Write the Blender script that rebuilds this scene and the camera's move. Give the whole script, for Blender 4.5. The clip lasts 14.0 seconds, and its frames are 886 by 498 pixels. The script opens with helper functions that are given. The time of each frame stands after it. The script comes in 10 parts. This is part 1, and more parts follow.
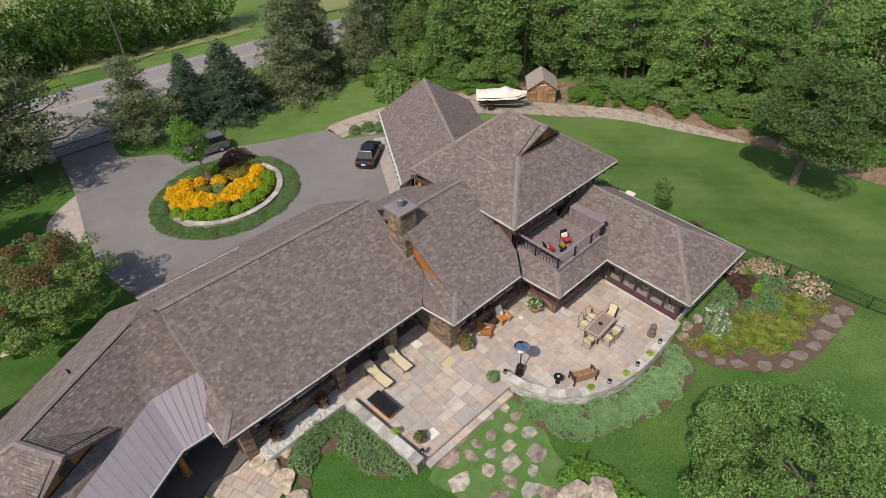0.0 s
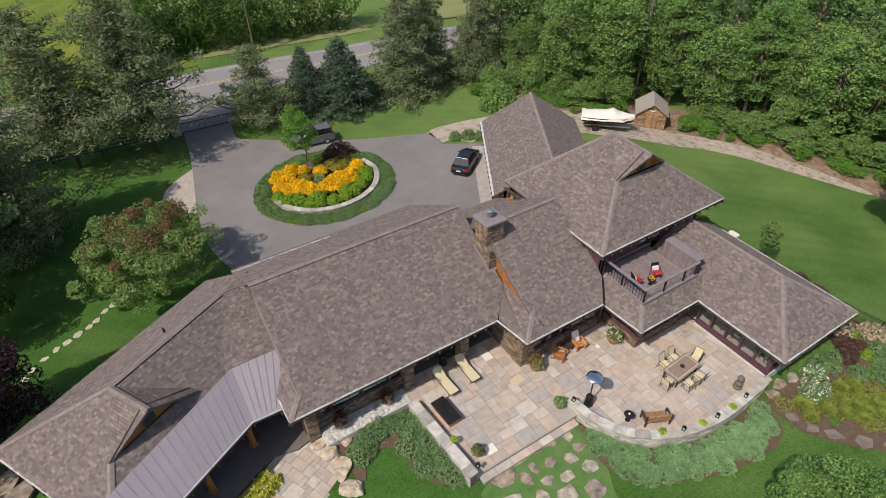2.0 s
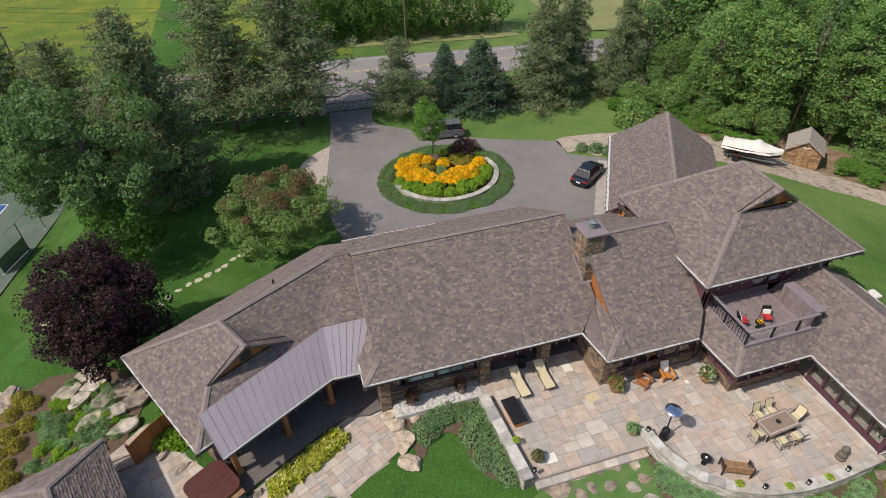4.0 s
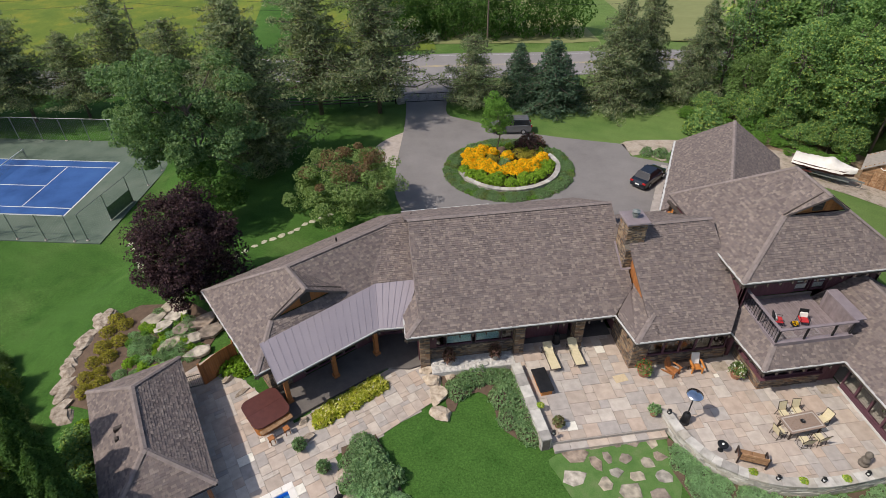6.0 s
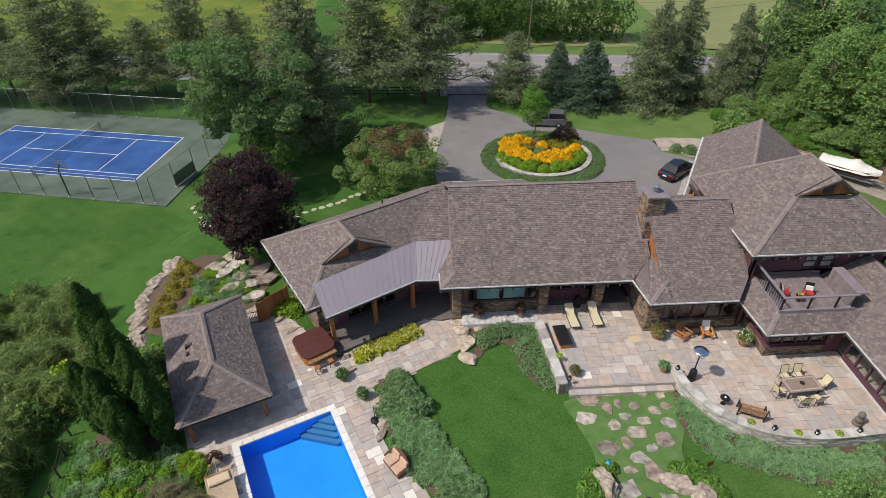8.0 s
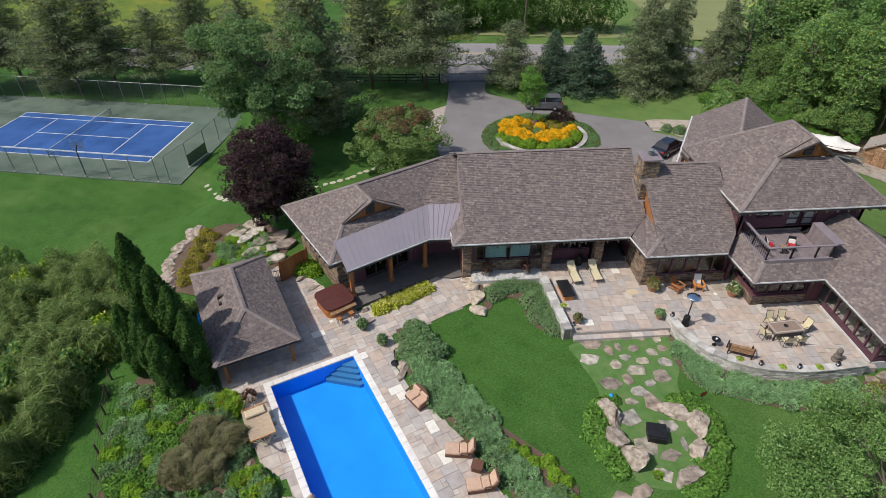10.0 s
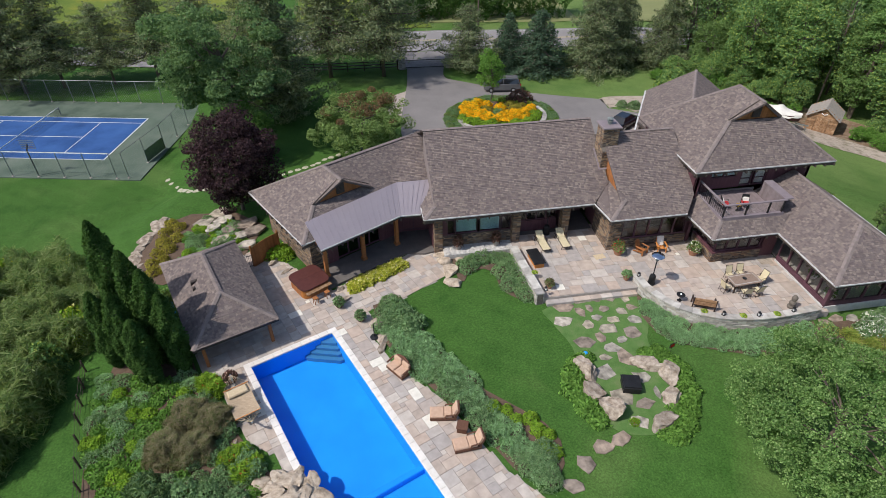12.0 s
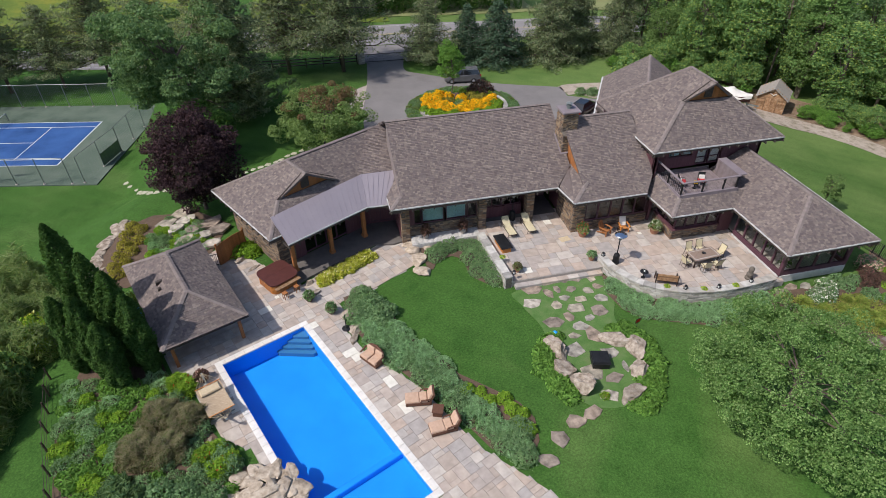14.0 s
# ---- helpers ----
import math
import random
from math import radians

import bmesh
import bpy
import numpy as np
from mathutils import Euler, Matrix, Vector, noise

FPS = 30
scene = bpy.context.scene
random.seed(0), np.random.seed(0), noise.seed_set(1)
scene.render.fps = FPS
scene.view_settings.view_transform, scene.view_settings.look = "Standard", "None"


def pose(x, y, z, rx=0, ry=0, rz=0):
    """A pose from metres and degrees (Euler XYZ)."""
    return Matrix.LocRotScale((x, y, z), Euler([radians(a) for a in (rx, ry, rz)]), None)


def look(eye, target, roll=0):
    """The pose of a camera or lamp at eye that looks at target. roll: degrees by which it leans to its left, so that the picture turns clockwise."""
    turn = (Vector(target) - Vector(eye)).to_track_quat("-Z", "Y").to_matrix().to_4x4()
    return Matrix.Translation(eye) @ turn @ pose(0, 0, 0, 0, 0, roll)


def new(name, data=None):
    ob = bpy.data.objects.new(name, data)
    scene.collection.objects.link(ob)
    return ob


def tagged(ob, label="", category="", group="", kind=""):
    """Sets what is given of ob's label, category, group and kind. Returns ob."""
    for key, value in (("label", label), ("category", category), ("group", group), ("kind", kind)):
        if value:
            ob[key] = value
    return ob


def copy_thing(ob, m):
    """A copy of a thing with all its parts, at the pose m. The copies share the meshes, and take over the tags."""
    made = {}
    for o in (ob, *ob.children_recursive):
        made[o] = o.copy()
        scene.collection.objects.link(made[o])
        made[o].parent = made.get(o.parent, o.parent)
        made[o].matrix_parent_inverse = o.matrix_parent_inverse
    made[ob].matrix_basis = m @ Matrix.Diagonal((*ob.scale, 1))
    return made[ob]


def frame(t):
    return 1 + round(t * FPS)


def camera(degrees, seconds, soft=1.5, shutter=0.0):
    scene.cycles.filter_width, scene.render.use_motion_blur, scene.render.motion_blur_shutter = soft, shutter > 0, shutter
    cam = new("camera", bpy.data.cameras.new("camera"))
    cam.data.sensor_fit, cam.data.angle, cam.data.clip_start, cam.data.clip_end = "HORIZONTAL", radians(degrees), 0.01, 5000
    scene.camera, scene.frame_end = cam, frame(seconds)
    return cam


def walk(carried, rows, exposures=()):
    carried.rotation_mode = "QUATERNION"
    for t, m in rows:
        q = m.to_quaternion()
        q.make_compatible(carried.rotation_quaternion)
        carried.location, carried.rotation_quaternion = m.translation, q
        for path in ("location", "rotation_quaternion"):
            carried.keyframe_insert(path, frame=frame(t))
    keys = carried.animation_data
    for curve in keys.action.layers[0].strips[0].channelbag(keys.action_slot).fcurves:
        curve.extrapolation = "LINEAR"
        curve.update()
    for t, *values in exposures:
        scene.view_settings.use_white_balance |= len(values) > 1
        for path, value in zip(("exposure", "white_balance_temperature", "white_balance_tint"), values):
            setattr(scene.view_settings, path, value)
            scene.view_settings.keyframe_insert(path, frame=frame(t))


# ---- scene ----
cam = camera(74.8, 14.0, soft=0.8)
PATH = [
    (0, (-0.085, -1.448, 29.237), (0.93, -0.325, 27.93), -1.9),
    (0.5, (-0.062, -1.445, 29.291), (0.95, -0.309, 27.993), -1.6),
    (1, (-0.098, -1.389, 29.326), (0.876, -0.209, 28.037), -1.3),
    (1.5, (-0.125, -1.31, 29.281), (0.765, -0.058, 28.001), -1.1),
    (2, (-0.025, -1.351, 29.248), (0.775, -0.036, 27.971), -1.1),
    (2.5, (0.144, -1.508, 29.19), (0.845, -0.134, 27.917), -1.1),
    (3, (0.353, -1.866, 29.15), (0.949, -0.437, 27.885), -1.2),
    (5.5, (1.499, -5.42, 29.24), (1.75, -3.871, 28.001), -1.1),
    (6, (1.391, -6.641, 29.287), (1.587, -5.079, 28.054), -1.0),
    (6.5, (1.232, -7.96, 29.313), (1.358, -6.383, 28.09), -0.7),
    (7, (1.054, -9.273, 29.315), (1.143, -7.686, 28.101), -0.4),
    (7.5, (0.884, -10.509, 29.262), (0.968, -8.918, 28.053), -0.3),
    (8, (0.561, -11.708, 29.174), (0.653, -10.116, 27.967), -0.2),
    (10.5, (-1.587, -16.466, 28.231), (-1.442, -14.87, 27.034), 0.1),
    (11, (-1.788, -16.909, 28.023), (-1.615, -15.319, 26.823), -0.0),
    (11.5, (-1.945, -17.12, 27.778), (-1.732, -15.537, 26.575), -0.2),
    (12, (-2.073, -17.198, 27.574), (-1.821, -15.624, 26.366), -0.3),
    (12.5, (-2.234, -17.265, 27.39), (-1.94, -15.7, 26.179), -0.4),
    (13, (-2.251, -17.385, 27.284), (-1.924, -15.83, 26.069), -0.5),
    (13.5, (-2.189, -17.585, 27.268), (-1.846, -16.037, 26.05), -0.6),
    (14, (-2.139, -17.792, 27.298), (-1.783, -16.247, 26.08), -0.6),
]
walk(cam, [(t, look(eye, target, roll)) for t, eye, target, roll in PATH], [(0.0, 0.35, 6950, 12), (3.2, 0.36, 6850, 12), (6.5, 0.35, 6750, 12), (10.5, 0.36, 6450, 11), (14.0, 0.38, 6400, 13)])

# ---- world, sun and exposure ----
SUN_TO = Vector((-2.2, -0.6, 2.85)).normalized()
world = bpy.data.worlds.new("sky")
scene.world = world
world.use_nodes = True
wn = world.node_tree.nodes
sky = wn.new("ShaderNodeTexSky")
sky.sky_type = "NISHITA"
sky.sun_disc = False
sky.sun_elevation = math.asin(SUN_TO.z)
sky.sun_rotation = math.atan2(SUN_TO.x, SUN_TO.y)
sky.dust_density = 1.5
wn["Background"].inputs["Strength"].default_value = 0.128
world.node_tree.links.new(sky.outputs[0], wn["Background"].inputs["Color"])
sun = new("sun", bpy.data.lights.new("sun", "SUN"))
sun.data.energy = 3.4
sun.data.angle = radians(0.6)
sun.data.color = (1.0, 0.95, 0.87)
sun.matrix_world = SUN_TO.to_track_quat("Z", "Y").to_matrix().to_4x4()

# ---- materials ----
def lin(c):
    return (c[0], c[1], c[2], 1.0)


def material(name, colours, scale=1.0, rough=0.8, bump=0.0, bump_scale=None, metal=0.0, detail=6.0, island=0.0, obj=0.0, fine=0.0, stretch=None, spec=0.3, big=0.0, big_scale=0.08):
    """Noise-mixed colours, with a second fine scale, a large-scale stain, random lightness per piece and bump."""
    m = bpy.data.materials.new(name)
    m.use_nodes = True
    nt = m.node_tree
    n, link = nt.nodes, nt.links.new
    b = n["Principled BSDF"]
    b.inputs["Roughness"].default_value = rough
    b.inputs["Metallic"].default_value = metal
    b.inputs["Specular IOR Level"].default_value = spec
    geo = n.new("ShaderNodeNewGeometry")
    vec = geo.outputs["Position"]
    if stretch:
        mp = n.new("ShaderNodeMapping")
        mp.inputs["Scale"].default_value = stretch
        link(vec, mp.inputs["Vector"])
        vec = mp.outputs["Vector"]

    def noise_at(s, d=6.0):
        t = n.new("ShaderNodeTexNoise")
        t.inputs["Scale"].default_value = s
        t.inputs["Detail"].default_value = d
        t.inputs["Roughness"].default_value = 0.6
        link(vec, t.inputs["Vector"])
        return t.outputs["Fac"]

    ramp = n.new("ShaderNodeValToRGB")
    els = ramp.color_ramp.elements
    while len(els) < len(colours):
        els.new(0.5)
    for i, c in enumerate(colours):
        els[i].position = 0.28 + 0.44 * i / max(1, len(colours) - 1)
        els[i].color = lin(c)
    link(noise_at(scale, detail), ramp.inputs["Fac"])
    col = ramp.outputs["Color"]

    def value_shift(col, source, lo, hi):
        mr = n.new("ShaderNodeMapRange")
        mr.inputs["To Min"].default_value = lo
        mr.inputs["To Max"].default_value = hi
        link(source, mr.inputs["Value"])
        mx = n.new("ShaderNodeMix")
        mx.data_type = "RGBA"
        mx.blend_type = "MULTIPLY"
        mx.inputs["Factor"].default_value = 1.0
        link(col, mx.inputs["A"])
        link(mr.outputs["Result"], mx.inputs["B"])
        return mx.outputs["Result"]

    if island:
        col = value_shift(col, geo.outputs["Random Per Island"], 1 - island, 1 + island)
    if obj:
        oi = n.new("ShaderNodeObjectInfo")
        col = value_shift(col, oi.outputs["Random"], 1 - obj, 1 + obj)
    if fine:
        col = value_shift(col, noise_at(scale * 14, 3.0), 1 - fine, 1 + fine)
    if big:
        col = value_shift(col, noise_at(big_scale, 4.0), 1 - big, 1 + big)
    link(col, b.inputs["Base Color"])
    if bump:
        bp = n.new("ShaderNodeBump")
        bp.inputs["Strength"].default_value = bump
        bp.inputs["Distance"].default_value = 0.03
        link(noise_at(bump_scale or scale * 4), bp.inputs["Height"])
        link(bp.outputs["Normal"], b.inputs["Normal"])
    return m


def random_pick(name, colours, source="island", rough=0.85, bump=0.3, bump_scale=20.0, stain=0.18, spec=0.25):
    """Pieces that each take one of several colours."""
    m = material(name, [(1, 1, 1), (1, 1, 1)], scale=3.0, rough=rough, bump=bump, bump_scale=bump_scale, spec=spec)
    nt = m.node_tree
    n, link = nt.nodes, nt.links.new
    ramp = n.new("ShaderNodeValToRGB")
    ramp.color_ramp.interpolation = "CONSTANT"
    els = ramp.color_ramp.elements
    while len(els) < len(colours):
        els.new(0.5)
    for i, c in enumerate(colours):
        els[i].position = i / len(colours)
        els[i].color = lin(c)
    if source == "island":
        g = n.new("ShaderNodeNewGeometry")
        link(g.outputs["Random Per Island"], ramp.inputs["Fac"])
    else:
        g = n.new("ShaderNodeObjectInfo")
        link(g.outputs["Random"], ramp.inputs["Fac"])
    pos = n.new("ShaderNodeNewGeometry").outputs["Position"]
    t = n.new("ShaderNodeTexNoise")
    t.inputs["Scale"].default_value = 2.2
    t.inputs["Detail"].default_value = 8.0
    link(pos, t.inputs["Vector"])
    mr = n.new("ShaderNodeMapRange")
    mr.inputs["From Min"].default_value = 0.3
    mr.inputs["From Max"].default_value = 0.7
    mr.inputs["To Min"].default_value = 1 - stain
    mr.inputs["To Max"].default_value = 1 + stain
    link(t.outputs["Fac"], mr.inputs["Value"])
    mx = n.new("ShaderNodeMix")
    mx.data_type = "RGBA"
    mx.blend_type = "MULTIPLY"
    mx.inputs["Factor"].default_value = 1.0
    link(ramp.outputs["Color"], mx.inputs["A"])
    link(mr.outputs["Result"], mx.inputs["B"])
    link(mx.outputs["Result"], n["Principled BSDF"].inputs["Base Color"])
    return m


SHINGLES = [(0.152, 0.125, 0.117), (0.172, 0.140, 0.128), (0.132, 0.109, 0.103), (0.182, 0.149, 0.135), (0.160, 0.129, 0.119), (0.142, 0.118, 0.113), (0.208, 0.172, 0.153), (0.122, 0.100, 0.096), (0.166, 0.136, 0.127)]
MAT = {
    "shingle": random_pick("asphalt_shingle", SHINGLES, bump=0.5, bump_scale=60, rough=0.95, stain=0.09, spec=0.15),
    "shingle_obj": random_pick("asphalt_shingle_piece", SHINGLES, "object", bump=0.5, bump_scale=60, rough=0.95, stain=0.09, spec=0.15),
    "underlay": material("roof_underlay", [(0.10, 0.08, 0.075), (0.13, 0.105, 0.1)], 3, 0.95),
    "ridge_cap": material("ridge_cap", [(0.17, 0.14, 0.132), (0.21, 0.175, 0.162)], 5, 0.95, 0.3, island=0.12),
    "metal_roof": material("standing_seam_metal", [(0.278, 0.244, 0.265), (0.31, 0.273, 0.292)], 0.6, 0.38, metal=0.3, spec=0.45, fine=0.04),
    "fascia": material("white_drip_edge", [(0.40, 0.40, 0.39), (0.52, 0.52, 0.50)], 3, 0.5),
    "soffit": material("dark_soffit", [(0.05, 0.04, 0.037), (0.075, 0.06, 0.05)], 4, 0.7),
    "siding": material("plum_brown_board_siding", [(0.085, 0.036, 0.044), (0.125, 0.054, 0.063)], 2, 0.65, 0.3, stretch=(6, 6, 0.4), island=0.15),
    "cedar": material("cedar_wood", [(0.23, 0.085, 0.028), (0.34, 0.14, 0.05)], 3, 0.55, 0.2, stretch=(1, 1, 6), obj=0.2, fine=0.12),
    "deck": material("grey_deck_board", [(0.15, 0.12, 0.125), (0.22, 0.18, 0.18)], 3, 0.75, 0.2, obj=0.13, fine=0.1),
    "trim": material("plum_trim", [(0.07, 0.03, 0.042), (0.10, 0.045, 0.06)], 2, 0.5),
    "railing": material("mauve_grey_railing", [(0.17, 0.14, 0.15), (0.22, 0.185, 0.195)], 2, 0.6),
    "stone": random_pick("ledge_stone", [(0.150, 0.105, 0.072), (0.215, 0.160, 0.112), (0.105, 0.082, 0.068), (0.265, 0.195, 0.125), (0.165, 0.135, 0.112), (0.082, 0.065, 0.055), (0.205, 0.125, 0.075)], bump=0.8, bump_scale=14, stain=0.25),
    "mortar": material("mortar", [(0.10, 0.085, 0.07), (0.15, 0.13, 0.11)], 8, 0.95),
    "wall_stone": random_pick("grey_wall_stone", [(0.335, 0.315, 0.285), (0.40, 0.38, 0.345), (0.275, 0.26, 0.24), (0.36, 0.33, 0.285), (0.44, 0.42, 0.385)], "object", bump=0.8, bump_scale=9, stain=0.22),
    "wall_stone_i": random_pick("grey_wall_stone_joined", [(0.335, 0.315, 0.285), (0.40, 0.38, 0.345), (0.275, 0.26, 0.24), (0.36, 0.33, 0.285), (0.44, 0.42, 0.385)], bump=0.8, bump_scale=9, stain=0.22),
    "paving": random_pick("sandstone_flag", [(0.385, 0.322, 0.275), (0.415, 0.360, 0.312), (0.345, 0.297, 0.262), (0.400, 0.330, 0.275), (0.430, 0.382, 0.338), (0.365, 0.330, 0.300), (0.395, 0.315, 0.258), (0.345, 0.288, 0.243), (0.320, 0.290, 0.268)], "object", bump=0.25, bump_scale=9, stain=0.14),
    "paving_i": random_pick("sandstone_flag_joined", [(0.385, 0.322, 0.275), (0.415, 0.360, 0.312), (0.345, 0.297, 0.262), (0.400, 0.330, 0.275), (0.430, 0.382, 0.338), (0.365, 0.330, 0.300), (0.395, 0.315, 0.258), (0.345, 0.288, 0.243), (0.320, 0.290, 0.268)], bump=0.25, bump_scale=9, stain=0.14),
    "pale_flag": material("pale_flag", [(0.55, 0.52, 0.45), (0.66, 0.63, 0.56)], 4, 0.8, 0.2),
    "pebble": material("pale_pebbles", [(0.33, 0.315, 0.295), (0.55, 0.53, 0.50)], 6, 0.9, 0.8, 24, fine=0.2),
    "litter": material("leaf_litter", [(0.075, 0.09, 0.03), (0.24, 0.175, 0.125), (0.15, 0.095, 0.06), (0.30, 0.235, 0.185)], 0.9, 0.95, 0.8, 18, fine=0.4, detail=9),
    "fall_rock": material("tan_limestone", [(0.19, 0.145, 0.10), (0.37, 0.305, 0.235), (0.49, 0.42, 0.335)], 3.0, 0.9, 0.8, 7, obj=0.15, fine=0.15),
    "step_stone": material("mossy_pale_stone", [(0.25, 0.25, 0.17), (0.40, 0.38, 0.29), (0.47, 0.44, 0.36)], 4, 0.9, 0.4),
    "joint": material("paving_joint", [(0.27, 0.24, 0.215), (0.35, 0.315, 0.285)], 6, 0.95),
    "coping": material("pool_coping", [(0.56, 0.53, 0.49), (0.66, 0.63, 0.59)], 3, 0.7, 0.15, obj=0.06),
    "liner": material("blue_pool_liner", [(0.012, 0.27, 0.74), (0.018, 0.33, 0.80)], 0.5, 0.5),
    "liner_step": material("pale_pool_step", [(0.05, 0.17, 0.30), (0.075, 0.21, 0.35)], 0.8, 0.5),
    # darker than the paving: the porch floors' shade is put into this colour
    "slate": material("darkened_stone", [(0.095, 0.085, 0.080), (0.14, 0.125, 0.115)], 1.5, 0.8, 0.3, 8, fine=0.15),
    "table_tile": material("brown_table_tile", [(0.15, 0.105, 0.08), (0.24, 0.175, 0.135), (0.19, 0.15, 0.125)], 9, 0.6, 0.2),
    "thyme": material("creeping_thyme", [(0.060, 0.128, 0.032), (0.086, 0.160, 0.046), (0.12, 0.17, 0.068)], 1.2, 0.95, 0.8, 25, fine=0.3, spec=0.1),
    "asphalt": material("driveway_asphalt", [(0.155, 0.145, 0.142), (0.20, 0.187, 0.182)], 0.35, 0.92, 0.25, 80, fine=0.10, big=0.10, big_scale=0.12, spec=0.2),
    "road": material("road_asphalt", [(0.19, 0.18, 0.18), (0.235, 0.222, 0.22)], 0.3, 0.92, 0.2, 60, fine=0.08, spec=0.2),
    "yellow_line": material("yellow_road_paint", [(0.42, 0.32, 0.12), (0.50, 0.39, 0.16)], 4, 0.8),
    "grass": material("lawn_grass", [(0.046, 0.108, 0.020), (0.064, 0.135, 0.026), (0.090, 0.158, 0.036)], 0.45, 0.95, 0.6, 18, fine=0.22, big=0.22, big_scale=0.07, spec=0.1),
    "rough_grass": material("meadow", [(0.078, 0.122, 0.022), (0.108, 0.148, 0.026), (0.19, 0.19, 0.03)], 0.22, 0.95, 0.6, 6, fine=0.3, spec=0.1),
    "field": material("mown_field", [(0.16, 0.18, 0.075), (0.21, 0.22, 0.10)], 0.12, 0.95, 0.3, 6, fine=0.15, spec=0.1, stretch=(0.3, 1, 1)),
    "soil": material("bark_mulch", [(0.075, 0.05, 0.035), (0.13, 0.088, 0.06)], 3, 0.95, 0.7, 25, fine=0.25),
    "gravel": material("pale_gravel", [(0.12, 0.115, 0.055), (0.27, 0.225, 0.18), (0.36, 0.31, 0.255), (0.19, 0.13, 0.09)], 1.3, 0.95, 0.6, 30, fine=0.35, big=0.2, big_scale=0.3, detail=9),
    "boulder": material("granite_boulder", [(0.095, 0.073, 0.052), (0.225, 0.18, 0.138), (0.33, 0.28, 0.228), (0.415, 0.365, 0.307)], 3.0, 0.9, 0.9, 6, obj=0.14, fine=0.15),
    "flagstone": random_pick("reddish_flagstone", [(0.265, 0.235, 0.185), (0.235, 0.185, 0.145), (0.345, 0.31, 0.26), (0.20, 0.165, 0.135), (0.30, 0.26, 0.20), (0.255, 0.235, 0.20)], "object", bump=1.0, bump_scale=6, stain=0.55),
    "bark": material("tree_bark", [(0.085, 0.065, 0.05), (0.16, 0.13, 0.10)], 5, 0.95, 0.8, 20, stretch=(3, 3, 0.6)),
    "court_green": material("green_court", [(0.055, 0.080, 0.062), (0.095, 0.125, 0.098), (0.120, 0.145, 0.118)], 0.3, 0.95, 0.1, fine=0.10, big=0.25, big_scale=0.16, spec=0.08),
    "court_blue": material("blue_court", [(0.022, 0.058, 0.165), (0.034, 0.086, 0.235), (0.042, 0.105, 0.27)], 0.28, 0.95, 0.1, fine=0.06, big=0.22, big_scale=0.2, spec=0.08),
    "court_white": material("worn_court_paint", [(0.40, 0.43, 0.46), (0.56, 0.58, 0.60)], 3, 0.9, spec=0.1),
    "white_paint": material("white_paint", [(0.72, 0.72, 0.70), (0.82, 0.82, 0.80)], 5, 0.6),
    "steel": material("galvanised_steel", [(0.16, 0.18, 0.175), (0.24, 0.26, 0.25)], 3, 0.5, metal=0.5),
    "black_metal": material("black_metal", [(0.015, 0.015, 0.016), (0.03, 0.03, 0.032)], 3, 0.45, metal=0.4),
    "chrome": material("polished_steel", [(0.55, 0.58, 0.62), (0.7, 0.72, 0.75)], 2, 0.18, metal=1.0),
    "cream": material("cream_sling_fabric", [(0.47, 0.41, 0.26), (0.56, 0.49, 0.33)], 8, 0.85, fine=0.08),
    "peach": material("peach_cushion", [(0.40, 0.265, 0.185), (0.48, 0.33, 0.24)], 6, 0.9, fine=0.06),
    "wicker": material("brown_wicker", [(0.075, 0.034, 0.02), (0.14, 0.065, 0.04)], 30, 0.7, 0.5, 60),
    "brown_cover": material("oxblood_vinyl_cover", [(0.065, 0.022, 0.019), (0.09, 0.03, 0.026)], 3, 0.5),
    "dark_wood": material("dark_wood", [(0.03, 0.02, 0.017), (0.055, 0.038, 0.03)], 5, 0.6),
    "orange_wood": material("orange_cedar_furniture", [(0.42, 0.15, 0.035), (0.55, 0.23, 0.06)], 6, 0.5, stretch=(1, 1, 5), fine=0.1),
    "terracotta": material("terracotta", [(0.25, 0.12, 0.07), (0.36, 0.19, 0.115)], 6, 0.85, 0.2),
    "red_fabric": material("red_fabric", [(0.35, 0.02, 0.025), (0.45, 0.035, 0.035)], 6, 0.85),
    "white_fabric": material("white_canvas", [(0.54, 0.51, 0.46), (0.66, 0.63, 0.58)], 2, 0.85, 0.4, 5),
    "black_paint": material("black_car_paint", [(0.006, 0.008, 0.013), (0.01, 0.012, 0.018)], 2, 0.12, spec=0.6),
    "grey_paint": material("grey_car_paint", [(0.17, 0.17, 0.18), (0.21, 0.21, 0.22)], 2, 0.2, metal=0.5, spec=0.6),
    "rubber": material("rubber", [(0.012, 0.012, 0.012), (0.022, 0.022, 0.022)], 5, 0.85),
    "dark_glass": material("dark_glass", [(0.008, 0.010, 0.012), (0.014, 0.017, 0.02)], 2, 0.05, spec=0.8),
    "teal_blind": material("pale_blind", [(0.30, 0.45, 0.46), (0.38, 0.53, 0.53)], 2, 0.6),
    "red_lamp": material("red_lens", [(0.3, 0.01, 0.01), (0.4, 0.015, 0.015)], 4, 0.2),
    "shed_wood": material("weathered_shed_board", [(0.15, 0.082, 0.045), (0.29, 0.165, 0.085), (0.36, 0.26, 0.17)], 4, 0.85, 0.4, obj=0.32, fine=0.15),
    "shed_roof": material("grey_shed_roof", [(0.22, 0.20, 0.18), (0.32, 0.29, 0.26)], 4, 0.9, 0.4, island=0.15),
    "rope": material("rope_hammock", [(0.42, 0.33, 0.21), (0.52, 0.42, 0.28)], 10, 0.9),
    "bench_cloth": material("brown_bench_cushion", [(0.20, 0.11, 0.055), (0.27, 0.155, 0.085)], 6, 0.85, fine=0.1),
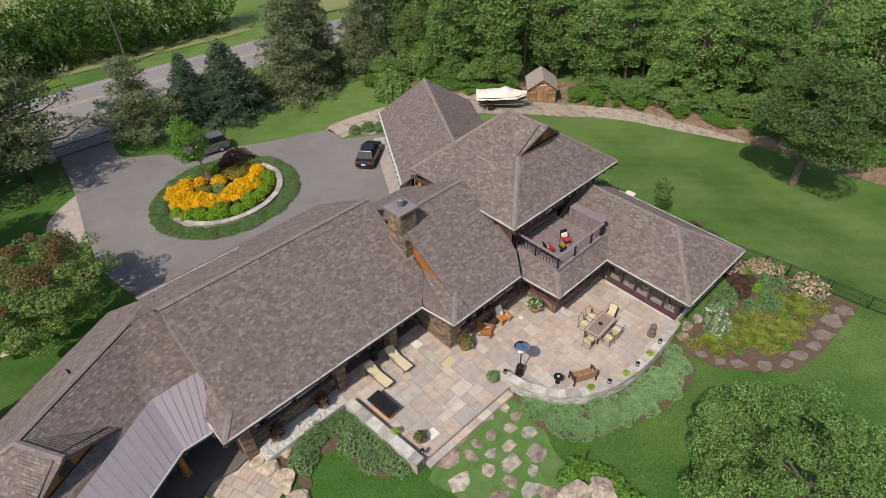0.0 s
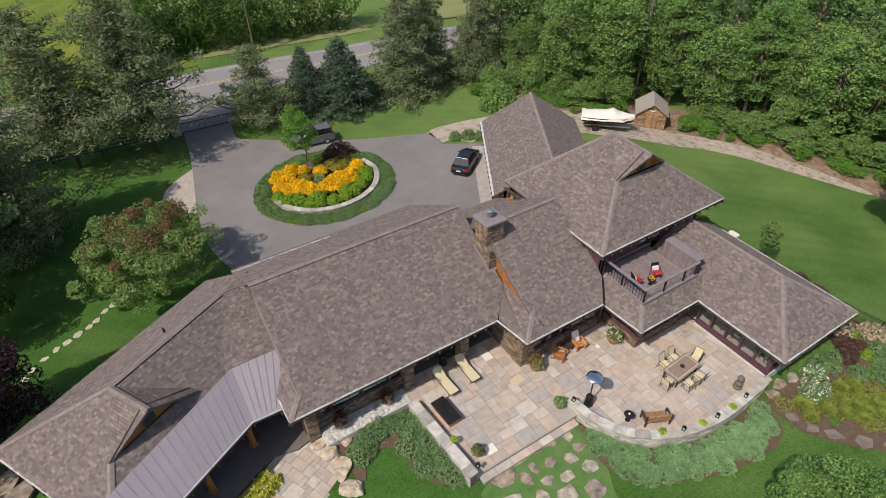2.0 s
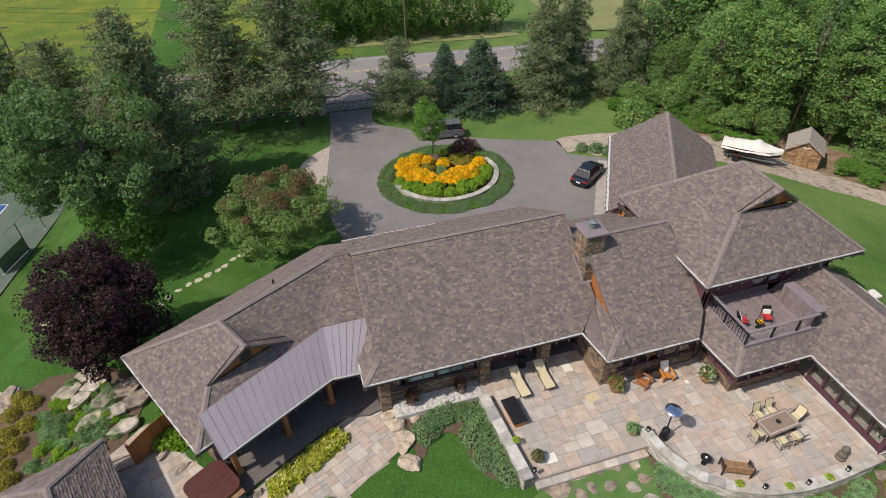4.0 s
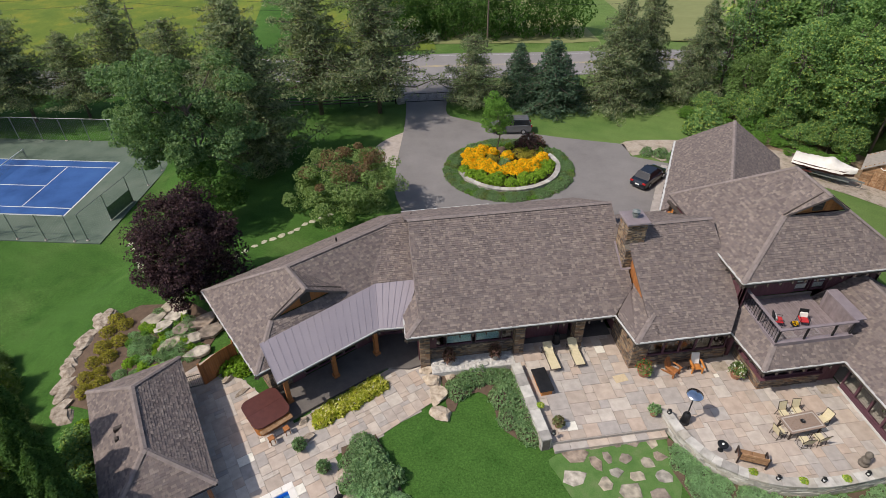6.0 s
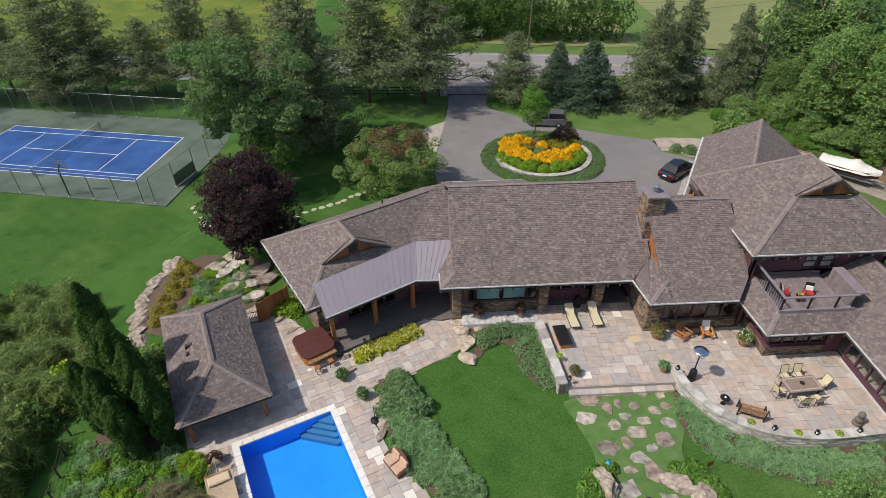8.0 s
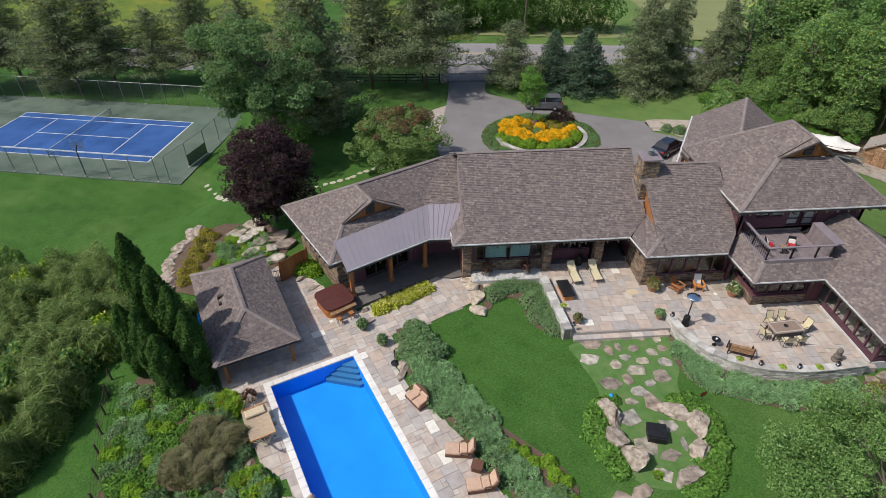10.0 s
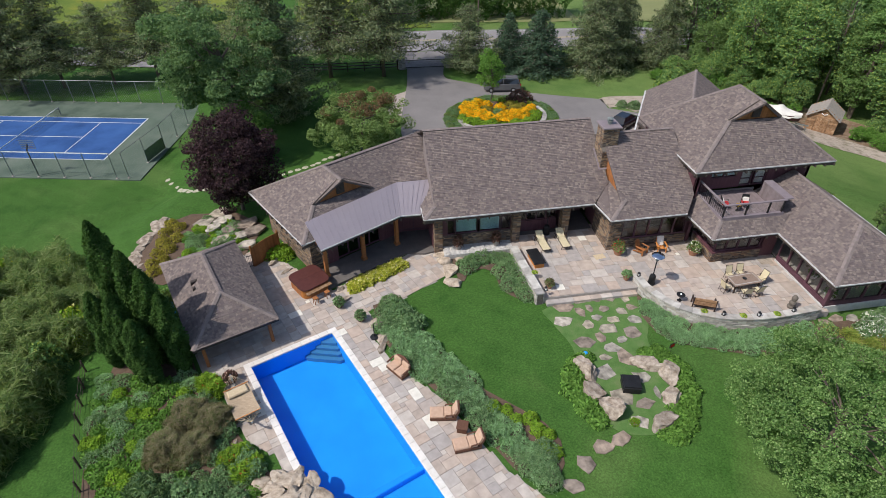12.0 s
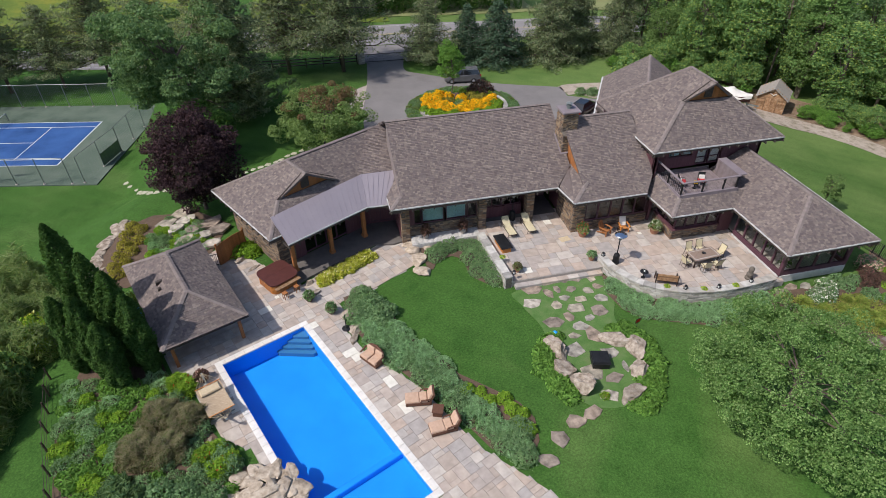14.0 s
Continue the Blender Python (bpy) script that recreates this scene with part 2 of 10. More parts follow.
    "tartan": material("tan_quilt", [(0.27, 0.20, 0.13), (0.42, 0.33, 0.23)], 5, 0.9, stretch=(1, 4, 1)),
    "interior": material("dim_interior", [(0.28, 0.24, 0.21), (0.36, 0.31, 0.27)], 2, 0.8),
}


def leaf_material(name, colours, spread=0.22, trans=0.36, gain=1.35):
    colours = [(c[0] * gain, c[1] * gain, c[2] * gain) for c in colours]
    m = random_pick(name, colours, "island", rough=0.85, bump=0.0, stain=spread, spec=0.1)
    nt = m.node_tree
    b = nt.nodes["Principled BSDF"]
    b.inputs["Roughness"].default_value = 0.8
    tl = nt.nodes.new("ShaderNodeBsdfTranslucent")
    mx = nt.nodes.new("ShaderNodeMixShader")
    mx.inputs[0].default_value = trans
    warm = nt.nodes.new("ShaderNodeMix")
    warm.data_type = "RGBA"
    warm.blend_type = "MULTIPLY"
    warm.inputs["Factor"].default_value = 1.0
    warm.inputs["B"].default_value = (1.6, 1.6, 1.0, 1.0)
    nt.links.new(b.inputs["Base Color"].links[0].from_socket, warm.inputs["A"])
    nt.links.new(warm.outputs["Result"], tl.inputs["Color"])
    nt.links.new(b.outputs[0], mx.inputs[1])
    nt.links.new(tl.outputs[0], mx.inputs[2])
    nt.links.new(mx.outputs[0], nt.nodes["Material Output"].inputs["Surface"])
    return m


def lawn_material(name, deep, mid, dry):
    """Mown grass: tufts, patches, drier ground to the east and faint mowing lanes."""
    m = material(name, [deep, mid, mid], 0.5, 0.95, 0.8, 22, fine=0.34, big=0.14, big_scale=0.10, spec=0.1)
    nt = m.node_tree
    n, link = nt.nodes, nt.links.new
    b = n["Principled BSDF"]
    col = b.inputs["Base Color"].links[0].from_socket
    geo = n.new("ShaderNodeNewGeometry")
    sep = n.new("ShaderNodeSeparateXYZ")
    link(geo.outputs["Position"], sep.inputs[0])

    def calc(op, a, v):
        k = n.new("ShaderNodeMath")
        k.operation = op
        for i, s in enumerate((a, v)):
            if isinstance(s, (int, float)):
                k.inputs[i].default_value = s
            else:
                link(s, k.inputs[i])
        return k.outputs[0]

    def spread(src, lo, hi, to_lo, to_hi):
        r = n.new("ShaderNodeMapRange")
        for i, v in enumerate((lo, hi, to_lo, to_hi)):
            r.inputs[i + 1].default_value = v
        link(src, r.inputs[0])
        return r.outputs[0]

    patch = n.new("ShaderNodeTexNoise")
    patch.inputs["Scale"].default_value = 0.16
    patch.inputs["Detail"].default_value = 7.0
    link(geo.outputs["Position"], patch.inputs["Vector"])
    east = spread(sep.outputs[0], -12.0, 34.0, -0.32, 0.13)
    north = spread(sep.outputs[1], 18.0, 30.0, 0.0, 0.22)
    dryness = spread(calc("ADD", calc("ADD", patch.outputs["Fac"], north), east), 0.42, 0.85, 0.0, 1.0)
    mix = n.new("ShaderNodeMix")
    mix.data_type = "RGBA"
    link(dryness, mix.inputs["Factor"])
    link(col, mix.inputs["A"])
    mix.inputs["B"].default_value = lin(dry)
    tuft = n.new("ShaderNodeTexNoise")
    tuft.inputs["Scale"].default_value = 9.0
    tuft.inputs["Detail"].default_value = 5.0
    tuft.inputs["Roughness"].default_value = 0.8
    link(geo.outputs["Position"], tuft.inputs["Vector"])
    lane = calc("SINE", calc("ADD", calc("MULTIPLY", sep.outputs[0], 2.2), calc("MULTIPLY", sep.outputs[1], 3.1)), 0.0)
    tone = calc("ADD", spread(tuft.outputs["Fac"], 0.3, 0.7, 0.55, 1.45), calc("MULTIPLY", lane, 0.03))
    mul = n.new("ShaderNodeMix")
    mul.data_type = "RGBA"
    mul.blend_type = "MULTIPLY"
    mul.inputs["Factor"].default_value = 1.0
    link(mix.outputs["Result"], mul.inputs["A"])
    link(tone, mul.inputs["B"])
    link(mul.outputs["Result"], b.inputs["Base Color"])
    return m


MAT["grass"] = lawn_material("lawn_grass", (0.029, 0.078, 0.014), (0.044, 0.104, 0.020), (0.108, 0.166, 0.048))


LEAF = {
    "apple": leaf_material("apple_leaf", [(0.066, 0.118, 0.034), (0.086, 0.146, 0.044), (0.050, 0.096, 0.027), (0.125, 0.185, 0.068)], gain=1.85),
    "maple": leaf_material("maple_leaf", [(0.068, 0.112, 0.034), (0.088, 0.138, 0.045), (0.054, 0.094, 0.029), (0.108, 0.16, 0.055)], gain=1.6),
    "shade": leaf_material("shade_tree_leaf", [(0.064, 0.106, 0.036), (0.083, 0.130, 0.047), (0.052, 0.090, 0.031), (0.100, 0.150, 0.057)], gain=1.3),
    "woods": leaf_material("woodland_leaf", [(0.070, 0.128, 0.040), (0.092, 0.155, 0.050), (0.057, 0.107, 0.035), (0.122, 0.184, 0.060), (0.077, 0.142, 0.055), (0.160, 0.205, 0.052)], gain=1.72),
    "lime_tree": leaf_material("locust_leaf", [(0.075, 0.150, 0.030), (0.095, 0.180, 0.036), (0.060, 0.125, 0.024)], gain=1.6),
    "willow": leaf_material("grey_green_leaf", [(0.060, 0.105, 0.040), (0.080, 0.130, 0.052), (0.045, 0.085, 0.038), (0.1, 0.15, 0.068)], gain=1.6),
    "dark": leaf_material("dark_green_leaf", [(0.038, 0.085, 0.020), (0.052, 0.105, 0.024), (0.068, 0.128, 0.030)]),
    "pine": leaf_material("pine_needles", [(0.078, 0.100, 0.054), (0.100, 0.122, 0.064), (0.060, 0.082, 0.044), (0.130, 0.147, 0.082)], gain=1.75),
    "spruce": leaf_material("blue_spruce_needles", [(0.052, 0.088, 0.056), (0.070, 0.110, 0.068), (0.040, 0.072, 0.046)], gain=1.35),
    "cedar": leaf_material("arborvitae_spray", [(0.034, 0.075, 0.018), (0.045, 0.095, 0.022), (0.058, 0.115, 0.028)], gain=1.1),
    "purple": leaf_material("purple_leaf", [(0.030, 0.017, 0.021), (0.045, 0.025, 0.030), (0.022, 0.014, 0.017), (0.062, 0.038, 0.042)]),
    "sumac": leaf_material("serviceberry_leaf", [(0.072, 0.132, 0.039), (0.094, 0.157, 0.050), (0.058, 0.110, 0.034), (0.114, 0.176, 0.058)], gain=1.75),
    "serv": leaf_material("pale_olive_leaf", [(0.085, 0.130, 0.042), (0.105, 0.155, 0.054), (0.068, 0.108, 0.034), (0.13, 0.175, 0.066)], gain=1.75),
    "rust": leaf_material("rusty_leaf", [(0.12, 0.075, 0.04), (0.10, 0.075, 0.035), (0.15, 0.10, 0.06)]),
    "yellow": leaf_material("golden_flower", [(0.55, 0.33, 0.010), (0.62, 0.39, 0.014), (0.48, 0.27, 0.008)]),
    "lime": leaf_material("lime_leaf", [(0.12, 0.20, 0.02), (0.15, 0.235, 0.028), (0.09, 0.165, 0.018)], gain=1.6),
    "blade": leaf_material("daylily_blade", [(0.12, 0.165, 0.03), (0.15, 0.19, 0.04), (0.19, 0.205, 0.05), (0.095, 0.14, 0.026)], gain=1.55),
    "hosta": leaf_material("variegated_leaf", [(0.30, 0.32, 0.04), (0.39, 0.39, 0.07), (0.22, 0.26, 0.03), (0.45, 0.43, 0.15)]),
    "lavender": leaf_material("silvery_perennial", [(0.105, 0.175, 0.085), (0.13, 0.205, 0.105), (0.085, 0.15, 0.07), (0.15, 0.225, 0.125)], gain=2.05),
    "shrub": leaf_material("shrub_leaf", [(0.068, 0.116, 0.050), (0.090, 0.146, 0.066), (0.056, 0.098, 0.043), (0.112, 0.165, 0.082)], gain=2.0),
    "moss": leaf_material("mossy_leaf", [(0.13, 0.15, 0.035), (0.17, 0.18, 0.045), (0.10, 0.13, 0.03), (0.20, 0.19, 0.06)], gain=1.65),
    "red": leaf_material("red_flower", [(0.45, 0.03, 0.02), (0.38, 0.02, 0.03)]),
    "pink": leaf_material("dusty_pink_flower", [(0.42, 0.26, 0.22), (0.50, 0.36, 0.30), (0.36, 0.19, 0.18)]),
    "white": leaf_material("white_flower", [(0.52, 0.52, 0.46), (0.58, 0.58, 0.55)]),
    "burgundy": leaf_material("burgundy_leaf", [(0.085, 0.048, 0.042), (0.115, 0.065, 0.052), (0.06, 0.045, 0.032)]),
    "ochre": leaf_material("ochre_conifer", [(0.20, 0.18, 0.03), (0.26, 0.23, 0.045), (0.15, 0.15, 0.025)]),
    "reed": leaf_material("reed_grass", [(0.085, 0.125, 0.036), (0.110, 0.145, 0.048), (0.130, 0.162, 0.066), (0.07, 0.115, 0.036)], gain=1.5),
    "brown": leaf_material("brown_grass", [(0.12, 0.115, 0.055), (0.155, 0.138, 0.08), (0.085, 0.11, 0.04), (0.18, 0.155, 0.10)], gain=1.3),
}

# ---- building helpers ----
class Shape:
    """Collects faces for one mesh."""

    def __init__(self):
        self.v, self.f = [], []

    def face(self, *pts):
        n = len(self.v)
        self.v.extend(tuple(p) for p in pts)
        self.f.append(tuple(range(n, n + len(pts))))
        return self

    def box(self, x0, x1, y0, y1, z0, z1, m=None, ch=0.0):
        """A block; ch chamfers its upper edges."""
        c = min(ch, (x1 - x0) * 0.4, (y1 - y0) * 0.4, (z1 - z0) * 0.6)
        p = [(x0, y0, z0), (x1, y0, z0), (x1, y1, z0), (x0, y1, z0)]
        if c > 0:
            p += [(x0, y0, z1 - c), (x1, y0, z1 - c), (x1, y1, z1 - c), (x0, y1, z1 - c)]
        p += [(x0 + c, y0 + c, z1), (x1 - c, y0 + c, z1), (x1 - c, y1 - c, z1), (x0 + c, y1 - c, z1)]
        if m is not None:
            p = [tuple(m @ Vector(q)) for q in p]
        n = len(self.v)
        self.v.extend(p)
        self.f.append((n + 3, n + 2, n + 1, n))
        for k in range(2 if c > 0 else 1):
            a = n + 4 * k
            for i in range(4):
                j = (i + 1) % 4
                self.f.append((a + i, a + j, a + 4 + j, a + 4 + i))
        e = len(self.v) - 4
        self.f.append((e, e + 1, e + 2, e + 3))
        return self

    def prism(self, poly, z0, z1):
        """A flat outline (counter-clockwise) between two heights; z0 and z1 may be functions of x, y."""
        lo = z0 if callable(z0) else (lambda x, y: z0)
        hi = z1 if callable(z1) else (lambda x, y: z1)
        n, k = len(self.v), len(poly)
        self.v.extend((x, y, lo(x, y)) for x, y in poly)
        self.v.extend((x, y, hi(x, y)) for x, y in poly)
        self.f.append(tuple(n + i for i in reversed(range(k))))
        self.f.append(tuple(n + k + i for i in range(k)))
        for i in range(k):
            j = (i + 1) % k
            self.f.append((n + i, n + j, n + k + j, n + k + i))
        return self

    def tube(self, pts, r, sides=6, r1=None, cap=True):
        """A round bar along points, tapering from r to r1."""
        r1 = r if r1 is None else r1
        pts = [Vector(p) for p in pts]
        n0 = len(self.v)
        for i, p in enumerate(pts):
            d = (pts[min(i + 1, len(pts) - 1)] - pts[max(i - 1, 0)]).normalized()
            a = d.orthogonal().normalized()
            b = d.cross(a)
            q = r + (r1 - r) * i / max(1, len(pts) - 1)
            for k in range(sides):
                w = 2 * math.pi * k / sides
                self.v.append(tuple(p + q * (math.cos(w) * a + math.sin(w) * b)))
        for i in range(len(pts) - 1):
            for k in range(sides):
                j = (k + 1) % sides
                self.f.append((n0 + i * sides + k, n0 + i * sides + j, n0 + (i + 1) * sides + j, n0 + (i + 1) * sides + k))
        if cap:
            self.f.append(tuple(n0 + k for k in reversed(range(sides))))
            e = n0 + (len(pts) - 1) * sides
            self.f.append(tuple(e + k for k in range(sides)))
        return self

    def lathe(self, profile, sides=16, m=None):
        """A turned shape from (radius, height) pairs."""
        n0 = len(self.v)
        for r, z in profile:
            for k in range(sides):
                w = 2 * math.pi * k / sides
                p = Vector((r * math.cos(w), r * math.sin(w), z))
                self.v.append(tuple(m @ p if m is not None else p))
        for i in range(len(profile) - 1):
            for k in range(sides):
                j = (k + 1) % sides
                self.f.append((n0 + i * sides + k, n0 + i * sides + j, n0 + (i + 1) * sides + j, n0 + (i + 1) * sides + k))
        self.f.append(tuple(n0 + k for k in reversed(range(sides))))
        e = n0 + (len(profile) - 1) * sides
        self.f.append(tuple(e + k for k in range(sides)))
        return self

    def mesh(self, name, mat):
        me = bpy.data.meshes.new(name)
        me.from_pydata(self.v, [], self.f)
        me.materials.append(mat)
        me.update()
        return me


def part(name, shape, mat, parent=None, label="", smooth=False, kind=""):
    me = shape.mesh(name, mat) if isinstance(shape, Shape) else shape
    ob = new(name, me)
    if smooth:
        me.shade_smooth()
    if parent is not None:
        ob.parent = parent
    if label or kind:
        tagged(ob, label=label, kind=kind)
    return ob


def thing(name, label, category, group="", at=(0, 0, 0), turn=0.0, kind=""):
    ob = new(name)
    ob.matrix_basis = pose(at[0], at[1], at[2], 0, 0, turn)
    return tagged(ob, label, category, group, kind)


def whole(name, shape, mat, label, category, group="", kind="", smooth=False, m=None):
    ob = part(name, shape, mat, smooth=smooth)
    if m is not None:
        ob.matrix_basis = m
    return tagged(ob, label, category, group, kind)


def inside(poly, x, y):
    ok, j = False, len(poly) - 1
    for i in range(len(poly)):
        (xi, yi), (xj, yj) = poly[i], poly[j]
        if (yi > y) != (yj > y) and x < (xj - xi) * (y - yi) / (yj - yi) + xi:
            ok = not ok
        j = i
    return ok


def smooth_line(pts, n=6, closed=False):
    """A smooth curve through points."""
    out, k = [], len(pts)
    for i in range(k if closed else k - 1):
        p = [pts[(i + d) % k] if closed else pts[min(max(i + d, 0), k - 1)] for d in (-1, 0, 1, 2)]
        for s in range(n):
            t = s / n
            out.append(tuple(0.5 * (2 * p[1][c] + (p[2][c] - p[0][c]) * t + (2 * p[0][c] - 5 * p[1][c] + 4 * p[2][c] - p[3][c]) * t * t + (3 * p[1][c] - p[0][c] - 3 * p[2][c] + p[3][c]) * t ** 3) for c in range(len(pts[0]))))
    if not closed:
        out.append(tuple(pts[-1]))
    return out


def step(a, b, x):
    k = min(1.0, max(0.0, (x - a) / (b - a)))
    return k * k * (3 - 2 * k)


def ground_z(x, y):
    """The lie of the land: level round the house, falling to the drive, the court and the east."""
    n = 1.3 * step(28, 38, y)
    e = 2.2 * step(36, 54, x)
    k = step(27, 38, y)
    w = (3.8 * step(10, 30, y) + 1.2 * (1 - step(10, 30, y))) * step(17 - 3.5 * k, 30 - 6.5 * k, -x)
    return -((n ** 3 + e ** 3 + w ** 3) ** (1 / 3))


# ---- ground ----
POOL_TURN = 23.6
POOL_M = pose(-10.04, 8.70, 0, 0, 0, POOL_TURN)  # local x along the short side, local -y along the long side
POOL_W, POOL_L = 5.44, 14.55
POOL_INV = POOL_M.inverted()


def in_pool(x, y, grow=0.0):
    p = POOL_INV @ Vector((x, y, 0))
    return -grow < p.x < POOL_W + grow and -POOL_L - grow < p.y < grow


def axis(lo, hi, fine_step, far):
    a = list(np.arange(lo, hi + 0.01, fine_step))
    d, left, right = fine_step, a[0], a[-1]
    while right < far:
        d *= 1.35
        right += d
        left -= d
        a.append(right)
        a.insert(0, left)
    return a


def build_ground():
    xs, ys = axis(-62, 76, 1.0, 1800), axis(-32, 96, 1.0, 1800)
    s = Shape()
    for y in ys:
        for x in xs:
            z = ground_z(x, y) - 0.03
            if in_pool(x, y, 1.2):
                z = -2.6
            s.v.append((x, y, z))
    w = len(xs)
    for j in range(len(ys) - 1):
        for i in range(w - 1):
            a = j * w + i
            s.f.append((a, a + 1, a + w + 1, a + w))
    whole("ground", s, MAT["grass"], "mown green lawn running to the horizon", "lawn", kind="structure", smooth=True)


def sheet(name, poly, mat, label, category, lift, kind="structure", cell=1.5, solid=0.0):
    """A surface that follows the land inside an outline: clipped to a grid so that it bends with the ground."""
    bm = bmesh.new()
    bm.faces.new([bm.verts.new((x, y, 0)) for x, y in poly])
    xs, ys = [p[0] for p in poly], [p[1] for p in poly]
    for lo, hi, n in ((min(xs), max(xs), (1, 0, 0)), (min(ys), max(ys), (0, 1, 0))):
        k = math.ceil(lo / cell) * cell
        while k < hi:
            bmesh.ops.bisect_plane(bm, geom=bm.verts[:] + bm.edges[:] + bm.faces[:], plane_co=(k * n[0], k * n[1], 0), plane_no=n)
            k += cell
    for v in bm.verts:
        v.co.z = ground_z(v.co.x, v.co.y) + lift
    bm.normal_update()
    for f in bm.faces:
        if f.normal.z < 0:
            f.normal_flip()
    if solid:
        r = bmesh.ops.extrude_face_region(bm, geom=bm.faces[:])
        for v in r["geom"]:
            if isinstance(v, bmesh.types.BMVert):
                v.co.z -= solid
        bmesh.ops.recalc_face_normals(bm, faces=bm.faces[:])
    me = bpy.data.meshes.new(name)
    bm.to_mesh(me)
    bm.free()
    me.materials.append(mat)
    ob = new(name, me)
    return tagged(ob, label, category, "", kind)


build_ground()
DRIVE = smooth_line([(5.7, 62.3), (5.0, 56.3), (3.3, 46.4), (2.9, 40.5), (5.0, 33.5), (9, 31.0)], 4) + [(23.6, 29.2), (31.8, 42.6), (31.2, 43.0), (28.2, 44.9)] + smooth_line([(28.5, 47.6), (19.6, 51.5), (12.5, 56.4), (10.4, 58.4), (10.9, 62.3)], 4)
sheet("driveway", DRIVE, MAT["asphalt"], "grey asphalt driveway circling a planted island", "driveway", 0.03)
sheet("driveway_mouth", [(5.7, 62.3), (10.9, 62.3), (13.0, 66.8), (12.6, 69.0), (2.5, 69.8), (4.6, 66.0)], MAT["asphalt"], "asphalt mouth of the drive beyond the gate", "driveway", 0.034)
ROAD_S = [(-140, 99), (-60, 83.0), (-9.4, 71.8), (12, 69.3), (29.5, 67.8), (49, 67.6), (140, 74)]
ROAD_N = [(-140, 109), (-60, 92.0), (-9.6, 80.6), (12, 79.2), (33, 76.6), (52, 76.6), (140, 84)]
sheet("road", smooth_line(ROAD_S, 5) + smooth_line(ROAD_N, 5)[::-1], MAT["road"], "grey two-lane country road behind the trees", "road", 0.05, cell=3)
mid = smooth_line([((a[0] + b[0]) / 2, (a[1] + b[1]) / 2) for a, b in zip(ROAD_S, ROAD_N)], 5)
for off in (-0.18, 0.18):
    sheet("road_line", [(x, y + off - 0.05) for x, y in mid] + [(x, y + off + 0.05) for x, y in mid[::-1]], MAT["yellow_line"], "yellow painted centre line on the road", "road marking", 0.056, cell=3)
for edge, sgn in ((ROAD_S, 1), (ROAD_N, -1)):
    e = smooth_line(edge, 5)
    sheet("road_line", [(x, y + sgn * 0.78) for x, y in e] + [(x, y + sgn * 0.84) for x, y in e[::-1]], MAT["court_white"], "white painted edge line on the road", "road marking", 0.055, cell=3)
sheet("meadow", [(-500, 175), (-150, 112.5), (-62, 94.4), (-9.6, 82.4), (11.9, 81.0), (11.9, 400), (-500, 400)], MAT["rough_grass"], "yellow-green goldenrod meadow beyond the road", "meadow", 0.07, cell=9)
sheet("field", [(9.0, 84.2), (33, 80.5), (54, 80.5), (140, 88), (400, 200), (400, 420), (9.0, 420)], MAT["field"], "pale mown field beyond the road", "field", 0.05, cell=12)
sheet("gravel_track", smooth_line([(28.4, 47.9), (31.8, 44.0), (37, 41.6), (41.5, 39.2), (44.6, 36.0), (48.6, 31.9), (51.4, 29.7), (53.4, 26.7), (54.6, 23.4), (56.0, 19.7), (57.4, 16.0), (58.0, 16.2), (57.6, 19.9), (56.9, 23.2), (56.0, 27.2), (54.0, 31.0), (50.8, 35.4), (49, 39.4), (45, 43.4), (38, 46.6), (32.5, 48.0)], 4, True), MAT["gravel"], "pale gravel track strewn with fallen leaves", "gravel track", 0.02)
sheet("leaf_litter", [(38, 46.4), (45, 43.4), (49, 39.2), (50.8, 35.2), (53.9, 30.8), (55.9, 27.0), (56.8, 23.0), (57.7, 16.6), (58.6, 8), (60.4, -9), (68, -10), (67, 9), (65.5, 18), (60.5, 32), (52.5, 45), (44, 56), (40, 55), (38.5, 50)], MAT["litter"], "brown leaf litter along the edge of the wood", "leaf litter", 0.012)
sheet("paver_apron", smooth_line([(4.7, 54.4), (2.7, 53.0), (1.4, 51.4), (1.0, 49.6), (1.9, 47.6), (3.2, 46.4)], 4), MAT["paving_i"], "curved brick-paved apron beside the drive", "pavement", 0.026)
sheet("garage_gravel", [(28.2, 47.9), (28.4, 45.0), (29.8, 45.2), (31.0, 43.3), (34.3, 44.4), (34.8, 46.1), (32.6, 46.9), (30.5, 47.9)], MAT["gravel"], "pale gravel bed beside the garage", "gravel bed", 0.03)
sheet("garage_apron", [(24.4, 29.0), (31.9, 41.9), (30.6, 42.7), (23.0, 29.8)], MAT["paving_i"], "pale concrete strip in front of the garage", "pavement", 0.04)

# ---- house ----
def clip(poly, a, b, c):
    """Keeps the part of a convex outline where a*s + b*t <= c."""
    out = []
    for i, p in enumerate(poly):
        q = poly[(i + 1) % len(poly)]
        dp, dq = a * p[0] + b * p[1] - c, a * q[0] + b * q[1] - c
        if dp <= 0:
            out.append(p)
        if (dp < 0 < dq) or (dq < 0 < dp):
            k = dp / (dp - dq)
            out.append((p[0] + k * (q[0] - p[0]), p[1] + k * (q[1] - p[1])))
    return out


COURSE = 0.145
shingle_rng = random.Random(5)


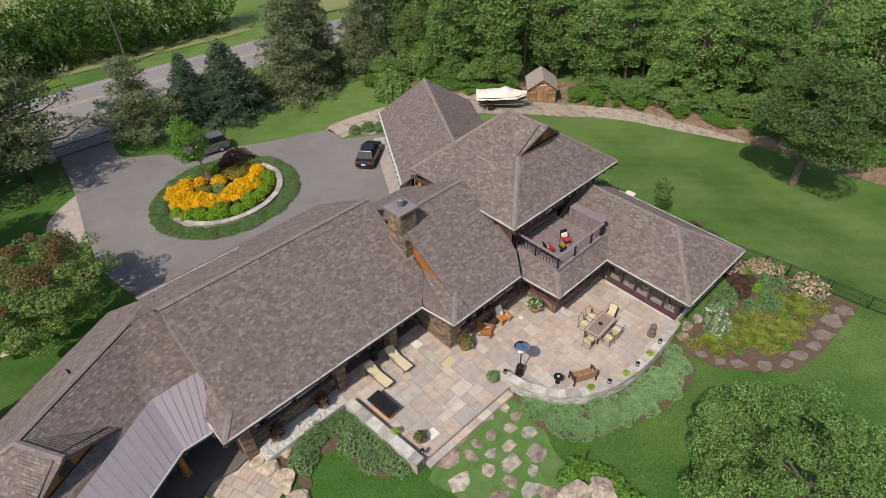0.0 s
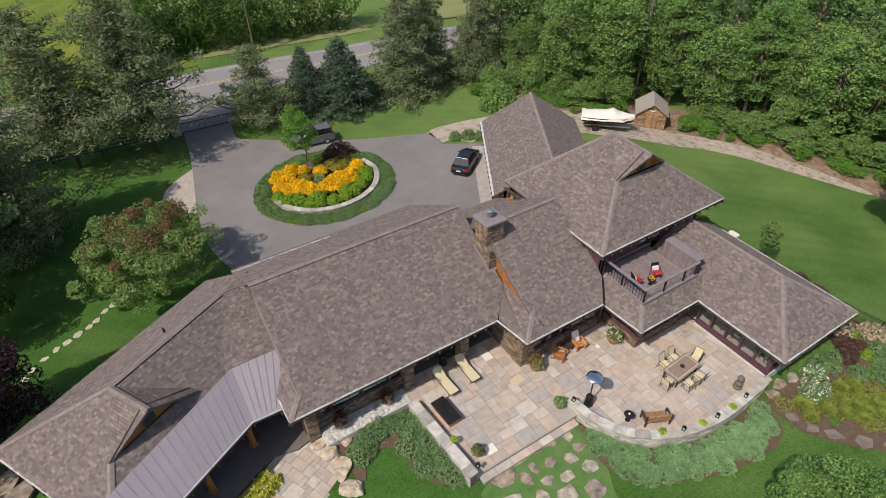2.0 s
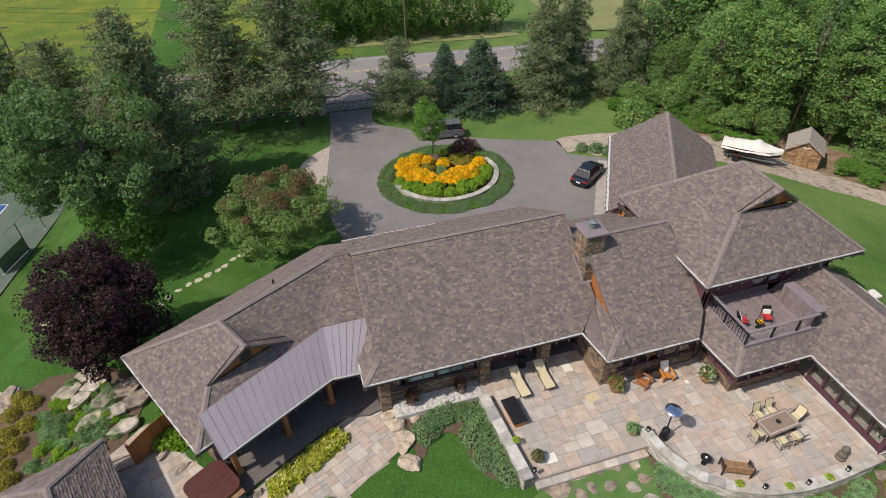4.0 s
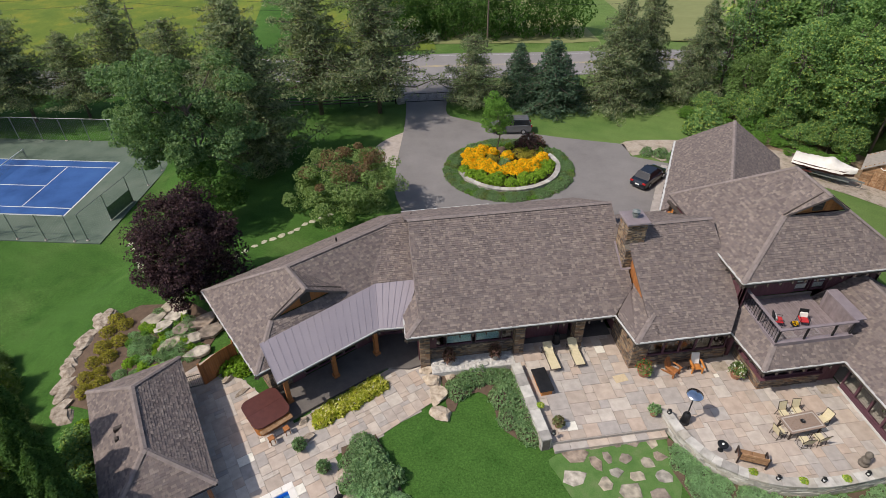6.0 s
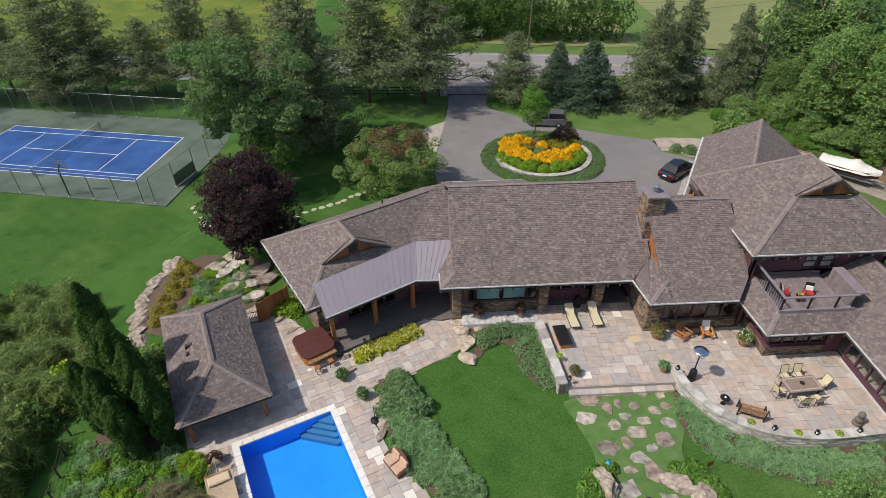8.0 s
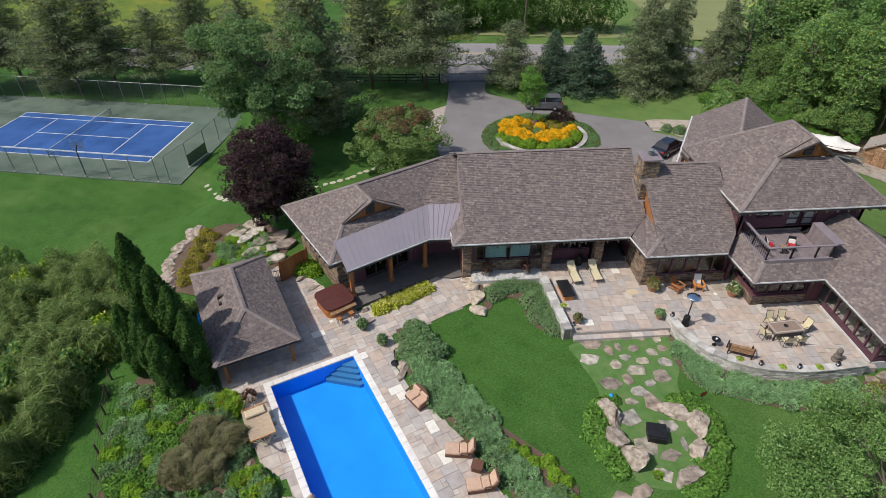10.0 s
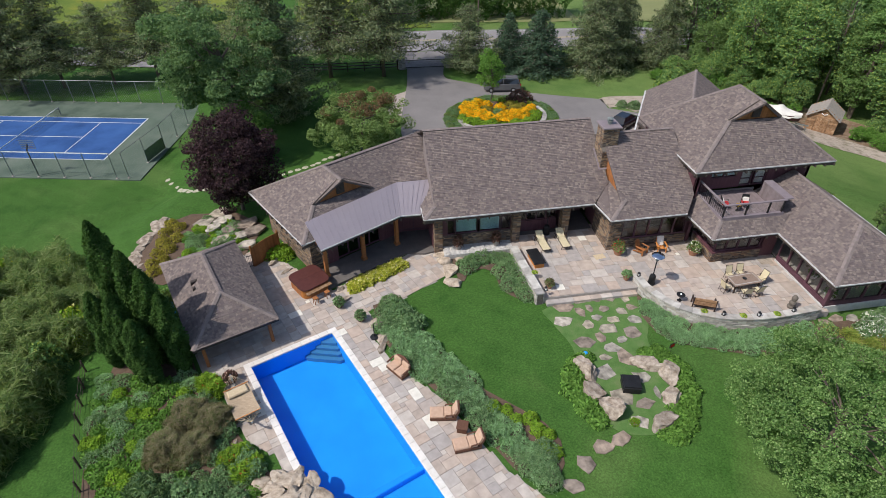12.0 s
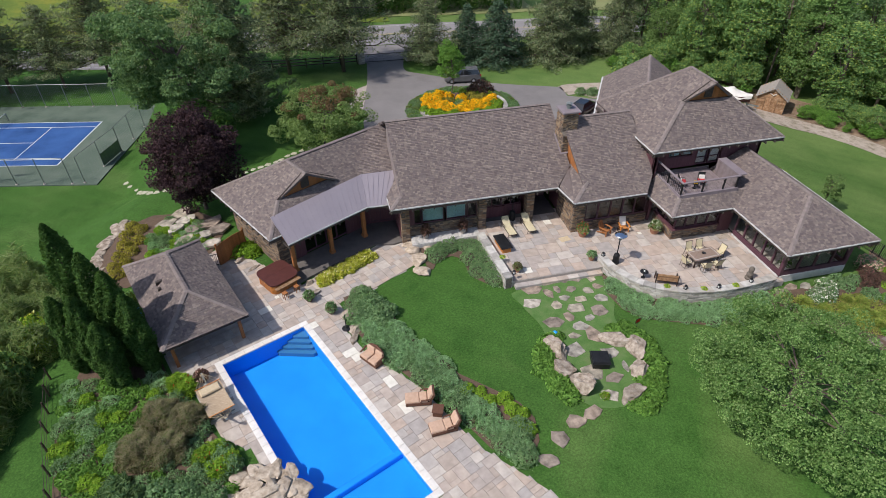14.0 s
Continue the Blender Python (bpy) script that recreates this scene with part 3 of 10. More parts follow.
def roof_plane(parent, pts, thick=0.16, single=None):
    """One slope: a boarded deck and its overlapping shingles, cut to a convex outline whose first edge is level.
    single: (s0, s1, t0, t1), a stretch whose shingles are pieces of their own."""
    pts = [Vector(p) for p in pts]
    ex = (pts[1] - pts[0]).normalized()
    nrm = ex.cross(pts[2] - pts[0]).normalized()
    if nrm.z < 0:
        nrm = -nrm
        pts = [pts[1], pts[0]] + pts[2:][::-1]
        ex = -ex
        nrm = ex.cross(pts[2] - pts[0]).normalized()
    ey = nrm.cross(ex)
    o = pts[0]
    deck = Shape()
    n = len(pts)
    low = [p - Vector((0, 0, thick)) for p in pts]
    deck.v = [tuple(p) for p in pts] + [tuple(p) for p in low]
    deck.f = [tuple(range(n)), tuple(reversed(range(n, 2 * n)))] + [(n + i, n + (i + 1) % n, (i + 1) % n, i) for i in range(n)]
    roof = part("roof", deck, MAT["underlay"], parent, "brown-grey asphalt shingle roof slope")
    flat = [((p - o).dot(ex), (p - o).dot(ey)) for p in pts]
    edges = []
    for i, p in enumerate(flat):
        q = flat[(i + 1) % n]
        a, b = q[1] - p[1], -(q[0] - p[0])
        edges.append((a, b, a * p[0] + b * p[1]))
    s_lo, s_hi = min(p[0] for p in flat), max(p[0] for p in flat)
    t_lo, t_hi = min(p[1] for p in flat), max(p[1] for p in flat)
    sh, rng, singles = Shape(), shingle_rng, []
    t = t_lo - 0.02
    while t < t_hi:
        s = s_lo - rng.random() * 0.4
        while s < s_hi:
            w = rng.choice((0.11, 0.14, 0.17, 0.21, 0.27))
            lift = rng.choice((0.014, 0.020, 0.032, 0.038))
            quad = [(s, t), (s + w, t), (s + w, t + COURSE * 1.04), (s, t + COURSE * 1.04)]
            cut = quad
            for a, b, c in edges:
                cut = clip(cut, a, b, c + 0.02 * math.hypot(a, b))
                if len(cut) < 3:
                    break
            if len(cut) >= 3:
                if single and single[0] < s < single[1] and single[2] < t < single[3] and len(cut) == 4:
                    singles.append((s, t, w, lift))
                else:
                    k = len(sh.v)
                    top = [o + ex * p[0] + ey * p[1] + nrm * (lift * (1 - (p[1] - t) / COURSE) + 0.006) for p in cut]
                    sh.v.extend(tuple(p) for p in top)
                    sh.f.append(tuple(range(k, k + len(top))))
                    for i, p in enumerate(cut):
                        q = cut[(i + 1) % len(cut)]
                        if abs(p[1] - t) < 1e-6 and abs(q[1] - t) < 1e-6:
                            m = len(sh.v)
                            sh.v.extend([tuple(top[i] - nrm * lift), tuple(top[(i + 1) % len(cut)] - nrm * lift)])
                            sh.f.append((k + i, m, m + 1, k + (i + 1) % len(cut)))
            s += w + 0.008
        t += COURSE
    part("shingles", sh, MAT["shingle"], roof, "weathered brown-grey shingles in courses", kind="stuff")
    if singles:
        c = Shape()
        c.v = [(0, 0, 1), (1, 0, 1), (1, 1.04, 0), (0, 1.04, 0), (0, 0, 0), (1, 0, 0)]
        c.f = [(0, 1, 2, 3), (4, 5, 1, 0), (0, 3, 4), (1, 5, 2)]
        me = c.mesh("shingle", MAT["shingle_obj"])
        for s, t, w, lift in singles[:300]:
            ob = part("shingle", me, None, roof)
            p = o + ex * s + ey * t + nrm * 0.006
            ob.matrix_basis = Matrix.Translation(p) @ Matrix((ex, ey, nrm)).transposed().to_4x4() @ Matrix.Diagonal((w, COURSE, lift, 1))
    return roof


def cap_line(parent, a, b, w=0.16, name="ridge_cap"):
    """Overlapping cap shingles along a ridge or hip."""
    a, b = Vector(a), Vector(b)
    d = (b - a).normalized()
    side = d.cross(Vector((0, 0, 1))).normalized()
    up = side.cross(d)
    s, n = Shape(), int((b - a).length / 0.2)
    for i in range(n):
        p = a + d * (b - a).length * i / n
        q = a + d * (b - a).length * (i + 1.1) / n
        s.face(p + up * 0.06, p + side * w - up * 0.015 + up * 0.02, q + side * w - up * 0.025, q + up * 0.045)
        s.face(p - side * w - up * 0.015 + up * 0.02, p + up * 0.06, q + up * 0.045, q - side * w - up * 0.025)
    return part(name, s, MAT["ridge_cap"], parent, "pale line of cap shingles", kind="stuff")


def eave(parent, a, b, out=0.05):
    """A gutter and drip edge along an eave."""
    a, b = Vector(a), Vector(b)
    d = (b - a).normalized()
    side = d.cross(Vector((0, 0, 1))).normalized()
    m = Matrix.Translation(a) @ Matrix((d, side, Vector((0, 0, 1)))).transposed().to_4x4()
    L = (b - a).length
    s = Shape().box(0, L, -0.01, out, -0.07, 0.03, m)
    s.box(0, L, out, out + 0.02, -0.045, 0.035, m)
    part("fascia_board", Shape().box(0, L, -0.03, out - 0.01, -0.2, -0.07, m), MAT["soffit"], parent, "dark fascia board")
    part("drip_edge", s, MAT["fascia"], parent, "white metal drip edge")
    n = max(1, int(L / 0.8))
    for i in range(n + 1):
        x = min(L - 0.05, max(0.05, i * L / n))
        part("rafter_tail", Shape().box(x - 0.035, x + 0.035, -0.75, out + 0.06, -0.36, -0.2, m), MAT["soffit"], parent)


house = thing("house", "sprawling brown house with shingled hip roofs and stone piers", "house")

# main range
MZ, MK, MY, MR = 3.82, 0.59, 17.4, 24.0
MT = MZ + MK * (MR - MY)


def main_z(y):
    return MZ + MK * (y - MY)


roof_plane(house, [(3.0, MY, MZ), (15.05, MY, MZ), (16.6, 18.9, main_z(18.9)), (16.6, MR, MT), (3.0, MR, MT)], single=(2.2, 5.0, 0.0, 2.4))
roof_plane(house, [(2.1, MY, MZ), (3.0, MY, MZ), (3.0, 18.3, main_z(18.3))])
roof_plane(house, [(2.1, 19.4, MZ), (2.1, MY, MZ), (3.0, 18.3, main_z(18.3)), (3.0, 21.3, main_z(18.3))])
part("rake_board", Shape().box(2.97, 2.99, 18.3, MR, main_z(18.3), main_z(18.3) + 0.02).face((2.98, 18.3, main_z(18.3)), (2.98, MR, main_z(18.3)), (2.98, MR, MT), (2.98, 18.3, main_z(18.3) + 0.02)), MAT["ridge_cap"], house, "shingled rake of the main roof")
roof_plane(house, [(0.1, 21.30, 4.50), (3.25, 21.30, 4.50), (3.25, 25.76, 6.40), (1.6, 25.76, 6.40)])
roof_plane(house, [(1.5, 25.72, 6.395), (3.3, 25.72, 6.395), (3.3, 26.72, 6.40)])
roof_plane(house, [(16.6, 2 * MR - MY, MZ), (2.9, 2 * MR - MY, MZ), (2.9, MR, MT), (16.6, MR, MT)])
cap_line(house, (2.9, MR, MT + 0.02), (16.6, MR, MT + 0.02))
cap_line(house, (2.1, MY, MZ + 0.02), (3.0, 18.3, main_z(18.3) + 0.02))
eave(house, (2.1, MY, MZ), (15.05, MY, MZ))
eave(house, (2.1, 19.0, MZ), (2.1, MY, MZ))
# entrance dormer roof on the north side, seen over the ridge
roof_plane(house, [(9.2, 28.2, 5.55), (2.75, 28.2, 5.55), (2.75, 24.15, 7.655), (9.2, 24.15, 7.655)])
eave(house, (9.2, 28.2, 5.55), (2.75, 28.2, 5.55), 0.03)
part("dormer_cheek", Shape().box(9.1, 9.22, 25.0, 28.2, 5.0, 5.6), MAT["fascia"], house, "white dormer edge")
# second range, standing forward
BY, BZ, BR = 15.0, 3.82, 21.4
BT = BZ + MK * (BR - BY)
roof_plane(house, [(17.0, BY, BZ), (21.3, BY, BZ), (22.28, 16.3, BZ + MK * 1.3), (22.42, 17.0, BZ + MK * 2.0), (22.42, BR, BT), (16.55, BR, BT), (16.55, 16.4, BZ + MK * 1.4)])
roof_plane(house, [(15.45, BY, BZ), (17.0, BY, BZ), (16.9, 16.35, BZ + MK * 1.35)])
roof_plane(house, [(15.25, MY, MZ), (15.45, BY, BZ), (16.9, 16.35, BZ + MK * 1.35), (17.0, 19.2, main_z(18.8)), (16.5, 19.2, main_z(18.8))])
roof_plane(house, [(22.42, 2 * BR - BY, BZ), (16.55, 2 * BR - BY, BZ), (16.55, BR, BT), (22.42, BR, BT)])
cap_line(house, (17.5, BR, BT + 0.02), (22.42, BR, BT + 0.02))
cap_line(house, (15.45, BY, BZ + 0.02), (16.9, 16.35, BZ + MK * 1.35 + 0.02))
eave(house, (15.45, BY, BZ), (21.3, BY, BZ))
eave(house, (15.1, MY, MZ), (15.45, BY, BZ))
for i in range(26):
    y0 = 16.4 + i * 0.19
    zt = BZ + MK * (min(y0, BR) - BY) - 0.1
    if 17.7 < y0 < 19.9 and zt > main_z(y0) - 0.3:
        part("gable_board", Shape().box(16.78, 16.84, y0, y0 + 0.185, max(4.3, main_z(max(y0, MY)) - 0.4), zt), MAT["cedar"], house, "orange cedar gable board")
# tower
TX0, TX1, TY0, TY1, TZ = 22.1, 33.35, 16.4, 26.3, 6.35
TXM, TT = (TX0 + TX1) / 2, 10.4
KW = (TT - TZ) / (TXM - TX0)
GY, GZ = 19.27, 8.85
gx = (GZ - TZ) / KW
NR = 22.2
roof_plane(house, [(TX0, TY0, TZ), (TX1, TY0, TZ), (TX1 - gx, GY, GZ), (TX0 + gx, GY, GZ)])
roof_plane(house, [(TX0, TY1, TZ), (TX0, TY0, TZ), (TX0 + gx, GY, GZ), (TXM, NR, TT)])
roof_plane(house, [(TXM, GY, TT), (TXM, NR, TT), (TX0 + gx, GY, GZ)])
roof_plane(house, [(TXM, GY, TT), (TXM, GY - 0.55, TT), (TX0 + gx, GY, GZ)])
roof_plane(house, [(TX1, TY0, TZ), (TX1, TY1, TZ), (TXM, NR, TT), (TX1 - gx, GY, GZ)])
roof_plane(house, [(TXM, GY, TT), (TXM, NR, TT), (TX1 - gx, GY, GZ)])
roof_plane(house, [(TXM, GY - 0.55, TT), (TXM, GY, TT), (TX1 - gx, GY, GZ)])
roof_plane(house, [(TX1, TY1, TZ), (TX0, TY1, TZ), (TXM, NR, TT)])
cap_line(house, (TXM, GY - 0.5, TT + 0.02), (TXM, NR, TT + 0.02))
for x0, x1 in ((TX0, TX0 + gx), (TX1, TX1 - gx)):
    cap_line(house, (x0, TY0, TZ + 0.02), (x1, GY, GZ + 0.02))
    cap_line(house, (x0, TY1, TZ + 0.02), (TXM, NR, TT + 0.02))
eave(house, (TX0, TY0, TZ), (TX1, TY0, TZ))
eave(house, (TX0, 20.6, TZ), (TX0, TY0, TZ))
eave(house, (TX1, TY0, TZ), (TX1, TY1, TZ))


def gablet(a, b, top, mat, name="gablet"):
    """A small boarded gable wall with a dark louvre and barge boards."""
    a, b, top = Vector(a), Vector(b), Vector(top)
    d = (b - a).normalized()
    side = d.cross(Vector((0, 0, 1))).normalized()
    boards = []
    n = 14
    mid_k = (top - a).dot(d) / (b - a).length
    for i in range(n):
        k0, k1 = i / n, (i + 0.94) / n
        h = [max(0.02, (top.z - a.z) * (1 - abs(k - mid_k) / (mid_k if k < mid_k else 1 - mid_k))) for k in (k0, k1)]
        p, q = a + (b - a) * k0, a + (b - a) * k1
        back = side * -0.04
        up0, up1 = Vector((0, 0, h[0])), Vector((0, 0, h[1]))
        boards.append(Shape().face(p, q, q + up1, p + up0).face(q + back, p + back, p + back + up0, q + back + up1).face(p + back, p, p + up0, p + back + up0).face(q, q + back, q + back + up1, q + up1).face(p + up0, q + up1, q + back + up1, p + back + up0))
    mid = a + (b - a) * mid_k
    g = part(name, Shape().face(a + side * -0.03, b + side * -0.03, mid + side * -0.03 + Vector((0, 0, top.z - a.z - 0.03))), MAT["soffit"], house, "small cedar-boarded gable with a louvre")
    for board in boards:
        part("gable_board", board, mat, g)
    c = (a + b) / 2 * 0.5 + (a * (1 - mid_k) + b * mid_k) * 0.5
    m = Matrix.Translation(c) @ Matrix((d, -side, Vector((0, 0, 1)))).transposed().to_4x4()
    v = Shape().box(-0.32, 0.32, -0.09, 0.02, 0.15, 0.95, m)
    for i in range(6):
        v.box(-0.28, 0.28, -0.13, -0.09, 0.2 + i * 0.12, 0.25 + i * 0.12, m)
    part("louvre", v, MAT["soffit"], g, "dark louvred vent")
    for e in (a, b):
        t = Shape()
        dd = (top - e).normalized()
        u = side
        mm = Matrix.Translation(e - side * -0.05) @ Matrix((dd, u, dd.cross(u))).transposed().to_4x4()
        t.box(0, (top - e).length, 0.0, 0.06, -0.11, 0.11, mm)
        part("barge_board", t, MAT["soffit"], g, "dark barge board")
    return g


gablet((TX0 + gx, GY + 0.15, GZ), (TX1 - gx, GY + 0.15, GZ), (TXM, GY + 0.15, TT - 0.06), MAT["cedar"])
# garage range, turned
GD = Vector((0.505, 0.863, 0)).normalized()
GN = Vector((GD.y, -GD.x, 0))
GA = Vector((34.3, 38.4, 5.25))
GH, GE = 4.6, 2.29
g0, g1 = GA + GD * 0.35, GA - GD * 12.5
flat_z = Vector((0, 0, GE - GA.z))
roof_plane(house, [tuple(g0 - GN * GH + flat_z), tuple(g1 - GN * GH + flat_z), tuple(g1), tuple(g0)])
roof_plane(house, [tuple(g1 + GN * GH + flat_z), tuple(g0 + GN * GH + flat_z), tuple(g0), tuple(g1)])
cap_line(house, tuple(g0), tuple(g1))
eave(house, tuple(g0 - GN * GH + flat_z), tuple(g1 - GN * GH + flat_z), 0.14)
# sunroom
SZ, ST, SXM, SX0, SX1, SY = 3.22, 5.40, 30.75, 27.1, 34.35, 6.45
SH = 9.85
roof_plane(house, [(SX0, 17.2, SZ), (SX0, SY, SZ), (SXM, SH, ST), (SXM, 17.2, ST)])
roof_plane(house, [(SX1, SY, SZ), (SX1, 17.2, SZ), (SXM, 17.2, ST), (SXM, SH, ST)])
roof_plane(house, [(SX0, SY, SZ), (SX1, SY, SZ), (SXM, SH, ST)])
cap_line(house, (SXM, SH, ST + 0.02), (SXM, 17.0, ST + 0.02))
cap_line(house, (SX0, SY, SZ + 0.02), (SXM, SH, ST + 0.02))
cap_line(house, (SX1, SY, SZ + 0.02), (SXM, SH, ST + 0.02))
eave(house, (SX0, 12.4, SZ), (SX0, SY, SZ))
eave(house, (SX0, SY, SZ), (SX1, SY, SZ))
eave(house, (SX1, SY, SZ), (SX1, 16.4, SZ))
# skirt roof round the balcony
DX0, DX1, DY0, DY1, DZ = 23.05, 27.75, 13.5, 17.3, 4.14
roof_plane(house, [(22.05, 12.4, 3.22), (27.2, 12.4, 3.22), (28.9, 13.5, DZ - 0.02), (DX0, 13.5, DZ - 0.02)])
roof_plane(house, [(21.7, 17.2, 3.22), (22.05, 12.4, 3.22), (DX0, 13.5, DZ - 0.02), (DX0, 17.2, DZ - 0.02)])
cap_line(house, (22.05, 12.4, 3.24), (DX0, 13.5, DZ))
eave(house, (22.05, 12.4, 3.22), (27.1, 12.4, 3.22))
eave(house, (21.82, 15.5, 3.22), (22.05, 12.4, 3.22))
# west wing, turned
WO, WU = Vector((-8.75, 19.9, 0)), Vector((0.871, 0.491, 0)).normalized()
WV = Vector((-WU.y, WU.x, 0))
WZ, WH, WK = 3.65, 4.48, 0.614


def wing(u, v, z):
    return tuple(WO + WU * u + WV * v + Vector((0, 0, z)))


def wing_s(v):
    return WZ + WK * (WH + v)


WT = WZ + WK * WH
DV = -2.35
DU0, DU1 = (wing_s(DV) - WZ) / WK, 2 * WH - (wing_s(DV) - WZ) / WK
roof_plane(house, [wing(0, WH, WZ), wing(0, -WH, WZ), wing(WH, 0, WT)])
roof_plane(house, [wing(WH, DV, WT), wing(WH, 0, WT), wing(DU0, DV, wing_s(DV))])
roof_plane(house, [wing(WH, DV, WT), wing(WH, DV - 0.4, WT), wing(DU0, DV, wing_s(DV))])
roof_plane(house, [wing(0, -WH, WZ), wing(8.6, -WH, WZ), wing(9.22, DV, wing_s(DV)), wing(DU0, DV, wing_s(DV))])
roof_plane(house, [wing(DU1, DV, wing_s(DV)), wing(9.22, DV, wing_s(DV)), wing(11.95, 0, WT), wing(WH, 0, WT)])
roof_plane(house, [wing(14, WH, WZ), wing(0, WH, WZ), wing(WH, 0, WT), wing(14, 0, WT)])
# the small cross gable on the wing
dv = wing(DU1 + 0.15, DV - 0.4, wing_s(DV) - 0.06)
roof_plane(house, [wing(WH, DV - 0.4, WT), wing(WH, 0.2, WT), wing(DU1 + 0.1, DV + 0.1, wing_s(DV) + 0.02), dv])
gablet(wing(DU0, DV + 0.1, wing_s(DV)), wing(DU1, DV + 0.1, wing_s(DV)), wing(WH, DV + 0.1, WT - 0.08), MAT["cedar"])
cap_line(house, wing(WH, DV - 0.4, WT + 0.02), wing(WH, 0, WT + 0.02))
cap_line(house, wing(WH, 0, WT + 0.02), wing(12.4, 0, WT + 0.02))
cap_line(house, wing(0, -WH, WZ + 0.02), wing(DU0, DV, wing_s(DV) + 0.02))
cap_line(house, wing(0, WH, WZ + 0.02), wing(WH, 0, WT + 0.02))
eave(house, wing(0, WH, WZ), wing(0, -WH, WZ))
eave(house, wing(0, -WH, WZ), wing(0.9, -WH, WZ))
# standing-seam porch roof in front of the wing
MV0, MV1, MZ0, MZ1 = -5.62, -3.2, 3.50, wing_s(-3.2) + 0.06


def metal_plane(pts, along, seams):
    pts = [Vector(p) for p in pts]
    s, n = Shape(), len(pts)
    s.v = [tuple(p) for p in pts] + [tuple(p - Vector((0, 0, 0.08))) for p in pts]
    s.f = [tuple(range(n)), tuple(reversed(range(n, 2 * n)))] + [(n + i, n + (i + 1) % n, (i + 1) % n, i) for i in range(n)]
    r = part("metal_roof", s, MAT["metal_roof"], house, "mauve-grey standing-seam metal porch roof")
    a, b, c, d = pts
    for i in range(seams + 1):
        k = i / seams
        p, q = a + (b - a) * k, d + (c - d) * k
        t = (q - p).normalized()
        x = (b - a).normalized()
        m = Matrix.Translation(p) @ Matrix((t, x, t.cross(x) * -1)).transposed().to_4x4()
        if (m @ Vector((0, 0, 1)) - m @ Vector((0, 0, 0))).z < 0:
            m = m @ Matrix.Diagonal((1, 1, -1, 1))
        part("seam", Shape().box(0, (q - p).length, -0.012, 0.012, 0, 0.028, m), MAT["metal_roof"], r)
    return r


bl, bu = (0.5, 18.65, MZ0 + 0.04), (0.5, 21.6, 4.70)
metal_plane([wing(0.75, MV0, MZ0), bl, bu, wing(0.95, MV1, MZ1)], 0, 16)
metal_plane([bl, (2.02, 18.6, MZ0 + 0.04), (3.25, 21.6, 4.72), bu], 0, 6)
eave(house, wing(0.75, MV0, MZ0), bl, 0.03)
eave(house, bl, (2.02, 18.6, MZ0 + 0.04), 0.03)

# walls
def wall(x0, x1, y0, y1, z0, z1, mat=None, name="wall", label="plum-brown board-and-batten wall"):
    """A boarded wall block with battens on its long faces."""
    s = Shape().box(x0, x1, y0, y1, z0, z1)
    if mat is None:
        step_w = 0.3
        if x1 - x0 > y1 - y0:
            x = x0 + 0.1
            while x < x1 - 0.1:
                s.box(x, x + 0.05, y0 - 0.02, y0, z0, z1)
                x += step_w
        else:
            y = y0 + 0.1
            while y < y1 - 0.1:
                s.box(x0 - 0.02, x0, y, y + 0.05, z0, z1)
                y += step_w
    return part(name, s, mat or MAT["siding"], house, label)


GRADE = -1.6
PATIO_Z = 0.45

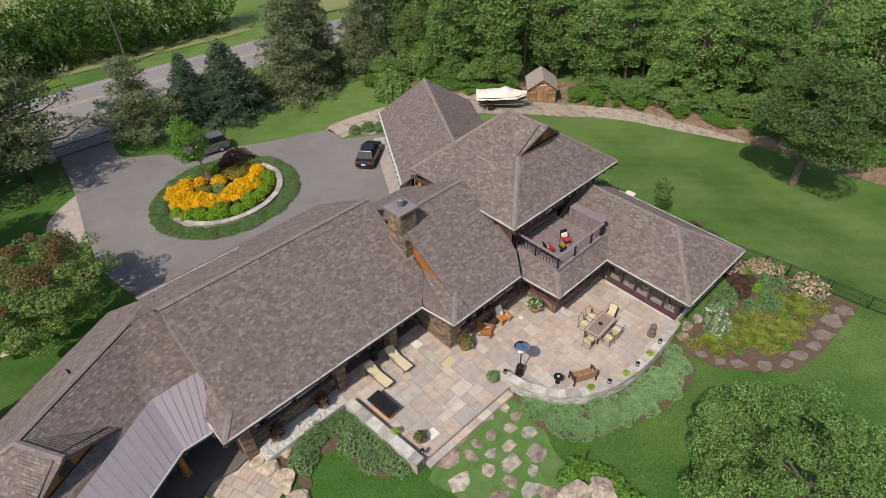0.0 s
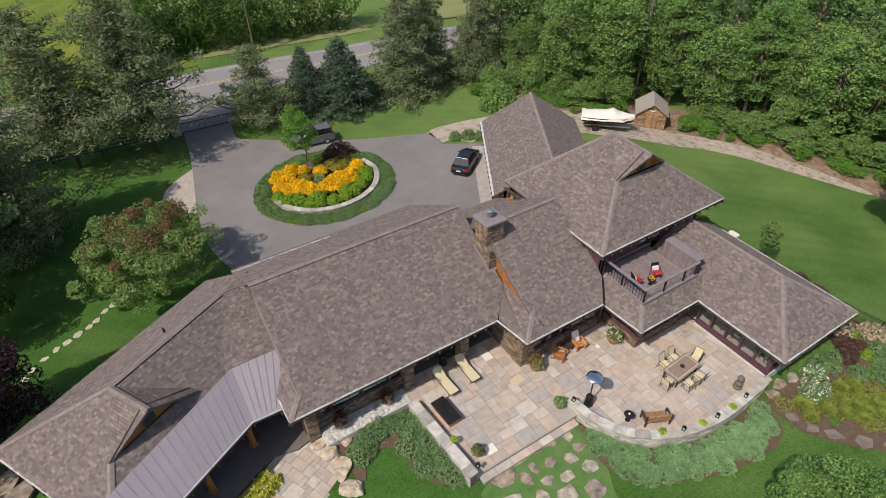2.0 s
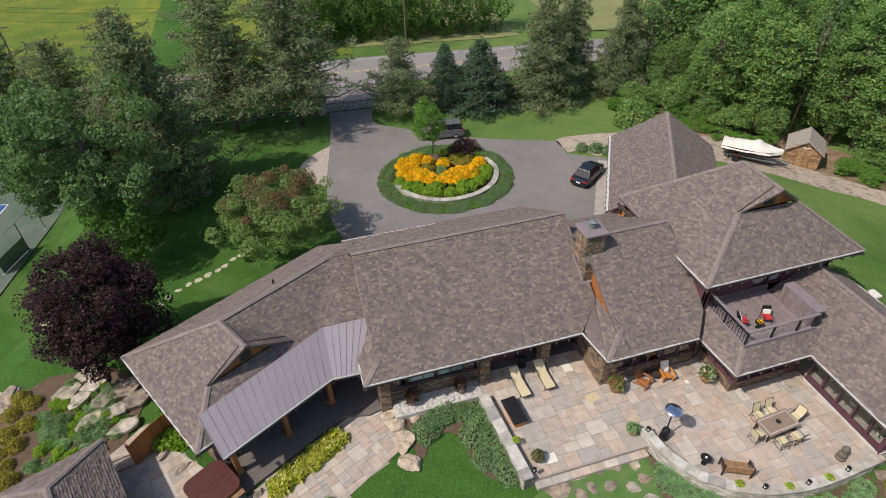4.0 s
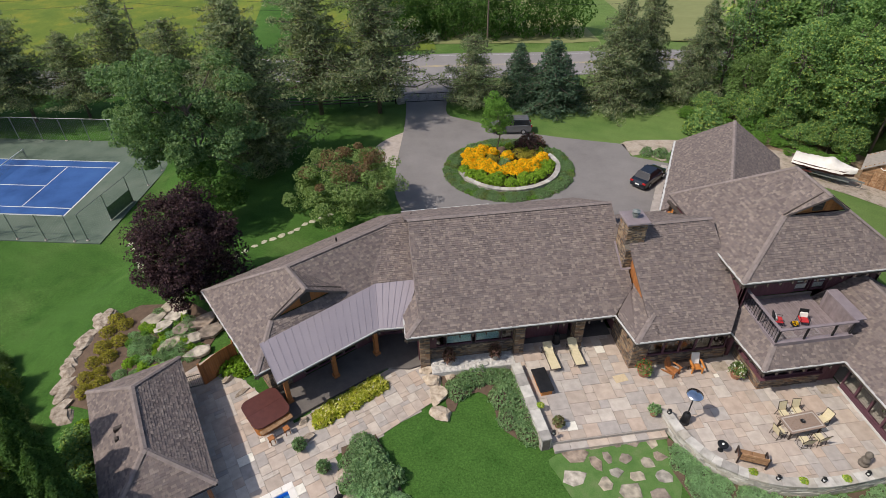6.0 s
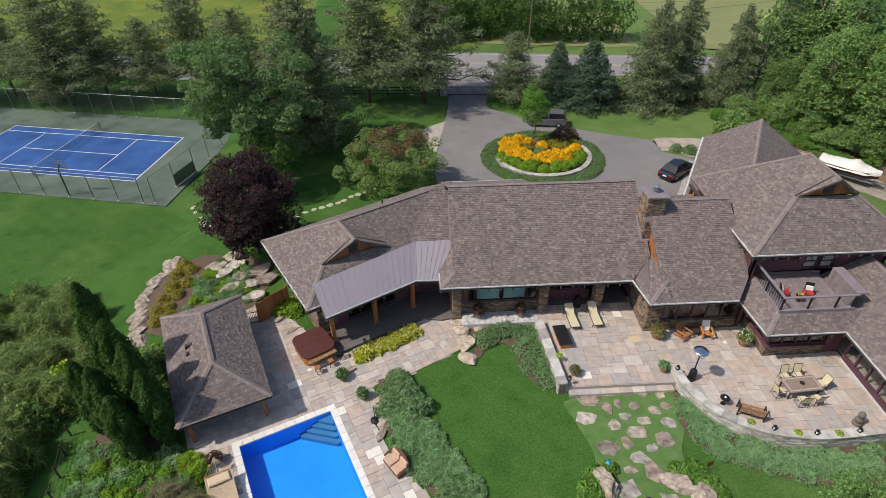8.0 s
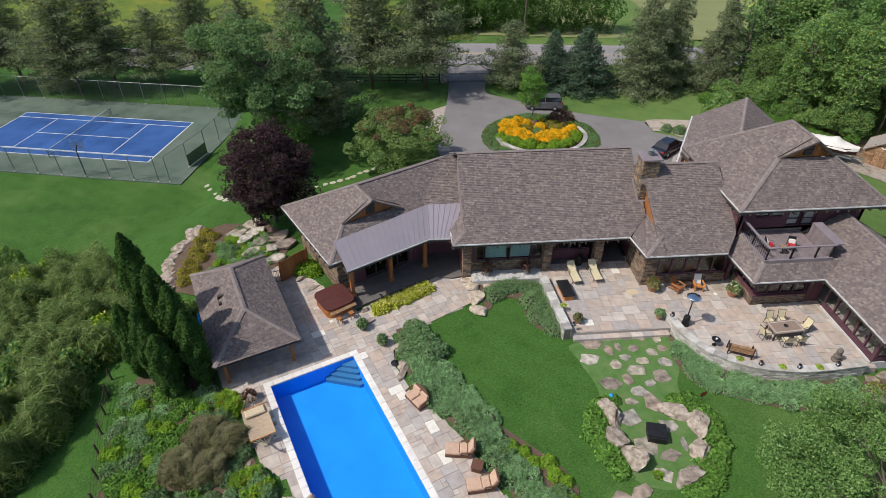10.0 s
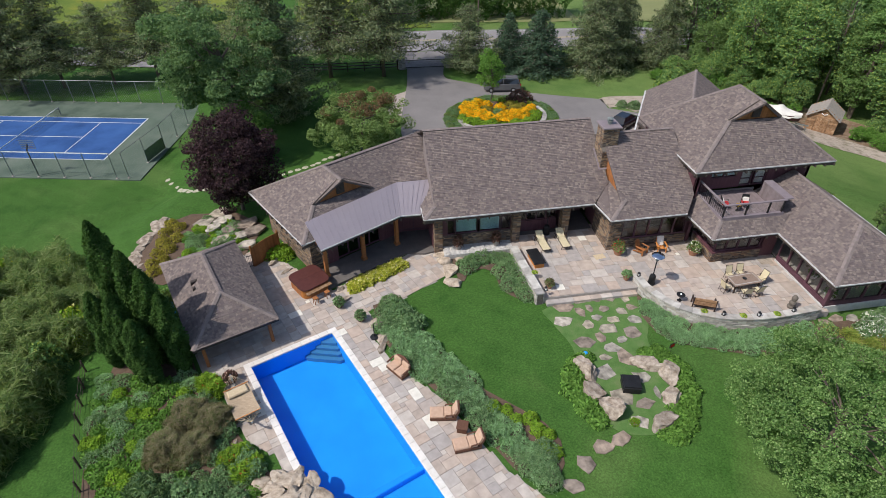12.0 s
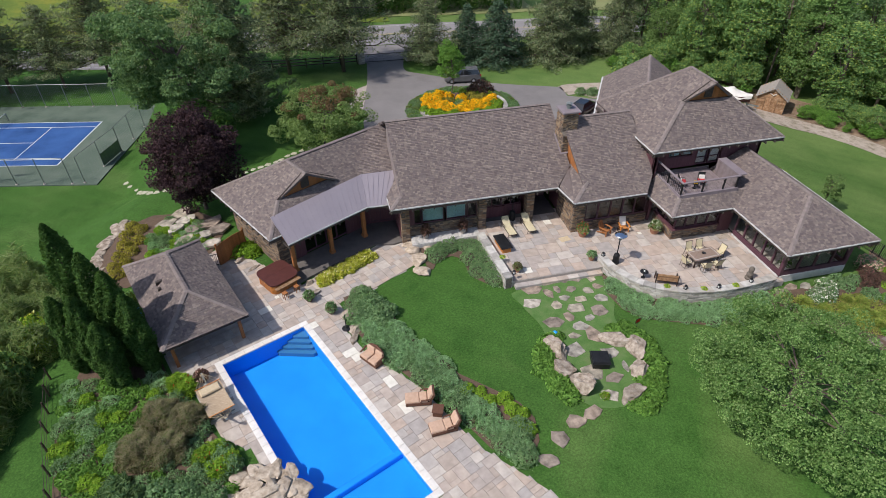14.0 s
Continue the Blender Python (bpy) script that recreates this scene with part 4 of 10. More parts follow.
# ---- pool and terraces ----
def build_pool():
    W, L = POOL_W, POOL_L
    pool = thing("swimming_pool", "long blue swimming pool with pale coping and corner steps", "pool")
    pool.matrix_basis = POOL_M
    s = Shape()
    s.box(-0.25, W + 0.25, -L - 0.25, 0.25, -1.6, -1.3)
    for b in ((-0.25, 0, -L, 0), (W, W + 0.25, -L, 0), (-0.25, W + 0.25, 0, 0.25), (-0.25, W + 0.25, -L - 0.25, -L)):
        s.box(*b, -1.3, -0.06)
    part("basin", s, MAT["liner"], pool, "bright blue pool liner")
    for i in range(4):
        r = 2.05 - 0.40 * i
        k = Shape().prism([(W - 0.001, -0.001), (W - r, -0.001), (W - r * 0.98, -0.12 * r), (W - 0.12 * r, -r * 0.82), (W - 0.001, -r * 0.82)], -1.29, -1.0 + 0.22 * i)
        part("pool_step", k, MAT["liner_step"], pool, "pale blue corner step under water")
    part("tanning_ledge", Shape().box(0.0, W, -L, -11.75, -1.29, -0.5), MAT["liner"], pool, "shallow blue ledge")
    part("divider", Shape().box(0.0, W, -11.75, -11.4, -1.29, -0.13, ch=0.04), MAT["liner"], pool, "blue dividing wall below the water")
    water = Shape()
    nx, ny = 24, 60
    for j in range(ny + 1):
        for i in range(nx + 1):
            x, y = W * i / nx, -L * j / ny
            water.v.append((x, y, -0.10 + 0.004 * noise.noise((x * 1.3, y * 1.3, 0))))
    for j in range(ny):
        for i in range(nx):
            a = j * (nx + 1) + i
            water.f.append((a, a + nx + 1, a + nx + 2, a + 1))
    wm = bpy.data.materials.new("pool_water")
    wm.use_nodes = True
    nt = wm.node_tree
    nt.nodes.remove(nt.nodes["Principled BSDF"])
    out = nt.nodes["Material Output"]
    tr = nt.nodes.new("ShaderNodeBsdfTransparent")
    tr.inputs["Color"].default_value = (0.62, 0.86, 0.98, 1)
    gl = nt.nodes.new("ShaderNodeBsdfGlossy")
    gl.inputs["Roughness"].default_value = 0.03
    fr = nt.nodes.new("ShaderNodeFresnel")
    fr.inputs["IOR"].default_value = 1.33
    mx = nt.nodes.new("ShaderNodeMixShader")
    nt.links.new(fr.outputs[0], mx.inputs[0])
    nt.links.new(tr.outputs[0], mx.inputs[1])
    nt.links.new(gl.outputs[0], mx.inputs[2])
    nt.links.new(mx.outputs[0], out.inputs["Surface"])
    bp = nt.nodes.new("ShaderNodeBump")
    nz = nt.nodes.new("ShaderNodeTexNoise")
    nz.inputs["Scale"].default_value = 3.0
    bp.inputs["Strength"].default_value = 0.15
    nt.links.new(nz.outputs["Fac"], bp.inputs["Height"])
    nt.links.new(bp.outputs["Normal"], gl.inputs["Normal"])
    ob = part("water", water, wm, pool, "clear rippled water", smooth=True)
    ob.visible_shadow = False
    # coping stones
    stones = []
    for side in range(4):
        length = W + 0.8 if side in (0, 2) else L
        n = round(length / 0.62)
        for i in range(n):
            a, b = length * i / n, length * (i + 1) / n - 0.012
            if side == 0:
                q = (a - 0.4, b - 0.4, 0.0, 0.4)
            elif side == 2:
                q = (a - 0.4, b - 0.4, -L - 0.4, -L)
            elif side == 1:
                q = (W, W + 0.4, -b, -a)
            else:
                q = (-0.4, 0.0, -b, -a)
            part("coping_stone", Shape().box(*q, -0.08, 0.035, ch=0.015), MAT["coping"], pool)


def pave(name, poly, z, turn, label, sizes, cell=0.3, seed=1, limit=300, near=None, hole=None, pale=0.03, thick=0.1, base=None):
    """Random-coursed rectangular flags on a bed, inside an outline. The bed and each flag lie on one level."""
    rng = random.Random(seed)
    rot = Matrix.Rotation(radians(turn), 4, "Z")
    inv = rot.inverted()
    lp = [(inv @ Vector((x, y, 0))) for x, y in poly]
    i0, i1 = math.floor(min(p.x for p in lp) / cell), math.ceil(max(p.x for p in lp) / cell)
    j0, j1 = math.floor(min(p.y for p in lp) / cell), math.ceil(max(p.y for p in lp) / cell)
    free = {}
    for i in range(i0, i1):
        for j in range(j0, j1):
            p = rot @ Vector(((i + 0.5) * cell, (j + 0.5) * cell, 0))
            near_in = any(inside(poly, q.x, q.y) for q in (rot @ Vector(((i + a) * cell, (j + b) * cell, 0)) for a in (0.05, 0.95) for b in (0.05, 0.95)))
            if near_in and not (hole and hole(p.x, p.y)):
                free[i, j] = inside(poly, p.x, p.y)
    bed = Shape()
    for i, j in [k for k, v in free.items() if v]:
        bed.v.extend(tuple(rot @ Vector((a * cell, b * cell, z - 0.02))) for a, b in ((i, j), (i + 1, j), (i + 1, j + 1), (i, j + 1)))
        n = len(bed.v)
        bed.f.append((n - 4, n - 3, n - 2, n - 1))
        for (da, db), (p, q) in (((0, -1), (0, 1)), ((1, 0), (1, 2)), ((0, 1), (2, 3)), ((-1, 0), (3, 0))):
            if not free.get((i + da, j + db)):
                a, b = bed.v[n - 4 + p], bed.v[n - 4 + q]
                bed.face((a[0], a[1], z - 0.55), (b[0], b[1], z - 0.55), b, a)
    floor = whole(name, bed, MAT["joint"], label, "paving", kind="structure")
    flags = []
    turnway = sum(poly[k - 1][0] * poly[k][1] - poly[k][0] * poly[k - 1][1] for k in range(len(poly))) > 0
    free = {k: True for k in free}

    def trimmed(i, j, w, h):
        """The flag's outline cut along the edges of the paving that it meets; None where it is whole."""
        rect = [tuple((rot @ Vector((a * cell, b * cell, 0))).xy) for a, b in ((i + 0.03, j + 0.03), (i + w - 0.03, j + 0.03), (i + w - 0.03, j + h - 0.03), (i + 0.03, j + h - 0.03))]
        if all(inside(poly, *q) for q in rect):
            return None
        c = Vector((sum(q[0] for q in rect) / 4, sum(q[1] for q in rect) / 4))
        r = math.hypot(w, h) * cell / 2
        for k in range(len(poly)):
            a, b = Vector(poly[k - 1]), Vector(poly[k])
            d = b - a
            u = min(1.0, max(0.0, (c - a).dot(d) / d.dot(d)))
            if (a + d * u - c).length < r:
                s = 1 if turnway else -1
                rect = clip(rect, d.y * s, -d.x * s, (d.y * a.x - d.x * a.y) * s)
                if len(rect) < 3:
                    return []
        return rect

    for i, j in sorted(free, key=lambda k: (k[1], k[0])):
        if not free.get((i, j)):
            continue
        options = sizes[:]
        rng.shuffle(options)
        for w, h in options + [(1, 1)]:
            if all(free.get((i + a, j + b)) for a in range(w) for b in range(h)):
                for a in range(w):
                    for b in range(h):
                        free[i + a, j + b] = False
                flags.append((i, j, w, h))
                break
    if near:
        flags.sort(key=lambda f: ((rot @ Vector((f[0] * cell, f[1] * cell, 0))) - Vector((near[0], near[1], 0))).length)
    meshes, rest = {}, Shape()
    for k, (i, j, w, h) in enumerate(flags):
        dz = rng.uniform(0, 0.008)
        cut = trimmed(i, j, w, h)
        if cut is not None:
            if len(cut) >= 3:
                rest.prism(cut, z - 0.02, z + 0.012 + dz)
            continue
        if k < limit:
            if (w, h) not in meshes:
                meshes[w, h] = Shape().box(0.008, w * cell - 0.008, 0.008, h * cell - 0.008, -0.02, 0.012, ch=0.006).mesh("flag", MAT["paving"])
            me = meshes[w, h]
            if rng.random() < pale and w * h <= 6:
                if ("p", w, h) not in meshes:
                    meshes["p", w, h] = Shape().box(0.008, w * cell - 0.008, 0.008, h * cell - 0.008, -0.02, 0.012, ch=0.006).mesh("flag", MAT["pale_flag"])
                me = meshes["p", w, h]
            ob = part("flag", me, None, floor)
            ob.matrix_basis = rot @ Matrix.Translation((i * cell, j * cell, z + dz))
        else:
            rest.box(i * cell + 0.008, (i + w) * cell - 0.008, j * cell + 0.008, (j + h) * cell - 0.008, z + dz - 0.02, z + dz + 0.012, rot)
    if rest.v:
        part("flags", rest, MAT["paving_i"], floor, "more flags of the same paving", kind="stuff")
    return floor


TERRACE = [(-10.6, 21.6), (-8.4, 18.9), (-7.2, 17.6), (-6.3, 16.4), (-5.0, 15.2), (0.9, 18.5), (2.9, 18.8), (4.4, 18.6), (4.2, 17.6), (3.4, 15.5), (0.1, 13.6), (-2.4, 12.6), (-2.3, 9.8), (-1.2, 7.4), (1.4, 4.2), (3.7, -0.5), (6.3, -3.6), (8.2, -6.6), (5.0, -9.0), (0.5, -6.4), (-4.6, -4.4), (-8.0, 1.9), (-9.8, 3.4), (-11.3, 6.6), (-12.5, 8.6), (-13.0, 9.0), (-16.0, 16.6)]
PATIO_EDGE = smooth_line([(16.55, 12.3), (16.9, 10.4), (18.0, 8.7), (20.2, 7.4), (23.0, 6.85), (26.6, 6.95)], 5)
PATIO = [(9.0, 11.45), (16.4, 11.45)] + PATIO_EDGE[1:] + [(28.2, 7.0), (28.2, 17.4), (16.0, 19.5), (15.8, 22.0), (9.0, 22.0)]


def stone_wall(name, line, z0, z1, width, label, seed=2, cap=True, course=0.14):
    """A dry-laid wall: coursed stones on both faces along a line, and flat cap stones."""
    rng = random.Random(seed)
    pts = [Vector((x, y, 0)) for x, y in line]
    root = thing(name, label, "stone wall")
    core = Shape()
    seg = []
    for i in range(len(pts) - 1):
        seg.append(((pts[i + 1] - pts[i]).length, pts[i], pts[i + 1]))
    total = sum(s[0] for s in seg)

    def at(d, off):
        d = min(max(d, 0), total)
        for L, a, b in seg:
            if d <= L:
                t = (b - a).normalized()
                return a + t * d + Vector((-t.y, t.x, 0)) * off
            d -= L
        L, a, b = seg[-1]
        t = (b - a).normalized()
        return b + Vector((-t.y, t.x, 0)) * off
    n = max(2, int(total / 0.5))
    for i in range(n):
        a, b = total * i / n, total * (i + 1) / n
        p = [at(a, 0.03), at(b, 0.03), at(b, width - 0.03), at(a, width - 0.03)]
        core.prism([(q.x, q.y) for q in p][::1], z0, z1 - 0.08)
    part("core", core, MAT["mortar"], root, "dark packed core")
    count, rest = 0, Shape()
    top = z1 - (0.08 if cap else 0)
    z = z0
    while z < top - 0.03:
        h = min(course * rng.uniform(0.8, 1.3), top - z)
        d = 0.0
        while d < total - 0.05:
            L = min(rng.uniform(0.22, 0.6), total - d)
            out = rng.uniform(0.0, 0.035)
            p = [at(d + 0.008, -out), at(d + L - 0.008, -out), at(d + L - 0.008, width + out), at(d + 0.008, width + out)]
            if count < 260:
                part("stone", Shape().prism([(q.x, q.y) for q in p], z + 0.006, z + h - 0.006), MAT["wall_stone"], root)
                count += 1
            else:
                rest.prism([(q.x, q.y) for q in p], z + 0.006, z + h - 0.006)
            d += L
        z += h
    if rest.v:
        part("stones", rest, MAT["wall_stone_i"], root, "more stones of the same wall", kind="stuff")
    if cap:
        d = 0.0
        while d < total - 0.02:
            L = min(rng.uniform(0.5, 0.95), total - d)
            p = [at(d + 0.006, -0.06), at(d + L - 0.006, -0.06), at(d + L - 0.006, width + 0.06), at(d + 0.006, width + 0.06)]
            part("cap_stone", Shape().prism([(q.x, q.y) for q in p], top, z1 + rng.uniform(0, 0.02)), MAT["wall_stone"], root)
            d += L
    return root

# ---- trees and planting ----
def leaf_mesh(name, centres, normals, sizes, mat, rng, aspect=1.0, bend=0.25, width=0.62):
    """Many small bent leaves, each an island of two triangles' pairs."""
    n = len(centres)
    a = rng.normal(size=(n, 3))
    nrm = normals + 0.9 * rng.normal(size=(n, 3))
    nrm /= np.linalg.norm(nrm, axis=1)[:, None]
    t = np.cross(nrm, a)
    t /= np.linalg.norm(t, axis=1)[:, None]
    b = np.cross(nrm, t)
    s = sizes[:, None]
    v = np.empty((n, 4, 3))
    v[:, 0] = centres - t * s * aspect
    v[:, 1] = centres - b * s * width - nrm * s * bend
    v[:, 2] = centres + t * s * aspect
    v[:, 3] = centres + b * s * width - nrm * s * bend
    me = bpy.data.meshes.new(name)
    me.vertices.add(n * 4)
    me.vertices.foreach_set("co", v.reshape(-1).astype(np.float32))
    me.loops.add(n * 4)
    me.loops.foreach_set("vertex_index", np.arange(n * 4, dtype=np.int32))
    me.polygons.add(n)
    me.polygons.foreach_set("loop_start", np.arange(n, dtype=np.int32) * 4)
    me.materials.append(mat)
    me.update(calc_edges=True)
    me.validate()
    return me


def sphere_points(rng, n):
    p = rng.normal(size=(n, 3))
    return p / np.linalg.norm(p, axis=1)[:, None]


def limbs(s, base, tips, r0, rng, trunk_top):
    """A bent trunk and limbs that reach for the clumps."""
    base, trunk_top = Vector(base), Vector(trunk_top)
    mid_p = base.lerp(trunk_top, 0.5) + Vector((rng.normal() * 0.15, rng.normal() * 0.15, 0))
    s.tube([base - Vector((0, 0, 0.3)), base + Vector((0, 0, 0.15)), mid_p, trunk_top], r0 * 1.15, 8, r0 * 0.45)
    for tip in tips:
        tip = Vector(tip)
        k = min(0.98, max(0.3, 0.35 + 0.5 * rng.random()))
        a = mid_p.lerp(trunk_top, k) if k > 0.5 else base.lerp(mid_p, 0.5 + k)
        m = a.lerp(tip, 0.5) + Vector((rng.normal() * 0.2, rng.normal() * 0.2, 0.25))
        s.tube([a, m, tip], r0 * 0.34, 5, r0 * 0.08, cap=False)


def broadleaf(name, label, category, mat, h, r, clumps, leaves, size, low=0.22, seed=1, trunk=0.22, squash=1.0, extra=None, extra_share=0.0, group="", clump_r=None, wobble=0.22):
    """A round-headed tree at the origin: trunk, limbs and a crown of leaf clumps with gaps."""
    rng = np.random.default_rng(seed)
    root = thing(name, label, category, group)
    cz, rz = h * (low + 1) / 2, h * (1 - low) / 2 * squash
    cr = clump_r or r * 0.30
    pts = sphere_points(rng, clumps)
    rad = rng.uniform(0.45, 1.0, clumps) ** 0.5
    centre = pts * rad[:, None] * np.array([r - cr * 0.8, r - cr * 0.8, rz - cr * 0.6])
    wob = np.array([1 + wobble * noise.noise((p[0] * 1.9 + seed, p[1] * 1.9, p[2] * 1.9)) for p in pts])
    centre = centre * wob[:, None] + np.array([0, 0, cz])
    share = rng.uniform(0.6, 1.4, clumps) * (0.35 + 0.65 * rad)
    share = (share / share.sum() * leaves).astype(int)
    C, N, S = [], [], []
    for c, k in zip(centre, share):
        d = sphere_points(rng, k)
        d[:, 2] = np.abs(d[:, 2]) * 0.45 + d[:, 2] * 0.6
        rr = cr * rng.uniform(0.55, 1.25) * rng.uniform(0.55, 1.0, k) ** 0.4
        C.append(c + d * rr[:, None] * np.array([1.1, 1.1, 0.95]))
        N.append(d + np.array([0, 0, 0.5]))
        S.append(rng.uniform(0.65, 1.25, k) * size)
    C, N, S = np.concatenate(C), np.concatenate(N), np.concatenate(S)
    s = Shape()
    limbs(s, (0, 0, 0), [tuple(c) for c in centre[:: max(1, clumps // 14)]], trunk, rng, (0, 0, cz + rz * 0.35))
    part("trunk", s, MAT["bark"], root, "grey-brown trunk and limbs", smooth=True)
    if extra is not None:
        # some clumps carry the other colour
        which = np.repeat(np.arange(clumps), share)
        k = np.isin(which, np.argsort(-centre[:, 2] + rng.normal(size=clumps) * 0.8)[: int(clumps * extra_share)])
        part("crown_patch", leaf_mesh("crown_patch", C[k], N[k], S[k], extra, rng), None, root, "patches of differently coloured leaves")
        C, N, S = C[~k], N[~k], S[~k]
    part("crown", leaf_mesh("crown", C, N, S, mat, rng), None, root, "uneven leafy crown")
    return root


def conifer(name, label, category, mat, h, r, tiers, leaves, size, seed=1, bare=0.08, droop=0.25, ragged=0.35, trunk=0.2, group="", taper=0.8):
    """A needle tree: straight trunk, whorls of boughs and sprays along them."""
    rng = np.random.default_rng(seed)
    root = thing(name, label, category, group)
    s = Shape()
    s.tube([(0, 0, -0.3), (0, 0, h * 0.5), (0.05, 0, h * 0.98)], trunk, 7, 0.03)
    C, N, S = [], [], []
    total = 0
    boughs = []
    for t in range(tiers):
        k = bare + (1 - bare) * (t + rng.random() * 0.6) / tiers
        z = h * k
        length = r * ((1 - k) ** taper * 0.95 + 0.05) * (1 - 0.35 * ragged + ragged * rng.random())
        nb = 5 + int(3 * (1 - k))
        a0 = rng.random() * 6.28
        for b in range(nb):
            a = a0 + 6.28 * b / nb + rng.normal() * 0.2
            L = length * (1 - ragged + ragged * 2 * rng.random()) + 0.1
            boughs.append((z, a, L, k))
            total += L
    for z, a, L, k in boughs:
        tip = (math.cos(a) * L, math.sin(a) * L, z - droop * L + 0.12 * L * L / max(r, 0.1))
        if L > 0.8:
            s.tube([(0, 0, z), (tip[0] * 0.55, tip[1] * 0.55, z - droop * L * 0.45), tip], 0.035 + 0.012 * L, 4, 0.012, cap=False)
        n = max(5, int(leaves * L / total))
        u = rng.random(n) ** 0.7
        w = (0.10 + 0.30 * L * (0.35 + 0.65 * np.sin(np.pi * np.clip(u, 0.05, 0.98)))) * rng.normal(size=n) * 0.55
        x = math.cos(a) * L * u - math.sin(a) * w
        y = math.sin(a) * L * u + math.cos(a) * w
        zz = z + (tip[2] - z) * u + rng.normal(size=n) * 0.17 - np.abs(w) * 0.25
        C.append(np.stack([x, y, zz], 1))
        N.append(np.tile(np.array([math.cos(a) * 0.35, math.sin(a) * 0.35, 1.0]), (n, 1)))
        S.append(rng.uniform(0.6, 1.3, n) * size)
    part("trunk", s, MAT["bark"], root, "straight brown trunk and boughs", smooth=True)
    part("crown", leaf_mesh("crown", np.concatenate(C), np.concatenate(N), np.concatenate(S), mat, rng, 1.35, width=0.42), None, root, "ragged needle sprays")
    return root


def column(name, label, category, mat, h, r, leaves, size, seed=1, group=""):
    """A narrow upright evergreen with a pointed top."""
    rng = np.random.default_rng(seed)
    root = thing(name, label, category, group)
    k = rng.random(leaves) ** 1.15
    a = rng.random(leaves) * 2 * np.pi
    prof = np.minimum(1, (1 - k) * 3.6) ** 0.62 * np.minimum(1, 0.6 + k * 1.8)
    bulge = 1 + 0.20 * np.sin(a * 3 + k * 9 + seed) + 0.14 * np.sin(a * 5 - k * 17)
    rad = r * prof * bulge * rng.uniform(0.72, 1.04, leaves)
    C = np.stack([np.cos(a) * rad, np.sin(a) * rad, 0.1 + k * h], 1)
    N = np.stack([np.cos(a), np.sin(a), np.full(leaves, 0.5)], 1)
    S = rng.uniform(0.7, 1.3, leaves) * size
    s = Shape().tube([(0, 0, -0.3), (0, 0, h * 0.5), (0, 0, h * 0.95)], 0.13, 6, 0.02)
    part("trunk", s, MAT["bark"], root, "hidden brown trunk")
    part("crown", leaf_mesh("crown", C, N, S, mat, rng, 1.3), None, root, "dense upright sprays")
    return root


def mound(name, label, category, mat, r, h, leaves, size, seed=1, group="", flower=None, flowers=0, spiky=0.0, stems=True):
    """A shrub or perennial clump at the origin: short stems and a leafy dome, with blossoms where it has them."""
    rng = np.random.default_rng(seed)
    root = thing(name, label, category, group)
    if stems:
        s = Shape()
        for i in range(6):
            a = rng.random() * 6.28
            s.tube([(0, 0, -0.1), (math.cos(a) * r * 0.3, math.sin(a) * r * 0.3, h * 0.4), (math.cos(a) * r * 0.6, math.sin(a) * r * 0.6, h * 0.8)], 0.02, 4, 0.006, cap=False)
        part("stem", s, MAT["bark"], root, "short brown stems", kind="stuff")

    def dome(n, lift):
        d = sphere_points(rng, n)
        d[:, 2] = np.abs(d[:, 2])
        lump = np.array([1 + 0.35 * noise.noise((p[0] * 2.3 + seed * 3.1, p[1] * 2.3, p[2] * 2.3)) for p in d])
        rad = rng.uniform(0.55, 1.0, n) ** 0.35 * lump * lift
        return d * rad[:, None] * np.array([r, r, h]), d
    C, N = dome(leaves, 1.0)
    N = N + np.array([0, 0, 0.4])
    if spiky:
        N = N * np.array([1, 1, -spiky])
    part("foliage", leaf_mesh("foliage", C, N, rng.uniform(0.7, 1.3, leaves) * size, mat, rng, 1.0 + spiky, width=0.62 / (1 + 0.9 * spiky)), None, root)
    if flower is not None:
        C, N = dome(flowers, 1.06)
        k = C[:, 2] > h * 0.25
        part("blossom", leaf_mesh("blossom", C[k], N[k] + np.array([0, 0, 0.8]), rng.uniform(0.7, 1.3, k.sum()) * size * 0.9, flower, rng), None, root, "open blossoms")
    return root


def put(ob, x, y, turn=0.0, s=1.0, z=None, label=""):
    """A copy of a plant on the ground."""
    c = copy_thing(ob, pose(x, y, ground_z(x, y) if z is None else z, 0, 0, turn))
    c.scale = (s, s, s) if not isinstance(s, tuple) else s
    if label:
        tagged(c, label)
    return c


def stand(ob, x, y, turn=0.0, s=1.0, z=None):
    ob.matrix_basis = pose(x, y, ground_z(x, y) if z is None else z, 0, 0, turn)
    ob.scale = (s, s, s) if not isinstance(s, tuple) else s
    return ob

# single trees
stand(broadleaf("apple_tree", "spreading green fruit tree on the lawn", "tree", LEAF["apple"], 6.4, 5.8, 300, 90000, 0.062, 0.10, 3, 0.2, clump_r=0.62, wobble=0.38), 19.9, -3.0)
stand(broadleaf("shade_tree", "round-headed green tree on the far lawn", "tree", LEAF["shade"], 11.6, 5.7, 150, 46000, 0.10, 0.26, 4, 0.38, clump_r=1.1, wobble=0.4), 53.45, 9.3)
stand(broadleaf("plum_tree", "round dark purple-leaved tree beside the rock garden", "tree", LEAF["purple"], 8.6, 4.05, 190, 34000, 0.10, 0.08, 15, 0.2, clump_r=0.8, wobble=0.35), -12.5, 27.3)
stand(broadleaf("serviceberry", "wide green tree with rusty patches behind the roof", "tree", LEAF["serv"], 6.6, 5.4, 150, 34000, 0.09, 0.14, 6, 0.16, wobble=0.4, extra=LEAF["rust"], extra_share=0.14, clump_r=0.72), -1.4, 38.3)
